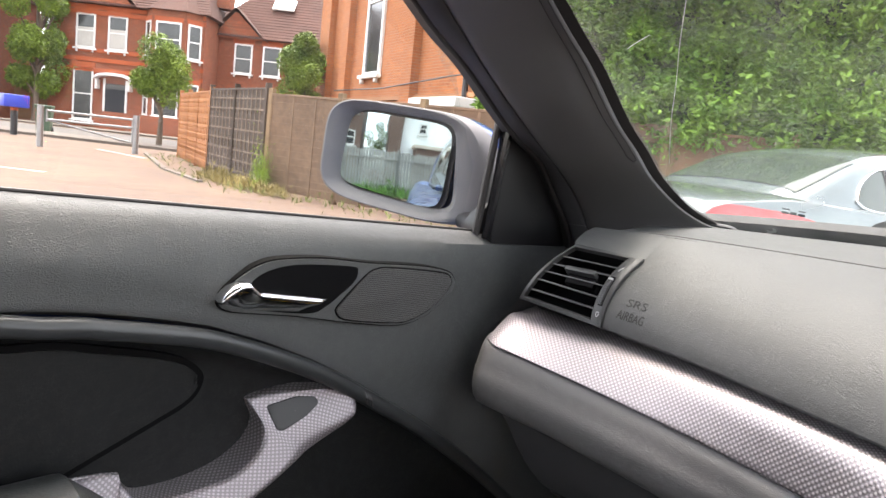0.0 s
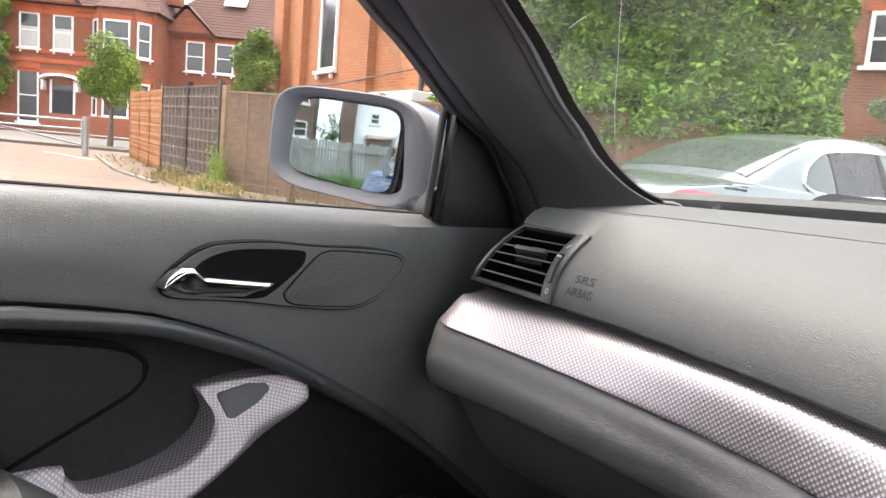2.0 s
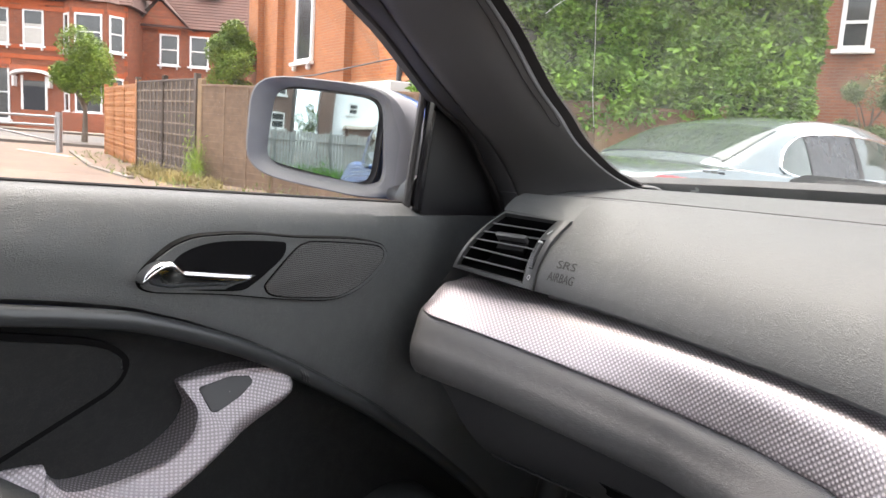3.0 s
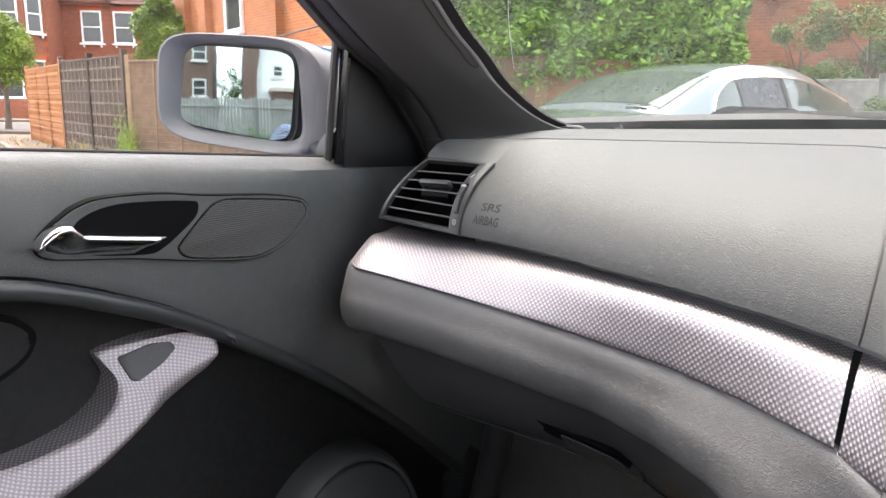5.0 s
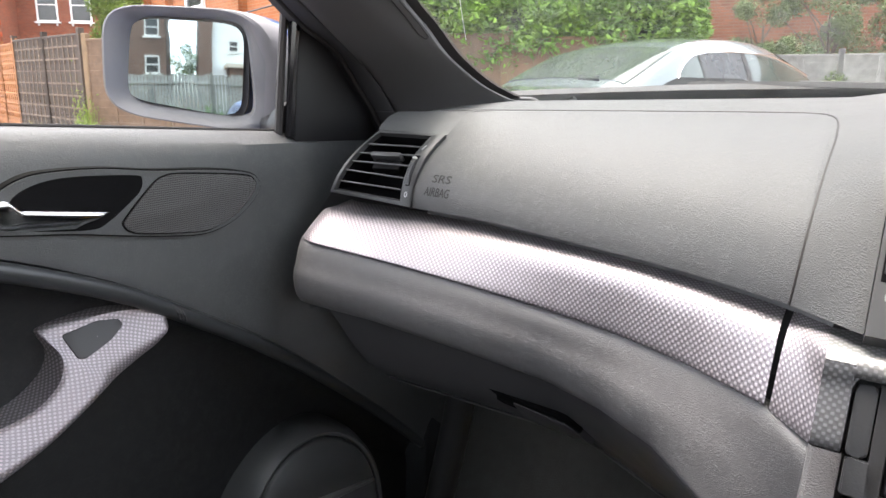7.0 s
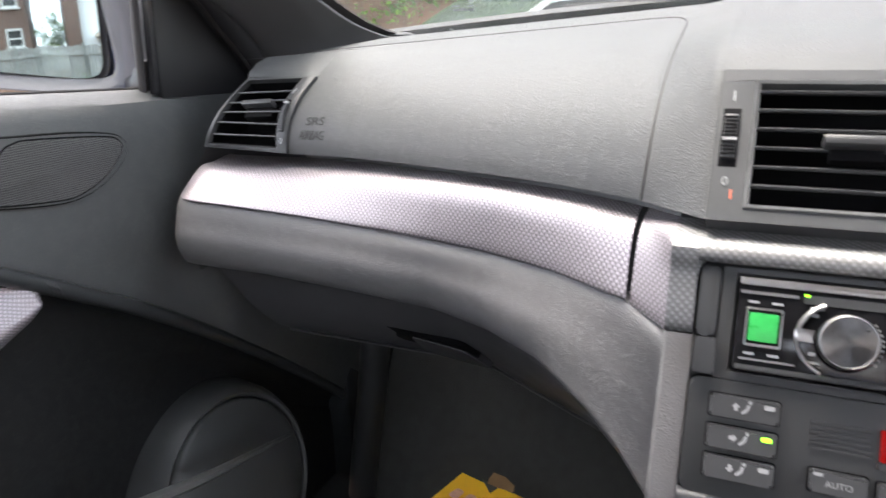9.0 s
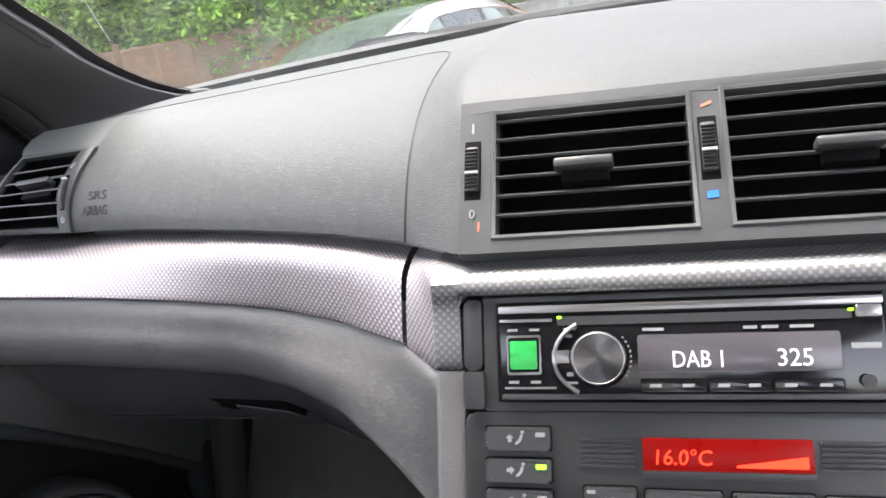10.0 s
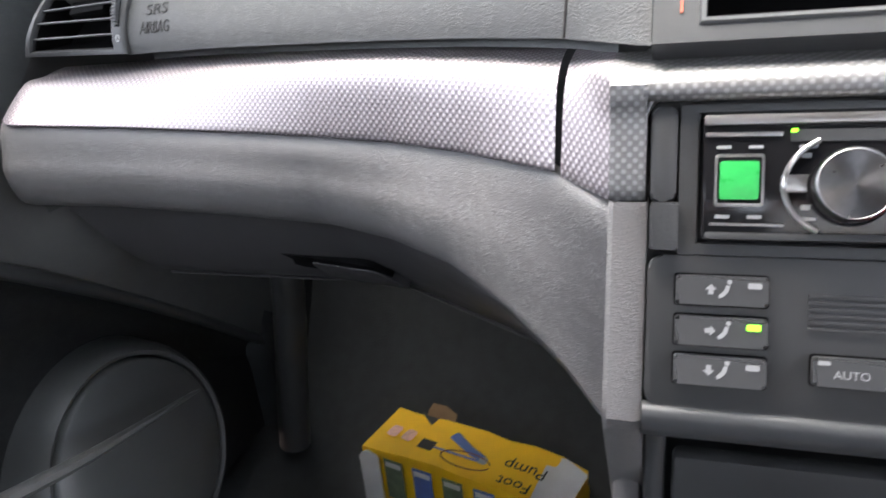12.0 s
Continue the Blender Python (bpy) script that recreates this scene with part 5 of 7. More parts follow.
def oval(u0, u1, v0, v1, n=44, p=4.2, slant=0.0):
    out = []
    for k in range(n):
        a = 2 * math.pi * k / n
        c, s = math.cos(a), math.sin(a)
        u = math.copysign(abs(c) ** (2 / p), c)
        v = math.copysign(abs(s) ** (2 / p), s)
        out.append(((u0 + u1) / 2 + (u1 - u0) / 2 * u, (v0 + v1) / 2 + (v1 - v0) / 2 * v + slant * u))
    return out


def quad_oval(tl, tr, br, bl_, n=44, p=4.2):
    """A superellipse drawn out to four corners."""
    out = []
    for u, v in oval(-1, 1, -1, 1, n, p):
        s, t = (u + 1) / 2, (v + 1) / 2
        out.append(tuple(lerp(lerp(bl_[i], br[i], s), lerp(tl[i], tr[i], s), t) for i in (0, 1)))
    return out


gl = quad_oval((-0.0800, 0.0615), (0.0635, 0.0590), (0.0600, -0.0480), (-0.0900, -0.0320), 96, 6.0)
bm = bmesh.new()
ctr = bm.verts.new((0, 0, 0))
rings = [[bm.verts.new((u * s, v * s, 0)) for u, v in gl] for s in [k / 16 for k in range(1, 17)]]
n = len(gl)
for k in range(n):
    bm.faces.new((ctr, rings[0][k], rings[0][(k + 1) % n]))
    for a, b in zip(rings, rings[1:]):
        bm.faces.new((a[k], b[k], b[(k + 1) % n], a[(k + 1) % n]))
for v in bm.verts:
    v.co.z = -(v.co.x ** 2 + v.co.y ** 2) / (2 * 1.6)
bmesh.ops.transform(bm, matrix=MF @ pose(0, 0, -0.004, -2.5, 3.9, 0), verts=bm.verts[:])
part("mirror_glass", bm, M_MIRROR, wing, "convex mirror glass")
part("glass_backing", slab([(u * 1.09 - 0.0008, v * 1.10) for u, v in gl], 0.003, MF @ pose(0, 0, -0.0105, -2.5, 3.9, 0)), M_SEAL, wing, "black backing plate of the glass")
def mirror_ring(inset, d, sweep=0.0, p=4.4, grown=0.0):
    """One outline of the housing; its inboard side sweeps forward, most of all low down."""
    k = inset
    q = quad_oval((-0.1065 + k, 0.0760 - k * 0.40), (0.096 - k + grown * 0.35, 0.0735 - k * 0.38), (0.106 - k + grown, -0.0640 + k * 0.55), (-0.1105 + k, -0.0510 + k * 0.56), 56, p)
    out = []
    for u, v in q:
        f = min(1.0, max(0.0, (u - 0.045) / 0.06))
        g = min(1.0, max(0.0, (0.066 - v) / 0.10))
        f = f * f * (3 - 2 * f)
        out.append(MF @ Vector((u + sweep * 0.55 * f * g, v, d - sweep * f * (0.15 + 0.85 * g))))
    return out


rings_ = [mirror_ring(0.030, -0.014, p=6), mirror_ring(0.027, -0.005, p=6), mirror_ring(0.020, 0.006, 0.004, 5.6), mirror_ring(0.011, 0.013, 0.012, 5, 0.002), mirror_ring(0.004, 0.0155, 0.018, 4.4, 0.006), mirror_ring(0.001, 0.0145, 0.024, 4.4, 0.012), mirror_ring(0.0, 0.006, 0.028, 4.4, 0.020), mirror_ring(0.0, -0.014, 0.040, 4.4, 0.026)]
part("housing", loft(rings_, closed=True), M_PRIMER, wing, "matt grey primed mirror housing")
rings_ = [mirror_ring(0.0004, -0.0138, 0.040, 4.4, 0.026), mirror_ring(0.0, -0.018, 0.036, 4.0, 0.034), mirror_ring(0.002, -0.045, 0.030, 3.6, 0.050), mirror_ring(0.016, -0.085, 0.014, 3.2, 0.050), mirror_ring(0.060, -0.108, 0.0, 3.0, 0.010), mirror_ring(0.090, -0.112, 0.0, 2.6)]
part("cap", loft(rings_, closed=True, caps=True), M_BLUE, wing, "glossy blue mirror cap")
rows = []
for c, ru, rv in (((-0.74, 0.262, 0.985), 0.04, 0.018), ((-0.71, 0.252, 0.978), 0.040, 0.020), ((-0.685, 0.225, 0.982), 0.040, 0.028), ((-0.662, 0.215, 0.985), 0.040, 0.03)):
    rows.append([Vector(c) + Vector((0, ru * math.cos(2 * math.pi * k / 20), rv * math.sin(2 * math.pi * k / 20))) for k in range(20)])
part("foot", loft(rows, closed=True, caps=True), M_SAIL, wing)

# ---------------------------------------------------------------- shell of the car
body = thing("blue_coupe", "blue coupe body shell with closed roof", "car", CAR)
OUT = [(-0.86, 0.32), (-0.885, 0.45), (-0.875, 0.60), (-0.865, 0.75), (-0.845, 0.88), (-0.80, 0.955), (-0.70, 0.972)]
part("side_skin", loft([smooth_curve([(x, y, z) for x, z in OUT], 14) for y in span(-2.6, 0.40, 14)]), M_BLUE, body, "glossy blue door skin")
rows = []
for y, z, w in ((0.62, 0.98, 0.80), (0.9, 0.955, 0.80), (1.3, 0.91, 0.78), (1.65, 0.83, 0.72), (1.75, 0.72, 0.66)):
    rows.append(smooth_curve([(-w - 0.06, y, z - 0.35), (-w - 0.04, y, z - 0.10), (-w, y, z - 0.03), (-w * 0.5, y, z), (0, y, z + 0.012), (w * 0.5, y, z), (w, y, z - 0.03), (w + 0.04, y, z - 0.10), (w + 0.06, y, z - 0.35)], 24))
part("bonnet", loft(rows), M_BLUE, body, "glossy blue bonnet")
rows = []
for y, z, w in ((-0.05, 1.362, 0.50), (-0.25, 1.385, 0.53), (-0.7, 1.395, 0.55), (-1.2, 1.375, 0.54), (-1.45, 1.34, 0.50)):
    rows.append(smooth_curve([(-w - 0.10, y, z - 0.065), (-w, y, z - 0.03), (-w * 0.5, y, z), (0, y, z + 0.005), (w * 0.5, y, z), (w, y, z - 0.03), (w + 0.10, y, z - 0.065)], 16))
part("roof", loft([[p + Vector((0, 0, 0.015)) for p in r] for r in rows]), M_BLUE, body, "blue roof")
part("roof_lining", loft(rows), M_LINER, body, "dark fabric roof lining")
part("side_skin", loft([smooth_curve([(-x, y, z) for x, z in OUT], 14) for y in span(-2.6, -1.05, 10)]), M_BLUE, body)
part("rear_deck", bbox((-0.80, -2.6, 0.60), (0.80, -1.9, 0.98), None, 0.05), M_BLUE, body)
part("rear_shelf", bbox((-0.66, -1.9, 0.40), (0.66, -1.45, 0.94), None, 0.04), M_DARK, body)
for s_ in (-1, 1):
    part("rear_side_window", loft([[(s_ * 0.705, y0, 0.972), (s_ * 0.68, lerp(y0, y1, 0.5), 1.15), (s_ * 0.62, y1, 1.31)] for y0, y1 in ((-0.96, -0.96), (-1.3, -1.2), (-1.62, -1.38))]), M_CARGLASS, body, "dark rear side window")
    part("rear_pillar", loft([[(s_ * 0.712, y0, 0.965), (s_ * 0.685, lerp(y0, y1, 0.5), 1.15), (s_ * 0.62, y1, 1.318)] for y0, y1 in ((-1.60, -1.36), (-1.95, -1.50), (-2.15, -1.62))]), M_BLUE, body)
    part("window_rail", tube([(s_ * 0.708, -1.0, 0.975), (s_ * 0.708, -1.62, 0.975)], 0.008, 6), M_SEAL, body)
part("sill", bbox((0.62, -1.05, 0.28), (0.84, 0.62, 0.38), None, 0.02), M_BLUE, body)
DO = Matrix.Translation((0.80, 0.50, 0)) @ pose(0, 0, 0, 0, 0, 68)
odoor = part("open_door", bbox((-0.05, -1.30, 0.36), (0.05, 0.0, 0.98), DO, 0.03, 3), M_BLUE, body, "blue driver's door standing open")
part("door_lining", bbox((-0.075, -1.25, 0.40), (-0.051, -0.05, 0.95), DO, 0.01), M_DOOR, odoor)
for s_ in (-1, 1):
    for y in (-1.75, 0.98):
        wh = part("wheel", disc(bmesh.new(), 0.315, 0.21, 40, Matrix.Translation((s_ * 0.76, y, 0.315)) @ pose(0, 0, 0, 0, 90, 0)), M_SEAL, body, "black tyre")
        part("rim", disc(bmesh.new(), 0.215, 0.02, 32, Matrix.Translation((s_ * 0.865, y, 0.315)) @ pose(0, 0, 0, 0, 90, 0)), M_STEEL, wh)
    part("front_wing", loft([smooth_curve([(s_ * -x, y, z * k) for x, z in OUT], 14) for y, k in ((0.40, 1.0), (0.62, 0.995), (1.0, 0.97), (1.4, 0.92), (1.72, 0.84))]), M_BLUE, body)
part("front_bumper", bbox((-0.80, 1.66, 0.25), (0.80, 1.88, 0.66), None, 0.07, 3), M_BLUE, body)
part("rear_bumper", bbox((-0.80, -2.70, 0.25), (0.80, -2.56, 0.66), None, 0.06, 3), M_BLUE, body)
rw = part("rear_window", loft([[(x, -1.44, 1.335 - 0.02 * abs(x)), (x, -1.68, 1.17), (x * 1.12, -1.92, 0.985)] for x in span(-0.52, 0.52, 8)]), M_GLASS, body, "sloping rear window glass")
rw.visible_shadow = False
part("firewall", bbox((-0.74, 0.64, 0.28), (0.74, 0.70, 1.0), None, 0.01), M_CARPET, body)
part("floor_pan", bbox((-0.70, -1.5, 0.28), (0.70, 0.70, 0.335), None, 0.01), M_CARPET, body)
part("toe_board", loft([smooth_curve([(x, 0.30, 0.337), (x, 0.40, 0.345), (x, 0.48, 0.385), (x, 0.55, 0.46), (x, 0.63, 0.62), (x, 0.635, 0.80)], 16) for x in span(-0.66, 0.60, 8)]), M_CARPET, body, "dark carpeted toe board")
part("kick_panel", bbox((-0.68, 0.44, 0.30), (-0.615, 0.68, 0.97), None, 0.01), M_CARPET, body)
for x in (-0.40, 0.40):
    seat = thing("front_seat", "black front seat behind the camera", "car seat", CAR @ Matrix.Translation((x, 0, 0)))
    part("cushion", bbox((-0.22, -0.95, 0.40), (0.22, -0.55, 0.60), None, 0.06, 3), M_DOOR, seat)
    part("backrest", bbox((-0.22, -1.12, 0.50), (0.22, -0.98, 1.10), None, 0.06, 3), M_DOOR, seat)
    part("base", bbox((-0.18, -0.95, 0.33), (0.18, -0.60, 0.41), None, 0.01), M_DARK, seat)

# the foot pump box on the floor
M_YEL = surf("yellow_card", (0.90, 0.53, 0.012), 0.45, 0, 0.08, 30)
M_CARD = surf("white_card", (0.62, 0.62, 0.60), 0.6, 0, 0.08, 30)
M_INK = surf("black_ink", (0.02, 0.02, 0.02), 0.5, 0, 0.1, 30)
M_BLUEINK = surf("blue_ink", (0.10, 0.16, 0.40), 0.5, 0, 0.2, 60)
M_GREENINK = surf("green_grey_ink", (0.12, 0.16, 0.10), 0.5, 0, 0.3, 90)
M_BROWNCARD = surf("brown_card", (0.25, 0.15, 0.07), 0.7, 0, 0.15, 40)
PB = CAR @ Matrix.Translation((-0.3130, 0.3600, 0.336)) @ pose(0, 0, 0, 0, 0, -14) @ Matrix.Diagonal((0.89, 0.92, 0.76, 1))
pump_box = thing("foot_pump_box", "worn yellow and white cardboard foot pump box on the floor", "box", PB)
# a carton with crushed, uneven edges
bm = bmesh.new()
box(bm, (-0.145, -0.045, 0.0), (0.145, 0.042, 0.115))
bmesh.ops.subdivide_edges(bm, edges=bm.edges[:], cuts=7, use_grid_fill=True)
for v in bm.verts:
    w = 0.0022 * noise.noise(v.co * 22) + 0.0035 * noise.noise(v.co * 9 + Vector((3, 1, 7)))
    v.co += Vector((w, w, 1.2 * w if v.co.z > 0.05 else 0))
    if v.co.x > 0.09 and v.co.z > 0.08:
        v.co.z -= 0.30 * (v.co.x - 0.09)
part("carton", bm, M_YEL, pump_box)
FRONT = frame_of((0, -0.0475, 0), (1, 0, 0), (0, 0, 1))
TOPF = frame_of((0, 0, 0.1152), (-1, 0, 0), (0, -1, 0))
TOPR = frame_of((0, 0, 0.1195), (1, 0, 0), (0, 1, 0))
part("end_panel", slab(rounded([(-0.150, 0.002), (-0.118, 0.002), (-0.118, 0.104), (-0.135, 0.113), (-0.150, 0.100)], 0.006), 0.003, FRONT @ pose(0, 0, 0.003), 0.001), M_CARD, pump_box, "white torn end flap")
lettering("lettering", "Foot", 0.024, TOPF @ pose(-0.078, 0.033, 0.0040), M_INK, pump_box)
lettering("lettering", "Pump", 0.026, TOPF @ pose(-0.080, 0.004, 0.0040), M_INK, pump_box)
part("picture", slab(rounded([(-0.040, 0.012), (0.005, -0.010), (0.020, -0.014), (0.026, -0.004), (0.000, 0.006), (-0.034, 0.026)], 0.004), 0.0005, TOPR), M_BLUEINK, pump_box)
part("picture", slab(rounded([(0.018, -0.018), (0.030, -0.018), (0.030, -0.006), (0.018, -0.006)], 0.004), 0.0005, TOPR @ pose(0, 0, 0.0006)), M_GREY_PRINT, pump_box)
part("picture", slab(face_poly(-0.072, 0.004, -0.050, 0.022, 0.001), 0.0005, TOPR), M_INK, pump_box)
part("picture", slab([(-0.050, -0.015), (0.018, -0.016), (0.018, -0.013), (-0.050, -0.012)], 0.0005, TOPR), M_BLUEINK, pump_box)
M_PINK = surf("pink_sticker", (0.75, 0.45, 0.38), 0.5, 0, 0.2, 200)
for u in (-0.118, -0.094):
    part("sticker", slab(rounded([(u - 0.009, -0.016), (u + 0.008, -0.018), (u + 0.009, 0.004), (u - 0.007, 0.006)], 0.006), 0.0005, TOPR), M_PINK, pump_box)
part("hose", tube([TOPR @ Vector((0.002 + 0.036 * math.cos(a), -0.020 + 0.014 * math.sin(a), 0.0008)) for a in span(0.3, 2 * math.pi - 0.2, 26)], 0.0009, 5), surf("brown_ink", (0.20, 0.05, 0.02), 0.5), pump_box)
for k in range(5):
    u = -0.108 + k * 0.046
    part("picture", slab([(u, 0.030), (u + 0.030, 0.030), (u + 0.030, 0.108), (u, 0.108)], 0.0005, FRONT @ pose(0, 0, 0.003)), (M_GREENINK, M_BLUEINK)[k % 2], pump_box)
    part("picture", slab([(u + 0.003, 0.094), (u + 0.027, 0.094), (u + 0.027, 0.103), (u + 0.003, 0.103)], 0.0005, FRONT @ pose(0, 0, 0.0036)), M_CARD, pump_box)
part("torn_flap", loft([[(-0.095, 0.040, 0.112), (-0.094, 0.044, 0.126), (-0.090, 0.052, 0.136)], [(-0.075, 0.040, 0.113), (-0.073, 0.046, 0.128), (-0.070, 0.055, 0.134)], [(-0.050, 0.040, 0.114), (-0.050, 0.047, 0.122), (-0.052, 0.052, 0.126)]]), M_BROWNCARD, pump_box)
part("tear", slab([(-0.108, 0.046), (-0.052, 0.046), (-0.074, 0.022)], 0.0005, TOPR @ pose(0, 0, -0.002)), M_INK, pump_box)
part("tape", slab(rounded([(0.105, -0.045), (0.150, -0.048), (0.152, 0.030), (0.118, 0.043), (0.098, 0.036)], 0.004), 0.0006, frame_of((0, 0, 0.1165), (1, 0, 0), (0, 1, 0)) @ pose(0.0, 0, 0.012, 0, 9, 0)), M_CARD, pump_box, "crumpled pale tape")

# ---------------------------------------------------------------- outside: ground
M_LOT = surf("lot_gravel", (0.120, 0.076, 0.051), 0.95, 0, 0.25, 3.0, 0.004, 40, stain=(0.084, 0.054, 0.040))
M_TAR = surf("street_tarmac", (0.075, 0.068, 0.062), 0.9, 0, 0.2, 2.0, 0.003, 60)
M_KERB = surf("kerb_stone", (0.13, 0.11, 0.092), 0.9, 0, 0.2, 8)
bm = bmesh.new()
gx = [-400, -120, -60] + span(-50, 30, 17) + [60, 120, 400]
gy = [-400, -120, -60] + span(-40, 60, 21) + [120, 400]


def ground_z(x, y):
    d = max(0.0, -x - 9.0)
    return 0.012 * min(d, 32)


V = [[bm.verts.new((x, y, ground_z(x, y))) for y in gy] for x in gx]
for i in range(len(gx) - 1):
    for j in range(len(gy) - 1):
        bm.faces.new((V[i][j], V[i + 1][j], V[i + 1][j + 1], V[i][j + 1]))
tagged(part("ground", bm, M_LOT), "sandy gravel car park ground", "ground", "", "structure")

# ---------------------------------------------------------------- fences
M_WEATHERED = surf("weathered_wood", (0.165, 0.106, 0.066), 0.85, 0, 0.25, 9, 0.002, 60, island=0.18)
M_ORANGE = surf("orange_stained_wood", (0.32, 0.130, 0.045), 0.75, 0, 0.2, 9, 0.002, 60, island=0.15)
M_POST = surf("pale_post_wood", (0.19, 0.125, 0.068), 0.8, 0, 0.2, 9, 0.002, 60)
M_GREYWOOD = surf("silver_grey_wood", (0.287, 0.287, 0.270), 0.85, 0, 0.25, 9, 0.002, 60, island=0.2)
M_BROWNPANEL = surf("brown_stained_wood", (0.195, 0.107, 0.052), 0.75, 0, 0.2, 9, 0.002, 60, island=0.15)
M_LATH = surf("pale_lath_wood", (0.155, 0.115, 0.082), 0.85, 0, 0.25, 9, 0.002, 60, island=0.2)
M_ORANGE_LATH = surf("orange_lath_wood", (0.40, 0.175, 0.066), 0.75, 0, 0.2, 9, 0.002, 60, island=0.15)
M_DARKWOOD = surf("dark_lattice_wood", (0.060, 0.042, 0.031), 0.85, 0, 0.25, 9, 0.002, 60, island=0.2)


def fence_panel(name, a, b, height, material, label, style="waney", posts=True, lean=0.0, post_material=None, lath=None):
    """A panel fence between two ground points: lapped boards or upright boards on rails, with posts."""
    a, b = Vector((*a, ground_z(*a))), Vector((*b, ground_z(*b)))
    L = (b - a).length
    f = frame_of(a, b - a, (0, 0, 1))
    ob = thing(name, label, "fence", f)
    rnd = random.Random(int(L * 1000))
    if style == "upright":
        n = int(L / 0.135)
        for i in range(n):
            h = height + rnd.uniform(-0.04, 0.04)
            bm = bbox((i * L / n + 0.010, 0.02, 0), ((i + 1) * L / n - 0.010, h, 0.018 + rnd.uniform(0, 0.012)), None, 0.003, 1)
            part("board", bm, material, ob)
        for v in (0.4, height - 0.35):
            part("rail", bbox((0, v, -0.05), (L, v + 0.08, 0.0), None, 0.004, 1), material, ob)
    else:
        n = int(height / 0.125)
        for i in range(n):
            v = 0.06 + i * (height - 0.10) / n
            t = rnd.uniform(-0.004, 0.004)
            bm = bbox((0.02, v, -0.004 + t), (L - 0.02, v + 0.145, 0.006 + t), pose(0, 0, 0, 0, 0, rnd.uniform(-0.15, 0.15)) @ Matrix.Translation((0, v, 0)) @ pose(0, 0, 0, 9.0, 0, 0) @ Matrix.Translation((0, -v, 0)), 0.002, 1)
            part("board", bm, material, ob)
        k = max(2, int(L / (0.24 if style == "lattice" else 0.46)) + 1)
        for i in range(k):
            u = 0.02 + (L - 0.08) * i / (k - 1)
            part("batten", bbox((u, 0.03, 0.006), (u + (0.03 if style == "lattice" else 0.045), height - 0.02, 0.034), None, 0.003, 1), lath or material, ob)
        if style == "lattice":
            for i in range(1, 9):
                v = height * i / 9
                part("lath", bbox((0.02, v, 0.010), (L - 0.04, v + 0.030, 0.030), None, 0.003, 1), lath or material, ob)
        part("cap_rail", bbox((0, height - 0.03, -0.02), (L, height + 0.012, 0.04), None, 0.004, 1), material, ob)
    if posts:
        for u in (0.0, L):
            part("post", bbox((u - 0.05, 0, -0.06), (u + 0.05, height + 0.10, 0.045), None, 0.006, 1), post_material or material, ob)
    return ob


def fence_run(name, pts, height, material, label, style="waney", step=1.85, post_material=None, group="fence panels", lath=None):
    for a, b in zip(pts, pts[1:]):
        d = math.dist(a, b)
        n = max(1, round(d / step))
        for i in range(n):
            p = (lerp(a[0], b[0], i / n), lerp(a[1], b[1], i / n))
            q = (lerp(a[0], b[0], (i + 1) / n), lerp(a[1], b[1], (i + 1) / n))
            tagged(fence_panel(name, p, q, height, material, label, style, True, 0, post_material, lath), group=group)


fence_run("fence_panel", [(-20.4, 10.0), (-15.6, 8.25)], 1.85, M_ORANGE, "orange stained wooden fence panel", "lattice", group="orange fence panels", lath=M_ORANGE_LATH)
fence_run("fence_panel", [(-15.6, 8.25), (-11.9, 7.3)], 1.9, M_DARKWOOD, "dark weathered lattice-backed fence panel", "lattice", lath=M_LATH)
fence_run("fence_panel", [(-11.7, 7.25), (-8.2, 7.7), (-4.85, 9.25)], 1.8, M_WEATHERED, "weathered brown lapped fence panel", post_material=M_POST)
fence_run("fence_panel", [(-4.8, 9.3), (-3.35, 9.95)], 1.75, M_BROWNPANEL, "brown stained wooden fence panel", post_material=M_POST, lath=M_POST)
fence_run("fence_panel", [(-2.6, 14.5), (8.0, 15.8)], 1.64, M_GREYWOOD, "grey weathered fence panel with frame rails", step=1.9)
fence_run("garden_fence", [(-48.2, 16.6), (-52.2, 12.9)], 2.1, M_BROWNPANEL, "brown garden fence beside the brick house", step=2.0, group="garden fence panels")
# behind the car, seen in the wing mirror
fence_run("board_fence", [(-9.0, -12.2), (3.0, -14.8)], 1.85, M_GREYWOOD, "silver-grey upright board fence", "upright", 2.4, group="board fence panels")

# ---------------------------------------------------------------- leaves
def leaf_material(name, dark, light):
    m = surf(name, light, 0.58, 0, 0.3, 3.0, 0, stain=dark, island=0.25, spec=0.28)
    b = m.node_tree.nodes["Principled BSDF"]
    b.inputs["Transmission Weight"].default_value = 0.0
    return m


M_LAUREL = leaf_material("laurel_leaves", (0.030, 0.078, 0.014), (0.172, 0.305, 0.040))
M_TREELEAF = leaf_material("tree_leaves", (0.052, 0.098, 0.014), (0.190, 0.270, 0.036))
M_CONIFER = leaf_material("conifer_needles", (0.058, 0.098, 0.036), (0.169, 0.221, 0.085))
M_BARK = surf("bark", (0.12, 0.09, 0.065), 0.9, 0, 0.3, 20, 0.01, 30)
# hedge core: the shade between leaves is put into this dark colour
M_SHADE = surf("inner_hedge_shade", (0.030, 0.045, 0.016), 0.95, 0, 0.4, 6, 0.02, 12)
M_WEED = leaf_material("dry_weeds", (0.07, 0.095, 0.025), (0.16, 0.18, 0.05))
M_STRAW = leaf_material("straw_grass", (0.10, 0.085, 0.030), (0.27, 0.21, 0.075))
M_IVY = leaf_material("ivy_leaves", (0.05, 0.12, 0.02), (0.12, 0.28, 0.05))


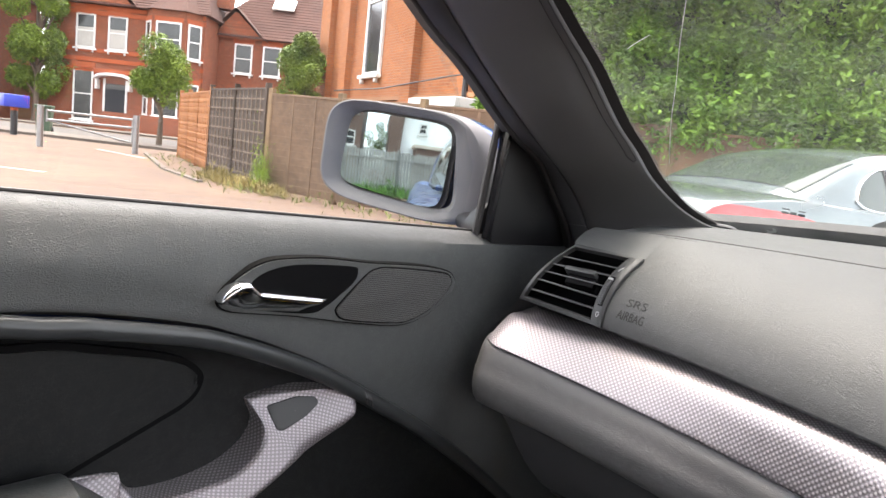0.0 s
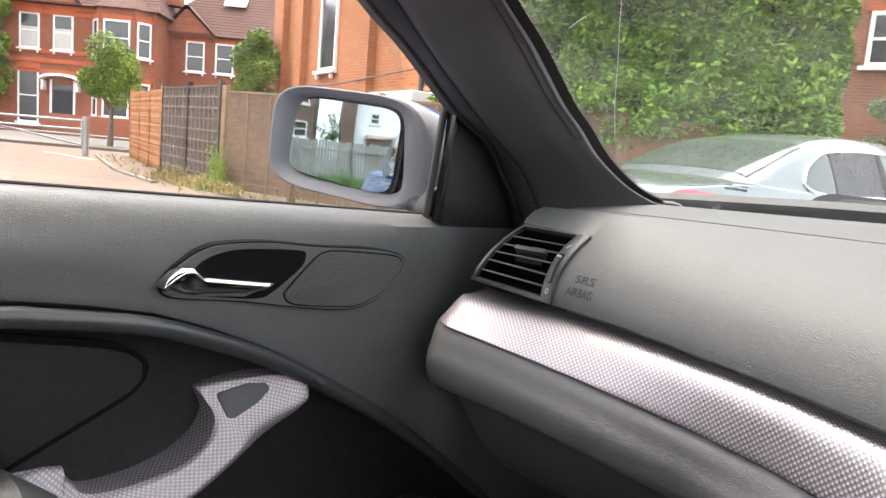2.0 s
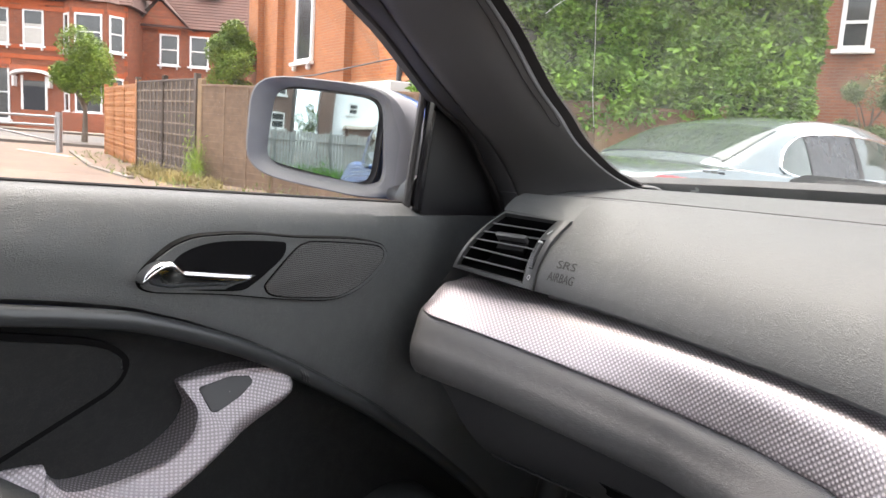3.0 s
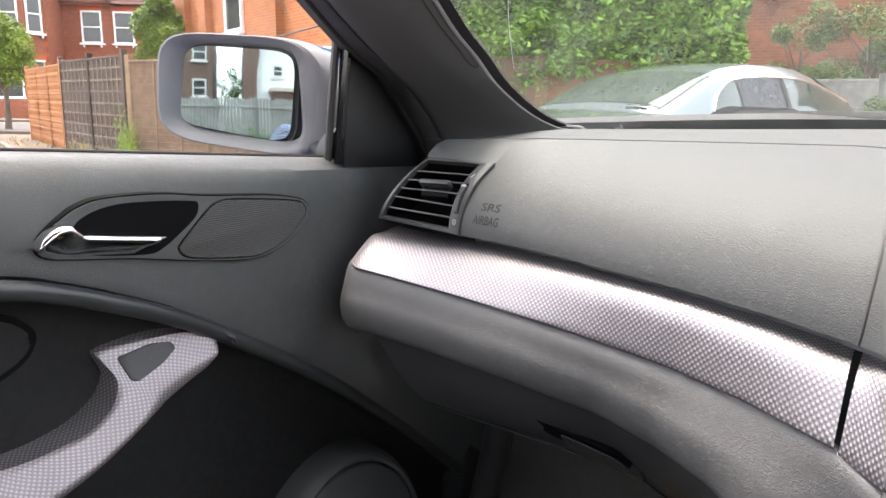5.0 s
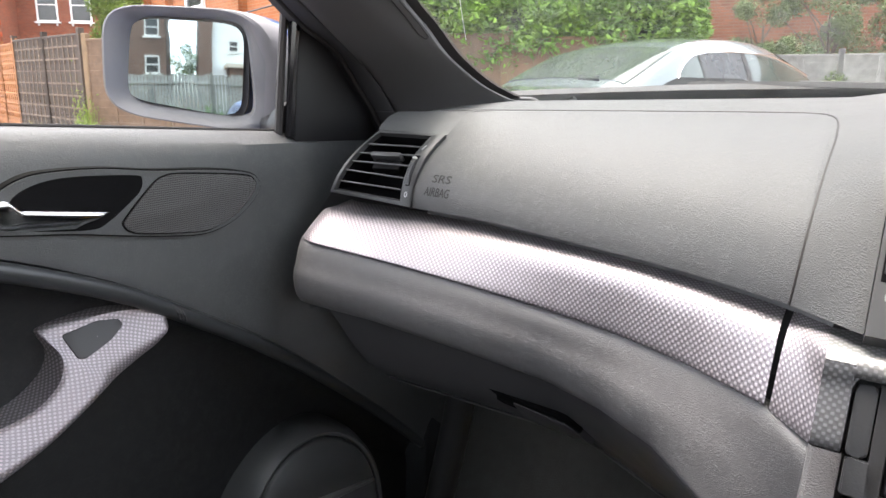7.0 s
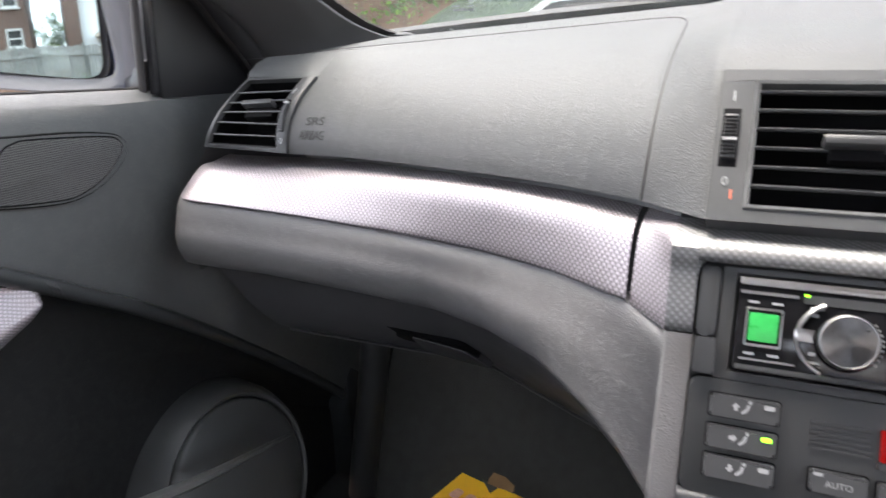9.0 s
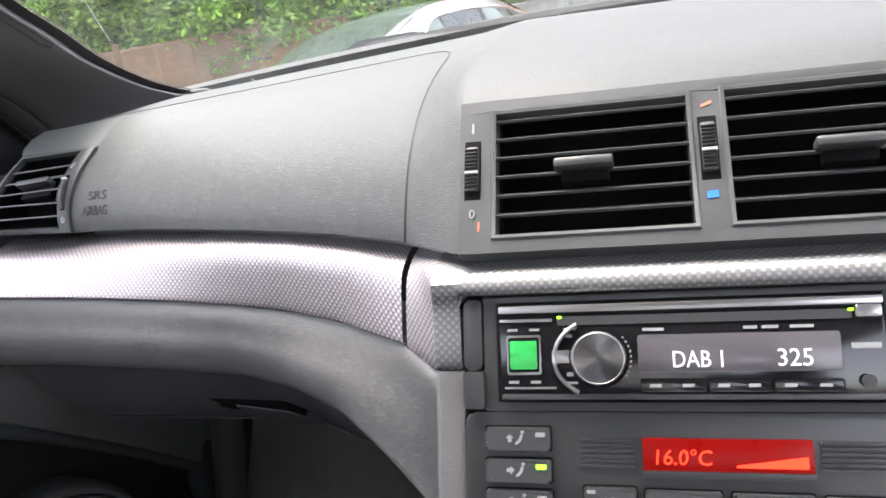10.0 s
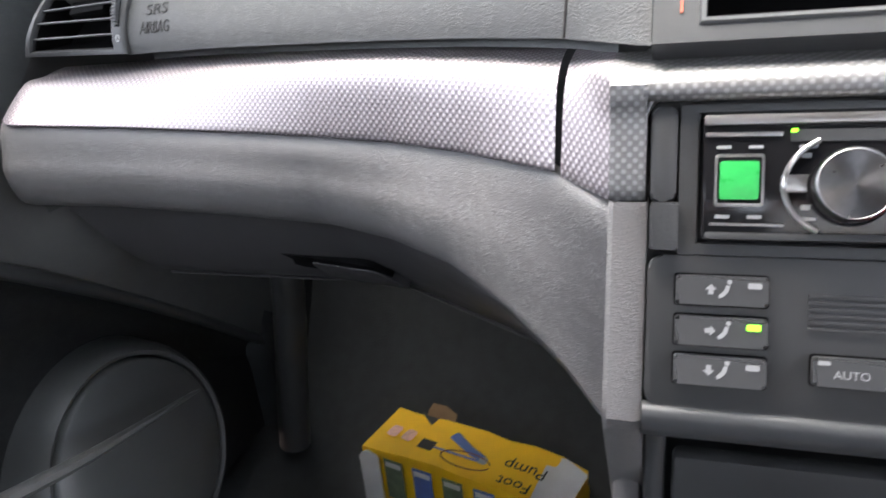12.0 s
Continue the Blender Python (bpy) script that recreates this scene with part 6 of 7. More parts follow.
def leaf_cloud(points, size, seed, aspect=2.0, droop=0.4):
    """One mesh of folded leaves, one at each point, turned about."""
    rnd = np.random.RandomState(seed)
    P = np.asarray(points, float)
    n = len(P)
    a = rnd.rand(n) * 2 * np.pi
    tilt = rnd.normal(-droop, 0.5, n)
    d = np.stack([np.cos(a) * np.cos(tilt), np.sin(a) * np.cos(tilt), np.sin(tilt)], 1)
    s = np.stack([-np.sin(a), np.cos(a), 0 * a], 1)
    u = np.cross(s, d)
    roll = rnd.normal(0, 0.7, n)[:, None]
    s2 = s * np.cos(roll) + u * np.sin(roll)
    u2 = np.cross(s2, d)
    ln = (size * rnd.uniform(0.6, 1.3, n))[:, None]
    w = ln / aspect
    verts = np.stack([P, P + d * ln * 0.45 + s2 * w * 0.5 + u2 * ln * 0.08, P + d * ln, P + d * ln * 0.45 - s2 * w * 0.5 + u2 * ln * 0.08], 1).reshape(-1, 3)
    faces = [f for i in range(n) for f in ((4 * i, 4 * i + 1, 4 * i + 2), (4 * i, 4 * i + 2, 4 * i + 3))]
    me = bpy.data.meshes.new("leaves")
    me.from_pydata(verts.tolist(), [], faces)
    return me


def leaf_part(name, me, material, parent=None, kind=""):
    me.materials.append(material)
    ob = new(name, me)
    if parent:
        ob.parent = parent
    if kind:
        ob["kind"] = kind
    return ob


def lump(p, s, seed=0.0):
    return noise.noise(Vector((p[0] * s + seed, p[1] * s, p[2] * s)))


def hedge(name, a, b, depth, z0, z1, count, seed, material, label, leaf=0.13):
    """A big evergreen hedge: an uneven core coloured as inner shade and a thick coat of leaves in clumps."""
    ob = thing(name, label, "hedge")
    rnd = np.random.RandomState(seed)
    a, b = np.array(a, float), np.array(b, float)
    d = b - a
    L = np.linalg.norm(d)
    d /= L
    nrm = np.array([d[1], -d[0]])
    if nrm[1] > 0:
        nrm = -nrm
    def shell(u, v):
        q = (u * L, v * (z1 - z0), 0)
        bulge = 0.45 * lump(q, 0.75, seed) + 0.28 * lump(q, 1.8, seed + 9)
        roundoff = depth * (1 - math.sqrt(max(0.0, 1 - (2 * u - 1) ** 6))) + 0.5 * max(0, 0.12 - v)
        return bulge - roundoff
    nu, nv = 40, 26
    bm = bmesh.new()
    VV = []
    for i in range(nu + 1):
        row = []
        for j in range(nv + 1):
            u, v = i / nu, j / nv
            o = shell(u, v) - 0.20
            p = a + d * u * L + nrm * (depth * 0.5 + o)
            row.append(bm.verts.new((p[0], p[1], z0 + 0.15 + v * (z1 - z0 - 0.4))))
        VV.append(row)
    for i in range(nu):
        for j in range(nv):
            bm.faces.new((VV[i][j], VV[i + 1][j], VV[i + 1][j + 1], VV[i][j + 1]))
    # no modelled twigs: one dark skin standing in for shade behind the leaves
    part("shade_core", bm, M_SHADE, ob)
    pts = []
    while len(pts) < count:
        u, v = rnd.rand(), rnd.rand() ** 0.9
        q = (u * L, v * (z1 - z0), 3.3)
        c = lump(q, 2.6, seed + 4)
        if rnd.rand() > 0.80 + 0.9 * c:
            continue
        o = shell(u, v) + 0.16 * c + rnd.normal(-0.08, 0.12)
        p = a + d * (u * L) + nrm * (depth * 0.5 + o)
        pts.append((p[0], p[1], z0 + v * (z1 - z0)))
    leaf_part("leaves", leaf_cloud(pts, leaf, seed, 2.1, 0.25), material, ob, "stuff")
    return ob


hedge("laurel_hedge", (-8.3, 8.9), (-2.5, 11.8), 2.0, 1.2, 6.4, 118000, 3, M_LAUREL, "tall bright green laurel hedge behind the fence", 0.12)


def tree(name, at, height, crown, label, seed, leaves=5000, material=None, leaf=0.12, trunk=0.09, base=0.35, clump=(0.42, 0.62), limbs=9):
    """A tapered trunk with limbs and a clumped leafy crown."""
    x, y = at
    ob = thing(name, label, "tree", Matrix.Translation((x, y, ground_z(x, y))))
    rnd = np.random.RandomState(seed)
    top = Vector((rnd.normal(0, 0.1), rnd.normal(0, 0.1), height * 0.75))
    part("trunk", tube(smooth_curve([(0, 0, -0.05), (0.03, 0.02, height * 0.3), top], 10), [trunk * (1 - 0.07 * i) for i in range(10)], 9), M_BARK, ob)
    cents = []
    for k in range(limbs):
        a = 2 * math.pi * k / 9 + rnd.rand()
        r = crown * rnd.uniform(0.30, 0.62) * (1.0 if limbs < 10 else 1.6)
        h = height * (base + (1 - base) * rnd.uniform(0.15, 0.9))
        e = Vector((r * math.cos(a), r * math.sin(a), h))
        s = Vector((0.02, 0.01, h * rnd.uniform(0.5, 0.75)))
        part("limb", tube([s, s.lerp(e, 0.5) + Vector((0, 0, 0.08)), e], [trunk * 0.4, trunk * 0.25, trunk * 0.1], 6), M_BARK, ob)
        cents.append((e, crown * rnd.uniform(*clump)))
    cents.append((Vector((0, 0, height * 0.86)), crown * 0.5))
    pts = []
    per = leaves // len(cents)
    for c, r in cents:
        g = rnd.normal(0, 1, (per, 3))
        g /= np.linalg.norm(g, axis=1)[:, None]
        g *= (r * rnd.uniform(0.25, 1.0, per) ** 0.5)[:, None]
        pts += (g + np.array(c)).tolist()
    leaf_part("crown", leaf_cloud(pts, leaf, seed, 1.8, 0.3), material or M_TREELEAF, ob)
    return ob


# ---------------------------------------------------------------- houses
M_BRICK = brick_material("red_brick", (0.275, 0.070, 0.030), (0.185, 0.046, 0.022), (0.20, 0.095, 0.052))
M_BRICK_O = brick_material("orange_brick", (0.385, 0.125, 0.036), (0.295, 0.090, 0.026), (0.30, 0.145, 0.068))
M_BRICK_T = brick_material("tan_brick", (0.31, 0.105, 0.046), (0.225, 0.072, 0.033), (0.225, 0.135, 0.090))
M_BRICK_D = brick_material("brown_brick", (0.16, 0.085, 0.06), (0.12, 0.06, 0.045), (0.18, 0.14, 0.11))
M_RUBBED = surf("bright_red_brick", (0.36, 0.078, 0.024), 0.8, 0, 0.15, 6)
M_TILE = surf("clay_roof_tiles", (0.070, 0.030, 0.022), 0.92, 0, 0.25, 5, 0.01, 25)
M_SASH = surf("white_window_paint", (0.66, 0.65, 0.62), 0.5, 0, 0.05, 10)
M_PANE = surf("dark_house_glass", (0.042, 0.045, 0.046), 0.10, 0, 0.5, 1.5, rvar=0.05, spec=0.42)
M_BLIND = surf("pale_curtain", (0.42, 0.40, 0.36), 0.9, 0, 0.2, 10)
M_DOORPAINT = surf("dark_door_paint", (0.018, 0.020, 0.024), 0.5, 0, 0.1, 10, spec=0.25)
M_RENDER = surf("white_render", (0.80, 0.81, 0.80), 0.85, 0, 0.06, 2)
M_STONE = surf("pale_stone", (0.55, 0.48, 0.40), 0.85, 0, 0.12, 6)
M_PIPE = surf("black_iron_pipe", (0.02, 0.02, 0.022), 0.45, 0, 0.2, 12)


def wall_box(lo, hi):
    """A block of wall with brick-sized UV on every side."""
    bm = bbox(lo, hi)
    layer = bm.loops.layers.uv.get("UVMap") or bm.loops.layers.uv.new("UVMap")
    for f in bm.faces:
        f.normal_update()
        nx, ny = abs(f.normal.x), abs(f.normal.y)
        for lp in f.loops:
            c = lp.vert.co
            lp[layer].uv = (c.y if nx > 0.7 else c.x, c.z if nx > 0.7 or ny > 0.7 else c.y)
    return bm


def sash(parent, u, v, w, h, y=0.0, bars=1, blind=0.0, surround=0.0, sill=True):
    """A white sash window on the front (facing -y): frame, two lights, sill."""
    win = new("window")
    win.parent = parent
    win.matrix_basis = Matrix.Translation((u, y, v))
    t = 0.10
    for lo, hi in (((-w / 2, -0.03, 0), (-w / 2 + t, 0.05, h)), ((w / 2 - t, -0.03, 0), (w / 2, 0.05, h)), ((-w / 2 + t, -0.03, h - t), (w / 2 - t, 0.05, h)), ((-w / 2 + t, -0.03, 0), (w / 2 - t, 0.05, t * 0.9)), ((-w / 2 + t, -0.02, h * 0.5 - 0.035), (w / 2 - t, 0.05, h * 0.5 + 0.035))):
        part("frame_bar", bbox(lo, hi), M_SASH, win, smooth=False)
    part("pane", bbox((-w / 2 + t, 0.015, t * 0.9), (w / 2 - t, 0.03, h - t)), M_PANE, win, smooth=False)
    if blind:
        part("curtain", bbox((-w / 2 + t, 0.008, t * 0.9), (w / 2 - t, 0.013, t + h * blind)), M_BLIND, win, smooth=False)
    if sill:
        for s_ in (-1, 1) if h > 1.3 else ():
            part("bracket", bbox((s_ * w * 0.42 - 0.05, -0.12, -0.24), (s_ * w * 0.42 + 0.05, -0.005, -0.10), None, 0.02, 1), M_SASH, win, smooth=False)
        part("sill", bbox((-w / 2 - 0.12, -0.14, -0.10), (w / 2 + 0.12, 0.02, 0.0), None, 0.01, 1), M_SASH, win, smooth=False)
    if surround:
        part("lintel", bbox((-w / 2 - 0.1, -0.02, h), (w / 2 + 0.1, 0.03, h + surround)), M_RUBBED, win, smooth=False)
    return win


def gable_roof(w, d, z, h, over=0.35, hip=0.0):
    """A pitched roof over a plan 0..w by 0..d, ridge along x, hipped by hip."""
    bm = bmesh.new()
    a, b, c, e = (bm.verts.new(p) for p in ((-over, -over, z), (w + over, -over, z), (w + over, d + over, z), (-over, d + over, z)))
    p, q = bm.verts.new((-over + hip, d / 2, z + h)), bm.verts.new((w + over - hip, d / 2, z + h))
    for f in ((a, b, q, p), (c, e, p, q), (b, c, q), (e, a, p), (a, e, c, b)):
        bm.faces.new(f)
    return bm


def tile_rows(w, d, z, h, over, hip, rows):
    """Courses of tiles standing proud on the front slope."""
    bm = bmesh.new()
    for i in range(rows):
        t0, t1 = i / rows, (i + 1.15) / rows
        y0, y1 = lerp(-over, d / 2, t0), lerp(-over, d / 2, min(1, t1))
        z0, z1 = z + h * t0, z + h * min(1, t1)
        x0, x1 = -over + hip * t0, w + over - hip * t0
        v = [bm.verts.new(p) for p in ((x0, y0 - 0.02, z0 + 0.05), (x1, y0 - 0.02, z0 + 0.05), (x1, y1, z1 + 0.02), (x0, y1, z1 + 0.02), (x0, y0 - 0.02, z0), (x1, y0 - 0.02, z0))]
        bm.faces.new(v[:4])
        bm.faces.new((v[4], v[5], v[1], v[0]))
    return bm


def facing(at, yaw, z=None):
    """A pose on the ground whose front (-y) looks back along yaw degrees left of +y."""
    x, y = at
    return Matrix.Translation((x, y, ground_z(x, y) if z is None else z)) @ pose(0, 0, 0, 0, 0, yaw)


# house with a two-storey bay across the street
h1 = thing("brick_house", "red brick two-storey house with white sash windows and bay", "house", facing((-47.3, 16.1), 43, 0.40) @ Matrix.Diagonal((1, 1, 1.09, 1)))
part("wall", wall_box((-0.7, 0, 0), (8.5, 8, 6.6)), M_BRICK, h1, smooth=False)
part("roof", gable_roof(9.2, 8, 6.6, 3.6, 0.4, 2.0), M_TILE, h1, smooth=False, m=Matrix.Translation((-0.7, 0, 0)))
part("tiles", tile_rows(9.2, 8, 6.6, 3.6, 0.4, 2.0, 22), M_TILE, h1, smooth=False, m=Matrix.Translation((-0.7, 0, 0)))
for z in (3.55, 3.0, 4.05, 6.05, 6.35):
    part("string_course", bbox((-0.73, -0.06, z), (8.53, 0.02, z + 0.22)), M_RUBBED, h1, smooth=False)
sash(h1, 1.45, 4.25, 1.15, 1.85, -0.03, blind=0.55, surround=0.3)
sash(h1, 3.35, 4.25, 1.15, 1.85, -0.03, blind=0.55, surround=0.3)
sash(h1, 1.40, 0.35, 1.20, 2.85, -0.03, surround=0.3)
part("front_door", bbox((2.75, -0.04, 0.1), (3.95, 0.03, 2.45)), M_DOORPAINT, h1, "dark painted front door", smooth=False)
part("door_frame", bbox((2.62, -0.06, 0.1), (2.75, 0.03, 2.7)), M_SASH, h1, smooth=False)
part("door_frame", bbox((3.95, -0.06, 0.1), (4.08, 0.03, 2.7)), M_SASH, h1, smooth=False)
part("porch_canopy", loft([[(x, -0.62, z), (x, -0.62, z + 0.13), (x, -0.02, z + 0.16), (x, -0.02, z)] for x, z in [(3.35 + 1.05 * math.cos(a), 2.62 + 0.26 * math.sin(a)) for a in span(0.0, math.pi, 15)]], closed=True, caps=True), M_SASH, h1, "white arched porch canopy", smooth=False)
for s_ in (-1, 1):
    part("canopy_bracket", bbox((3.35 + s_ * 0.98 - 0.06, -0.5, 2.10), (3.35 + s_ * 0.98 + 0.06, -0.02, 2.62), None, 0.02, 1), M_SASH, h1, smooth=False)
part("fanlight", bbox((2.75, -0.045, 2.16), (3.95, -0.041, 2.42)), M_PANE, h1, smooth=False)
bay = [(5.0, 0.0), (5.7, -0.9), (7.7, -0.9), (8.4, 0.0)]
for (x0, y0), (x1, y1) in zip(bay, bay[1:]):
    L = math.dist((x0, y0), (x1, y1))
    f = Matrix.Translation((x0, y0, 0)) @ pose(0, 0, 0, 0, 0, math.degrees(math.atan2(y1 - y0, x1 - x0)))
    bm = wall_box((0, 0, 0), (L, 0.25, 6.6))
    bmesh.ops.transform(bm, matrix=f, verts=bm.verts[:])
    w = part("bay_wall", bm, M_BRICK, h1, smooth=False)
    for v, hh in ((0.95, 1.9), (4.15, 1.85)):
        q = sash(h1, 0, v, min(L - 0.25, 1.5), hh, surround=0.25)
        q.matrix_basis = f @ Matrix.Translation((L / 2, -0.03, v))
bm = bmesh.new()
apex = bm.verts.new((6.7, 1.6, 8.6))
ring = [bm.verts.new(p) for p in ((4.8, 0.1, 6.6), (5.6, -1.15, 6.6), (7.8, -1.15, 6.6), (8.6, 0.1, 6.6))]
for p, q in zip(ring, ring[1:]):
    bm.faces.new((p, q, apex))
part("bay_roof", bm, M_TILE, h1, smooth=False)
part("gable", loft([[(0.4, -0.3, 6.6), (2.2, -0.3, 8.5)], [(4.3, -0.3, 6.6), (2.4, -0.3, 8.5)]]), M_BRICK, h1, smooth=False)
part("gable_roof", loft([[(0.0, -0.5, 6.55), (2.3, -0.5, 8.75), (4.7, -0.5, 6.55)], [(0.0, 3.0, 6.55), (2.3, 3.5, 8.75), (4.7, 3.0, 6.55)]]), M_TILE, h1, smooth=False)
part("chimney", wall_box((8.3, 2.5, 7.5), (9.1, 3.6, 11.3)), M_BRICK, h1, smooth=False)
part("low_wall", wall_box((4.4, -4.5, -0.3), (11.0, -4.25, 0.9)), M_BRICK, h1, smooth=False)

h2 = thing("gabled_house", "red brick house with tiled roof and white windows", "house", facing((-43.4, 23.5), 43, 0.4))
part("wall", wall_box((0, 0, 0), (10.5, 9, 6.5)), M_BRICK, h2, smooth=False)
part("roof", gable_roof(10.5, 9, 6.5, 5.2, 0.45, 4.2), M_TILE, h2, smooth=False)
part("tiles", tile_rows(10.5, 9, 6.5, 5.2, 0.45, 4.2, 26), M_TILE, h2, smooth=False)
part("gable", loft([[(0.2, -0.35, 6.4), (1.6, -0.35, 8.0)], [(3.5, -0.35, 6.4), (1.8, -0.35, 8.0)]]), M_BRICK, h2, smooth=False)
part("gable_roof", loft([[(-0.1, -0.6, 6.3), (1.7, -0.6, 8.3), (3.8, -0.6, 6.3)], [(-0.1, 3.0, 6.3), (1.7, 3.0, 8.3), (3.8, 3.0, 6.3)]]), M_TILE, h2, smooth=False)
sk = part("skylight", bbox((-0.7, -0.06, -0.6), (0.7, 0.06, 0.6), None, 0.02), M_SASH, h2, "pale roof window", smooth=False)
sk.matrix_basis = Matrix.Translation((4.2, 1.75, 9.1)) @ pose(0, 0, 0, -49, 0, 0)
for u in (2.2, 4.0, 5.75, 8.2):
    sash(h2, u, 4.3, 1.15, 1.85, -0.03, surround=0.3)
    sash(h2, u, 0.7, 1.2, 1.95, -0.03, surround=0.3)
h0 = thing("corner_house", "red brick house with white windows at the street corner", "house", facing((-51.4, 6.3), 43, 0.35))
part("wall", wall_box((0, 0, 0), (6.4, 8, 7.2)), M_BRICK, h0, smooth=False)
part("roof", gable_roof(6.4, 8, 7.2, 3.4), M_TILE, h0, smooth=False)
sash(h0, 3.9, 4.4, 1.3, 2.0, -0.03, blind=0.5, surround=0.3)
sash(h0, 3.9, 0.9, 1.3, 2.4, -0.03, surround=0.3)
part("drainpipe", tube([(5.5, -0.1, 0.2), (5.5, -0.1, 7.0)], 0.06, 8), M_PIPE, h0)

# large orange brick building beyond the fence
hb = thing("brick_building", "large orange brick building with tall white windows", "building", facing((-20.7, 15.3), -20, 0.1))
part("wall", wall_box((0, 0, 0), (12.3, 10, 9.5)), M_BRICK_O, hb, smooth=False)
for u0, u1 in ((-0.05, 0.9), (2.2, 2.8), (7.2, 7.8)):
    part("pilaster", wall_box((u0, -0.22, 0), (u1, 0.1, 9.5)), M_BRICK_O, hb, smooth=False)
for z in (2.05, 2.25):
    part("string_course", bbox((-0.1, -0.10, z), (12.4, 0.02, z + 0.10)), M_BRICK_O, hb, smooth=False)
for u, z, w, h in ((4.6, 3.0, 1.3, 4.2), (9.4, 5.0, 1.2, 3.2)):
    sash(hb, u, z, w, h, -0.05, surround=0.3)
part("drainpipe", tube([(10.55, -0.12, 0.0), (10.55, -0.12, 9.4)], 0.07, 8), M_PIPE, hb)
part("extension_roof", bbox((10.0, -1.2, 1.9), (12.2, -0.05, 2.1), None, 0.02), M_SASH, hb, "white flat canopy", smooth=False)
part("cable", tube([(2.0, -0.25, 2.6), (6.0, -0.25, 2.55), (10.0, -0.25, 2.7), (12.2, -0.25, 2.75)], 0.02, 5), M_PIPE, hb)

# brick house beyond the grey fence
hr = thing("terrace_house", "orange brick terrace house with white window", "house", facing((-3.9, 19.0), 4, 0.0))
part("wall", wall_box((-1.4, 0, 0), (16.0, 9, 8.5)), M_BRICK_T, hr, smooth=False)
sash(hr, 0.55, 3.85, 0.66, 1.25, -0.04, surround=0.2)
sash(hr, 5.4, 3.85, 1.15, 1.9, -0.04, surround=0.3)
sash(hr, 9.4, 3.85, 1.15, 1.9, -0.04, surround=0.3)
part("roof", gable_roof(16.0, 9, 8.5, 4.0), M_TILE, hr, smooth=False)
part("lamp_box", bbox((1.55, -0.2, 2.75), (1.85, -0.02, 3.0), None, 0.04), M_SASH, hr)

# behind, for the mirror
hw = thing("white_house", "white rendered house behind the board fence", "house", facing((4.9, -24.0), 172, 0.0))
part("wall", wall_box((0, 0, 0), (7.4, 7, 7.5)), M_RENDER, hw, smooth=False)
part("roof", gable_roof(7.4, 7, 7.5, 3.0), M_TILE, hw, smooth=False)
sash(hw, 5.95, 3.75, 0.7, 0.75, -0.04)
sash(hw, 2.2, 3.75, 0.9, 1.2, -0.04)
part("wing_wall", wall_box((7.4, -0.4, 0), (8.3, 6, 9.0)), M_BRICK_D, hw, smooth=False)
part("lean_to", wall_box((-0.5, -1.6, 0), (6.4, 0, 2.7)), M_BRICK_D, hw, smooth=False)
part("flat_roof", bbox((-0.7, -1.8, 2.7), (6.6, 0.0, 2.9)), M_STONE, hw, smooth=False)
hk = thing("brown_brick_house", "brown brick house with white windows", "house", facing((-5.5, -23.0), 172, 0.0))
part("wall", wall_box((0, 0, 0), (5.0, 7, 9.0)), M_BRICK_D, hk, smooth=False)
sash(hk, 0.95, 2.45, 1.0, 1.0, -0.04)
sash(hk, 0.95, 4.6, 1.0, 1.1, -0.04)
sash(hk, 3.2, 2.45, 1.0, 1.0, -0.04)

# trees
tree("street_tree", (-25.5, 11.85), 3.55, 1.02, "small round-headed street tree by the gate", 5, 24000, leaf=0.085, base=0.52, trunk=0.12, clump=(0.40, 0.70), limbs=9)
tree("garden_tree", (-20.5, 14.3), 4.7, 0.85, "leafy garden tree beside the brick building", 6, 22000, leaf=0.085, base=0.3)
tree("far_tree", (-47.2, 14.75), 8.8, 1.25, "tall tree between the houses", 7, 36000, leaf=0.16, base=0.06, trunk=0.2, clump=(0.46, 0.75), limbs=22)
tree("conifer", (-1.15, 15.6), 3.5, 0.95, "dark green conifer in front of the terrace house", 21, 22000, material=M_CONIFER, leaf=0.055, base=0.05, clump=(0.22, 0.36), limbs=22, trunk=0.05)
tree("conifer", (0.1, 15.9), 3.1, 0.85, "dark green conifer in front of the terrace house", 22, 18000, material=M_CONIFER, leaf=0.055, base=0.05, clump=(0.24, 0.36), limbs=20, trunk=0.05)
tree("conifer", (-2.35, 15.5), 3.0, 0.75, "dark green conifer in front of the terrace house", 23, 16000, material=M_CONIFER, leaf=0.055, base=0.05, clump=(0.20, 0.32), limbs=20, trunk=0.05)
tree("mirror_tree", (-3.7, -27.5), 4.7, 2.6, "tree behind the board fence", 8, 9000, leaf=0.11, base=0.3, clump=(0.14, 0.30), limbs=15)

# gate, street box and bin at the mouth of the car park
M_GALV = surf("galvanised_steel", (0.30, 0.30, 0.30), 0.45, 0.8, 0.15, 12)
M_BOXBLUE = surf("blue_box_paint", (0.03, 0.06, 0.45), 0.4, 0, 0.1, 10)
GA, GB = Vector((-20.9, 6.4, ground_z(-20.9, 0))), Vector((-20.5, 8.75, ground_z(-20.5, 0)))
gate = thing("car_park_gate", "closed galvanised steel bar gate", "gate", Matrix.Translation(GA))
for q in (Vector((0, 0, 0)), GB - GA):
    part("post", tube([q, q + Vector((0, 0, 1.08))], 0.085, 12), M_GALV, gate)
d = GB - GA
for h in (0.95, 0.72):
    part("rail", tube([d * 0.06 + Vector((0, 0, h)), d * 0.97 + Vector((0, 0, h))], 0.032, 8), M_GALV, gate)
part("stile", tube([d * 0.06 + Vector((0, 0, 0.66)), d * 0.06 + Vector((0, 0, 1.0))], 0.03, 8), M_GALV, gate)
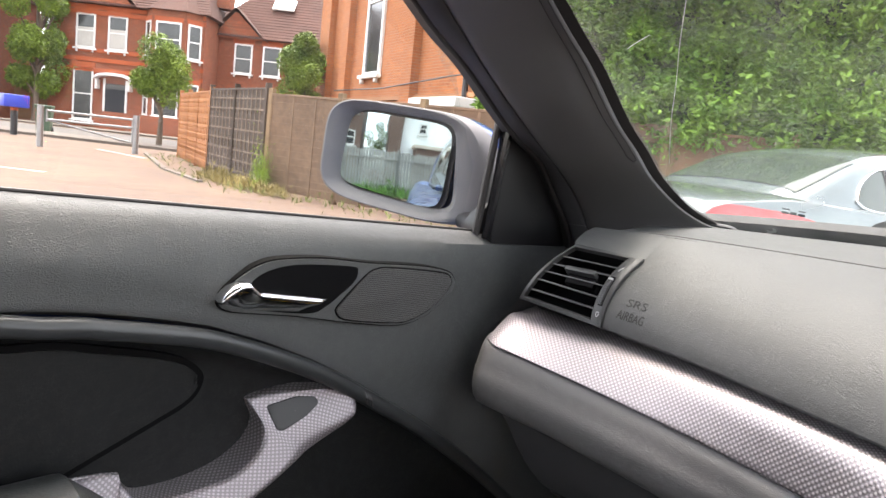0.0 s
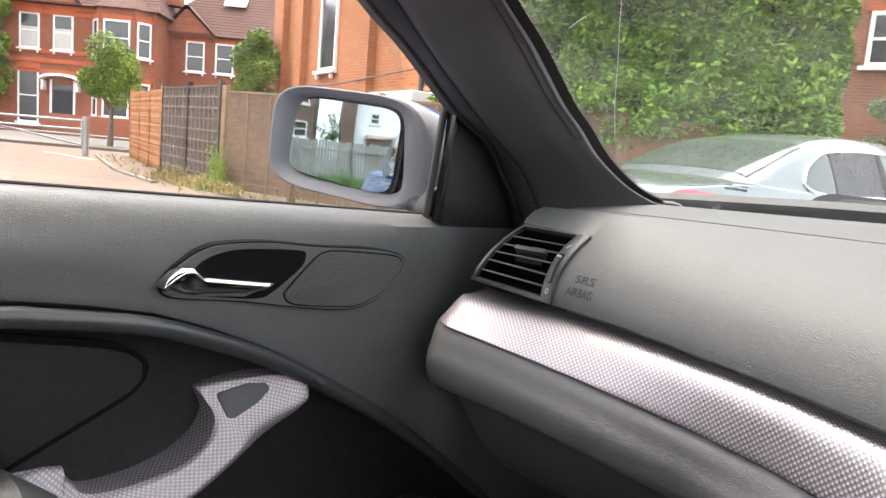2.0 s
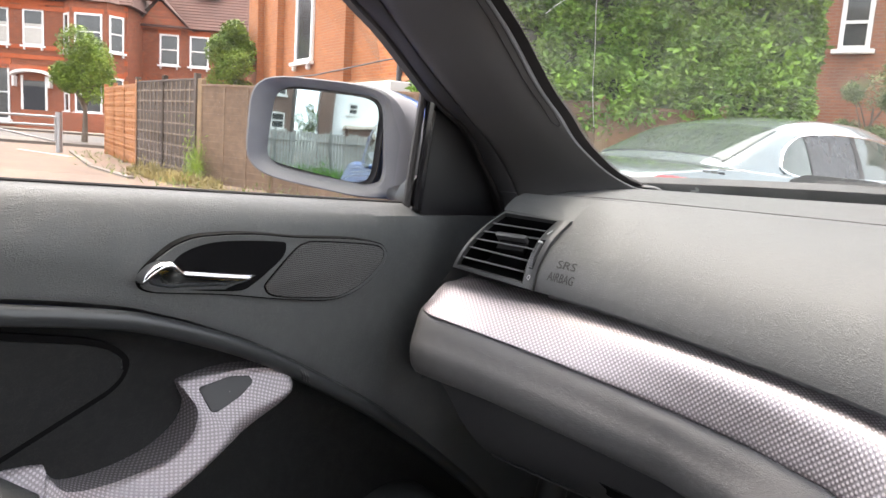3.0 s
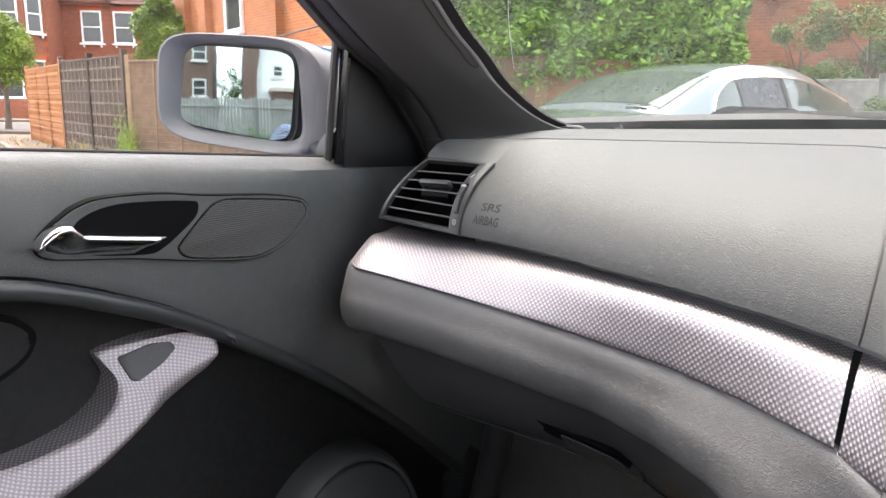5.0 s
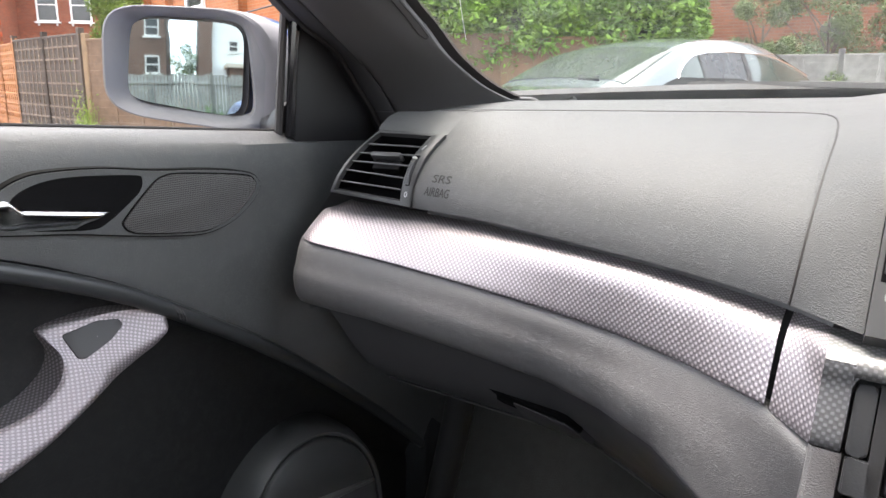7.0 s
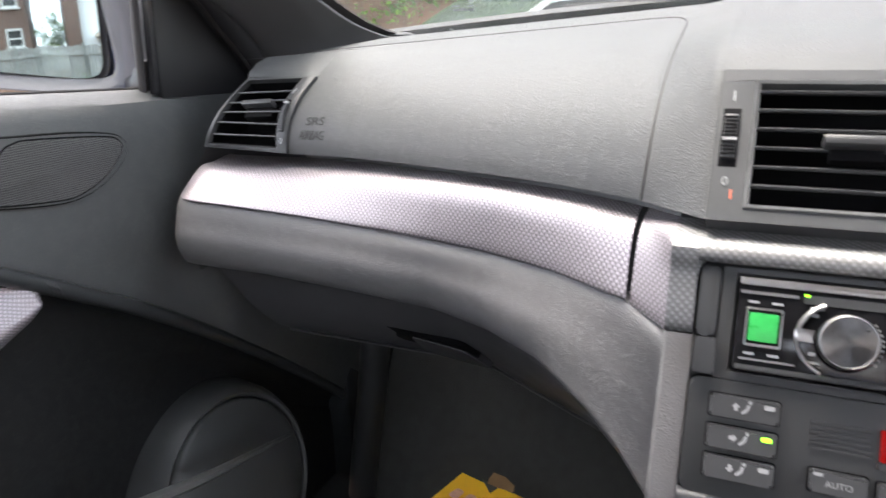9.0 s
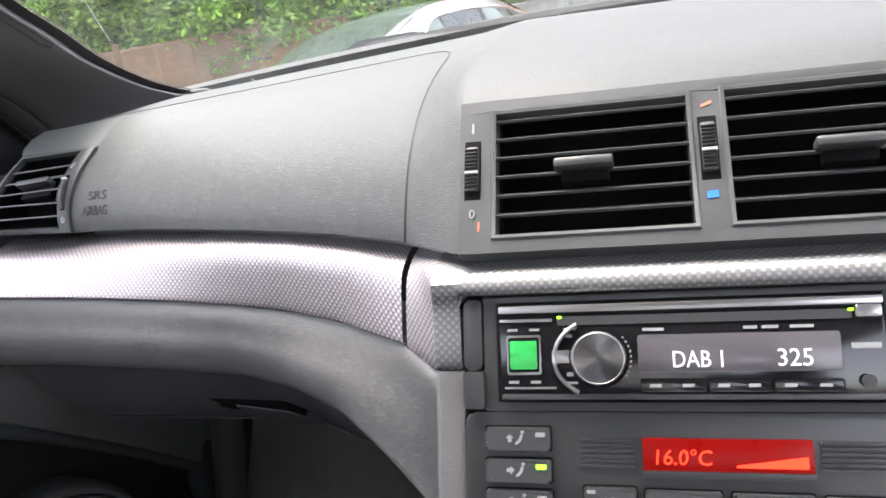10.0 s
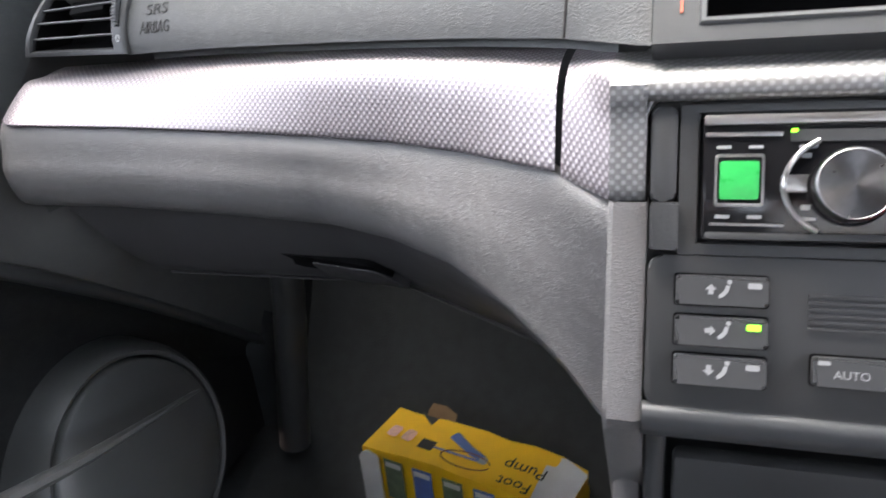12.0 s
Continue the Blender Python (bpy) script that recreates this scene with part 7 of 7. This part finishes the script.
part("stile", tube([d * 0.96 + Vector((0, 0, 0.3)), d * 0.96 + Vector((0, 0, 1.0))], 0.03, 8), M_GALV, gate)
part("brace", tube([d * 0.08 + Vector((0, 0, 0.70)), d * 0.95 + Vector((0, 0, 0.30))], 0.026, 8), M_GALV, gate)
sb = thing("street_box", "blue street box on a black post with red band", "street box", Matrix.Translation((-26.3, 7.4, ground_z(-26.6, 0))))
part("post", tube([(0, 0, 0), (0, 0, 0.9)], 0.11, 10), M_PIPE, sb)
part("band", tube([(0, 0, 0.78), (0, 0, 0.9)], 0.12, 10), M_RUBBED, sb)
part("box", bbox((-0.24, -0.38, 0.88), (0.24, 0.38, 1.28), None, 0.04), M_BOXBLUE, sb)
bin_ = thing("wheeled_bin", "green wheeled bin beside the gate", "bin", facing((-30.5, 9.7), 60))
M_BIN = surf("green_bin_plastic", (0.05, 0.09, 0.05), 0.5, 0, 0.1, 10)
part("tub", loft([[(-w, -w, z), (w, -w, z), (w, w, z), (-w, w, z)] for w, z in ((0.22, 0.05), (0.29, 0.95))], closed=True, caps=True), M_BIN, bin_)
part("lid", bbox((-0.31, -0.34, 0.95), (0.31, 0.31, 1.03), None, 0.03), M_BIN, bin_)
for s_ in (-0.24, 0.24):
    part("wheel", disc(bmesh.new(), 0.1, 0.05, 16, Matrix.Translation((s_, 0.25, 0.1)) @ pose(0, 0, 0, 0, 90, 0)), M_SEAL, bin_)

# ---------------------------------------------------------------- parked silver saloon
M_CARPAINT = surf("pale_silver_paint", (0.140, 0.172, 0.178), 0.25, 0.30, 0.05, 6, coat=1.0, rvar=0.05)
M_TAIL = surf("red_tail_lens", (0.55, 0.02, 0.02), 0.15, 0, 0.15, 10, coat=1.0)
M_PLASTIC_SHEET = surf("taped_black_plastic", (0.03, 0.032, 0.035), 0.28, 0, 0.3, 5, 0.01, 9)
SALOON = facing((-1.75, 6.35), -23, 0.0)
saloon = thing("parked_saloon", "pale silver four-door saloon car with plastic sheet over one window", "car", SALOON)
prof = [(-2.45, 0.55, 0.80), (-2.42, 0.80, 0.84), (-2.30, 0.98, 0.86), (-1.9, 1.035, 0.87), (-1.55, 1.055, 0.88), (-0.8, 1.02, 0.90), (0.0, 1.00, 0.91), (0.8, 0.99, 0.91), (1.3, 0.97, 0.88), (1.9, 0.86, 0.85), (2.3, 0.72, 0.78), (2.42, 0.50, 0.70)]
rows = []
for y, z, w in smooth_curve(prof, 40):
    rows.append(smooth_curve([(-w * 0.96, y, 0.25), (-w - 0.02, y, min(0.5, z - 0.1)), (-w, y, z * 0.72), (-w * 0.97, y, z - 0.06), (-w * 0.88, y, z - 0.01), (-w * 0.45, y, z + 0.015), (0, y, z + 0.025), (w * 0.45, y, z + 0.015), (w * 0.88, y, z - 0.01), (w * 0.97, y, z - 0.06), (w, y, z * 0.72), (w + 0.02, y, min(0.5, z - 0.1)), (w * 0.96, y, 0.25)], 30))
part("body", loft(rows, caps=True), M_CARPAINT, saloon)
body_rows = rows
# cabin: sections from boot to bonnet; glass lies 4 mm proud
cab = [(-1.62, 1.04, 0.70), (-1.25, 1.20, 0.69), (-0.85, 1.36, 0.65), (-0.45, 1.44, 0.60), (0.0, 1.46, 0.59), (0.45, 1.43, 0.59), (0.85, 1.31, 0.62), (1.2, 1.14, 0.67), (1.45, 1.0, 0.72)]
C40 = smooth_curve(cab, 44)


def cabin_row(y, z, w, out=0.0):
    ww = w + out
    wb = 0.80 + out
    zz = z + out
    return smooth_curve([(-wb, y, 0.95), (-lerp(wb, ww, 0.55), y, lerp(0.95, zz, 0.55)), (-ww * 0.97, y, zz - 0.05), (-ww * 0.75, y, zz - 0.008), (0, y, zz + 0.012), (ww * 0.75, y, zz - 0.008), (ww * 0.97, y, zz - 0.05), (lerp(wb, ww, 0.55), y, lerp(0.95, zz, 0.55)), (wb, y, 0.95)], 33)


part("cabin", loft([cabin_row(*p) for p in C40], caps=True), M_CARPAINT, saloon)
rear = [cabin_row(*p, 0.006) for p in C40 if -1.46 < p[0] < -0.80]
part("rear_window", loft([r[9:24] for r in rear]), M_CARGLASS, saloon, "dark sloping rear window")
front = [cabin_row(*p, 0.006) for p in C40 if 0.62 < p[0] < 1.42]
part("windscreen", loft([r[8:25] for r in front]), M_CARGLASS, saloon)


def cabin_at(y):
    for a, b in zip(C40, C40[1:]):
        if a[0] <= y <= b[0]:
            return Vector(a).lerp(Vector(b), (y - a[0]) / (b[0] - a[0]))
    return Vector(C40[-1])


def side_strip(y, side, out):
    """Points up the cabin's side from the waist to the roof rail; the glass tapers round at both ends."""
    r = cabin_row(*cabin_at(y), out)
    seg = r[1:7] if side == 0 else r[31:25:-1]
    f = max(0.0, min(1.0, (y + 0.95) / 0.34))
    h = max(0.04, math.sqrt(1 - (1 - f) ** 2))
    mid_ = seg[0].lerp(seg[5], 0.30)
    return [mid_.lerp(p, h) for p in seg]


for side in (0, 1):
    for name, y0, y1, mat_ in (("rear_quarter_window", -0.95, -0.60, M_CARGLASS), ("rear_door_window", -0.585, 0.0, M_PLASTIC_SHEET if side else M_CARGLASS), ("front_door_window", 0.06, 1.02, M_CARGLASS)):
        rr = [side_strip(y, side, 0.008) for y in span(y0, y1, 12)]
        part(name, loft(rr), mat_, saloon, "window taped over with black plastic" if mat_ is M_PLASTIC_SHEET else "")
    for y0, y1 in ((-0.60, -0.585), (0.0, 0.06)):
        part("window_post", loft([side_strip(y, side, 0.011) for y in span(y0, y1, 3)]), M_SEAL, saloon)
    rr = [side_strip(y, side, 0.011) for y in span(-0.95, 1.02, 40)]
    part("chrome_strip", tube([r[0] for r in rr][::-1] + [r[5] for r in rr], 0.009, 6), M_CHROME, saloon)
    s = -1 if side == 0 else 1
    lamp = []
    for r in body_rows:
        if -2.44 < r[15].y < -1.40:
            k = max(0.0, (r[15].y + 2.2) / 0.8)
            seg = r[3:9] if side == 0 else r[21:27]
            mid_ = seg[3 if side == 0 else 2]
            lamp.append([Vector((q.x * 1.012, q.y - 0.012, q.z)) for q in [p.lerp(mid_, 0.85 * min(1, k)) for p in seg]])
    tl_ = part("tail_light", loft(lamp), M_TAIL, saloon, "red tail light with clear section")
    cl_ = [[p + Vector((0.004 * s, -0.004, 0.0)) for p in r[2:5]] for r in lamp[2:6]]
    if len(cl_) > 1:
        part("clear_lens", loft(cl_), M_SASH, tl_)
    for y in (-1.42, 1.42):
        wh = part("wheel", disc(bmesh.new(), 0.33, 0.22, 32, Matrix.Translation((s * 0.80, y, 0.33)) @ pose(0, 0, 0, 0, 90, 0)), M_SEAL, saloon)
        part("rim", disc(bmesh.new(), 0.23, 0.02, 24, Matrix.Translation((s * 0.915, y, 0.33)) @ pose(0, 0, 0, 0, 90, 0)), M_STEEL, wh)
part("bumper", bbox((-0.80, -2.52, 0.30), (0.80, -2.35, 0.68), None, 0.06, 3), M_CARPAINT, saloon)
part("number_plate", bbox((-0.26, -2.535, 0.72), (0.26, -2.50, 0.83), None, 0.005), M_YEL, saloon)

# weeds and ivy
def weeds(name, line, count, height, material, label, seed, width=0.35, blade=0.11):
    rnd = np.random.RandomState(seed)
    pts, n = [], len(line) - 1
    for k in range(count):
        u = rnd.rand() * n
        i = min(int(u), n - 1)
        a, b = np.array(line[i]), np.array(line[i + 1])
        q = a + (b - a) * (u - i) + rnd.normal(0, width, 2)
        c = noise.noise(Vector((q[0] * 1.3, q[1] * 1.3, seed)))
        if c < -0.25:
            continue
        pts.append((q[0], q[1], ground_z(*q) + abs(rnd.normal(0, height * (0.5 + 0.8 * max(0, c))))))
    ob = leaf_part(name, leaf_cloud(pts, blade, seed, 5.0, -0.9), material)
    return tagged(ob, label, "plants", "", "stuff")


weeds("fence_weeds", [(-20.2, 9.6), (-15.6, 7.7), (-11.8, 6.8), (-9.5, 6.9), (-7.0, 7.7)], 600, 0.08, M_WEED, "dry grass and weeds along the fence foot", 11)
weeds("green_weeds", [(-11.75, 7.08), (-11.45, 7.08)], 2200, 0.62, M_TREELEAF, "green creeper climbing the fence post", 12, 0.07, 0.055)
weeds("dry_grass", [(-14.0, 7.35), (-12.0, 6.9), (-10.5, 6.95)], 2600, 0.13, M_STRAW, "dry yellow grass at the fence foot", 14, 0.16, 0.10)
weeds("mirror_ivy", [(-5.5, -12.6), (-1.0, -13.6)], 3600, 0.34, M_IVY, "bright green ivy at the foot of the board fence", 13, 0.3, 0.16)

# ---------------------------------------------------------------- street beyond the gate
M_PAVE = surf("pavement_slabs", (0.098, 0.080, 0.064), 0.9, 0, 0.2, 3.0, 0.003, 40)
M_ROADPAINT = surf("worn_white_paint", (0.32, 0.29, 0.26), 0.8, 0, 0.25, 20)


def strip(name, a, b, w, lift, thick, material, label, category):
    """A long flat strip along the ground from a to b, w wide, its top lift above the ground."""
    A, B = Vector((*a, 0)), Vector((*b, 0))
    d = (B - A).normalized()
    nn = Vector((-d.y, d.x, 0)) * w / 2
    rows = []
    for i in range(13):
        p = A.lerp(B, i / 12)
        rows.append([Vector((q.x, q.y, ground_z(q.x, q.y) + h)) for q, h in ((p - nn, -0.05), (p - nn, lift), (p - nn * 0.33, lift), (p + nn * 0.33, lift), (p + nn, lift), (p + nn, -0.05))])
    ob = part(name, loft(rows, caps=True), material, smooth=False)
    return tagged(ob, label, category, "", "structure")


def along(off, t):
    return (-43 + 0.68 * off + 0.73 * t, 20 - 0.73 * off + 0.68 * t)


strip("road", along(12.5, -40), along(12.5, 40), 7.0, 0.006, 0.0, M_TAR, "grey tarmac street", "road")
strip("pavement", along(18.4, -40), along(18.4, 40), 2.6, 0.09, 0.1, M_PAVE, "pale slab pavement", "pavement")
strip("pavement", along(6.9, -40), along(6.9, 40), 2.4, 0.09, 0.1, M_PAVE, "pale slab pavement", "pavement")
strip("kerb", (-20.9, 9.25), (-15.6, 7.2), 0.12, 0.05, 0.1, M_KERB, "low stone edging at the fence foot", "kerb")
strip("kerb", (-15.55, 7.18), (-12.9, 6.6), 0.12, 0.04, 0.1, M_KERB, "low stone edging at the fence foot", "kerb")
strip("road_marking", (-14.2, 3.45), (-13.5, 4.05), 0.13, 0.005, 0.0, M_ROADPAINT, "worn white painted bay line", "road marking")
strip("road_marking", (-21.6, 8.15), (-18.9, 8.30), 0.16, 0.005, 0.0, M_ROADPAINT, "worn white painted bay line", "road marking")
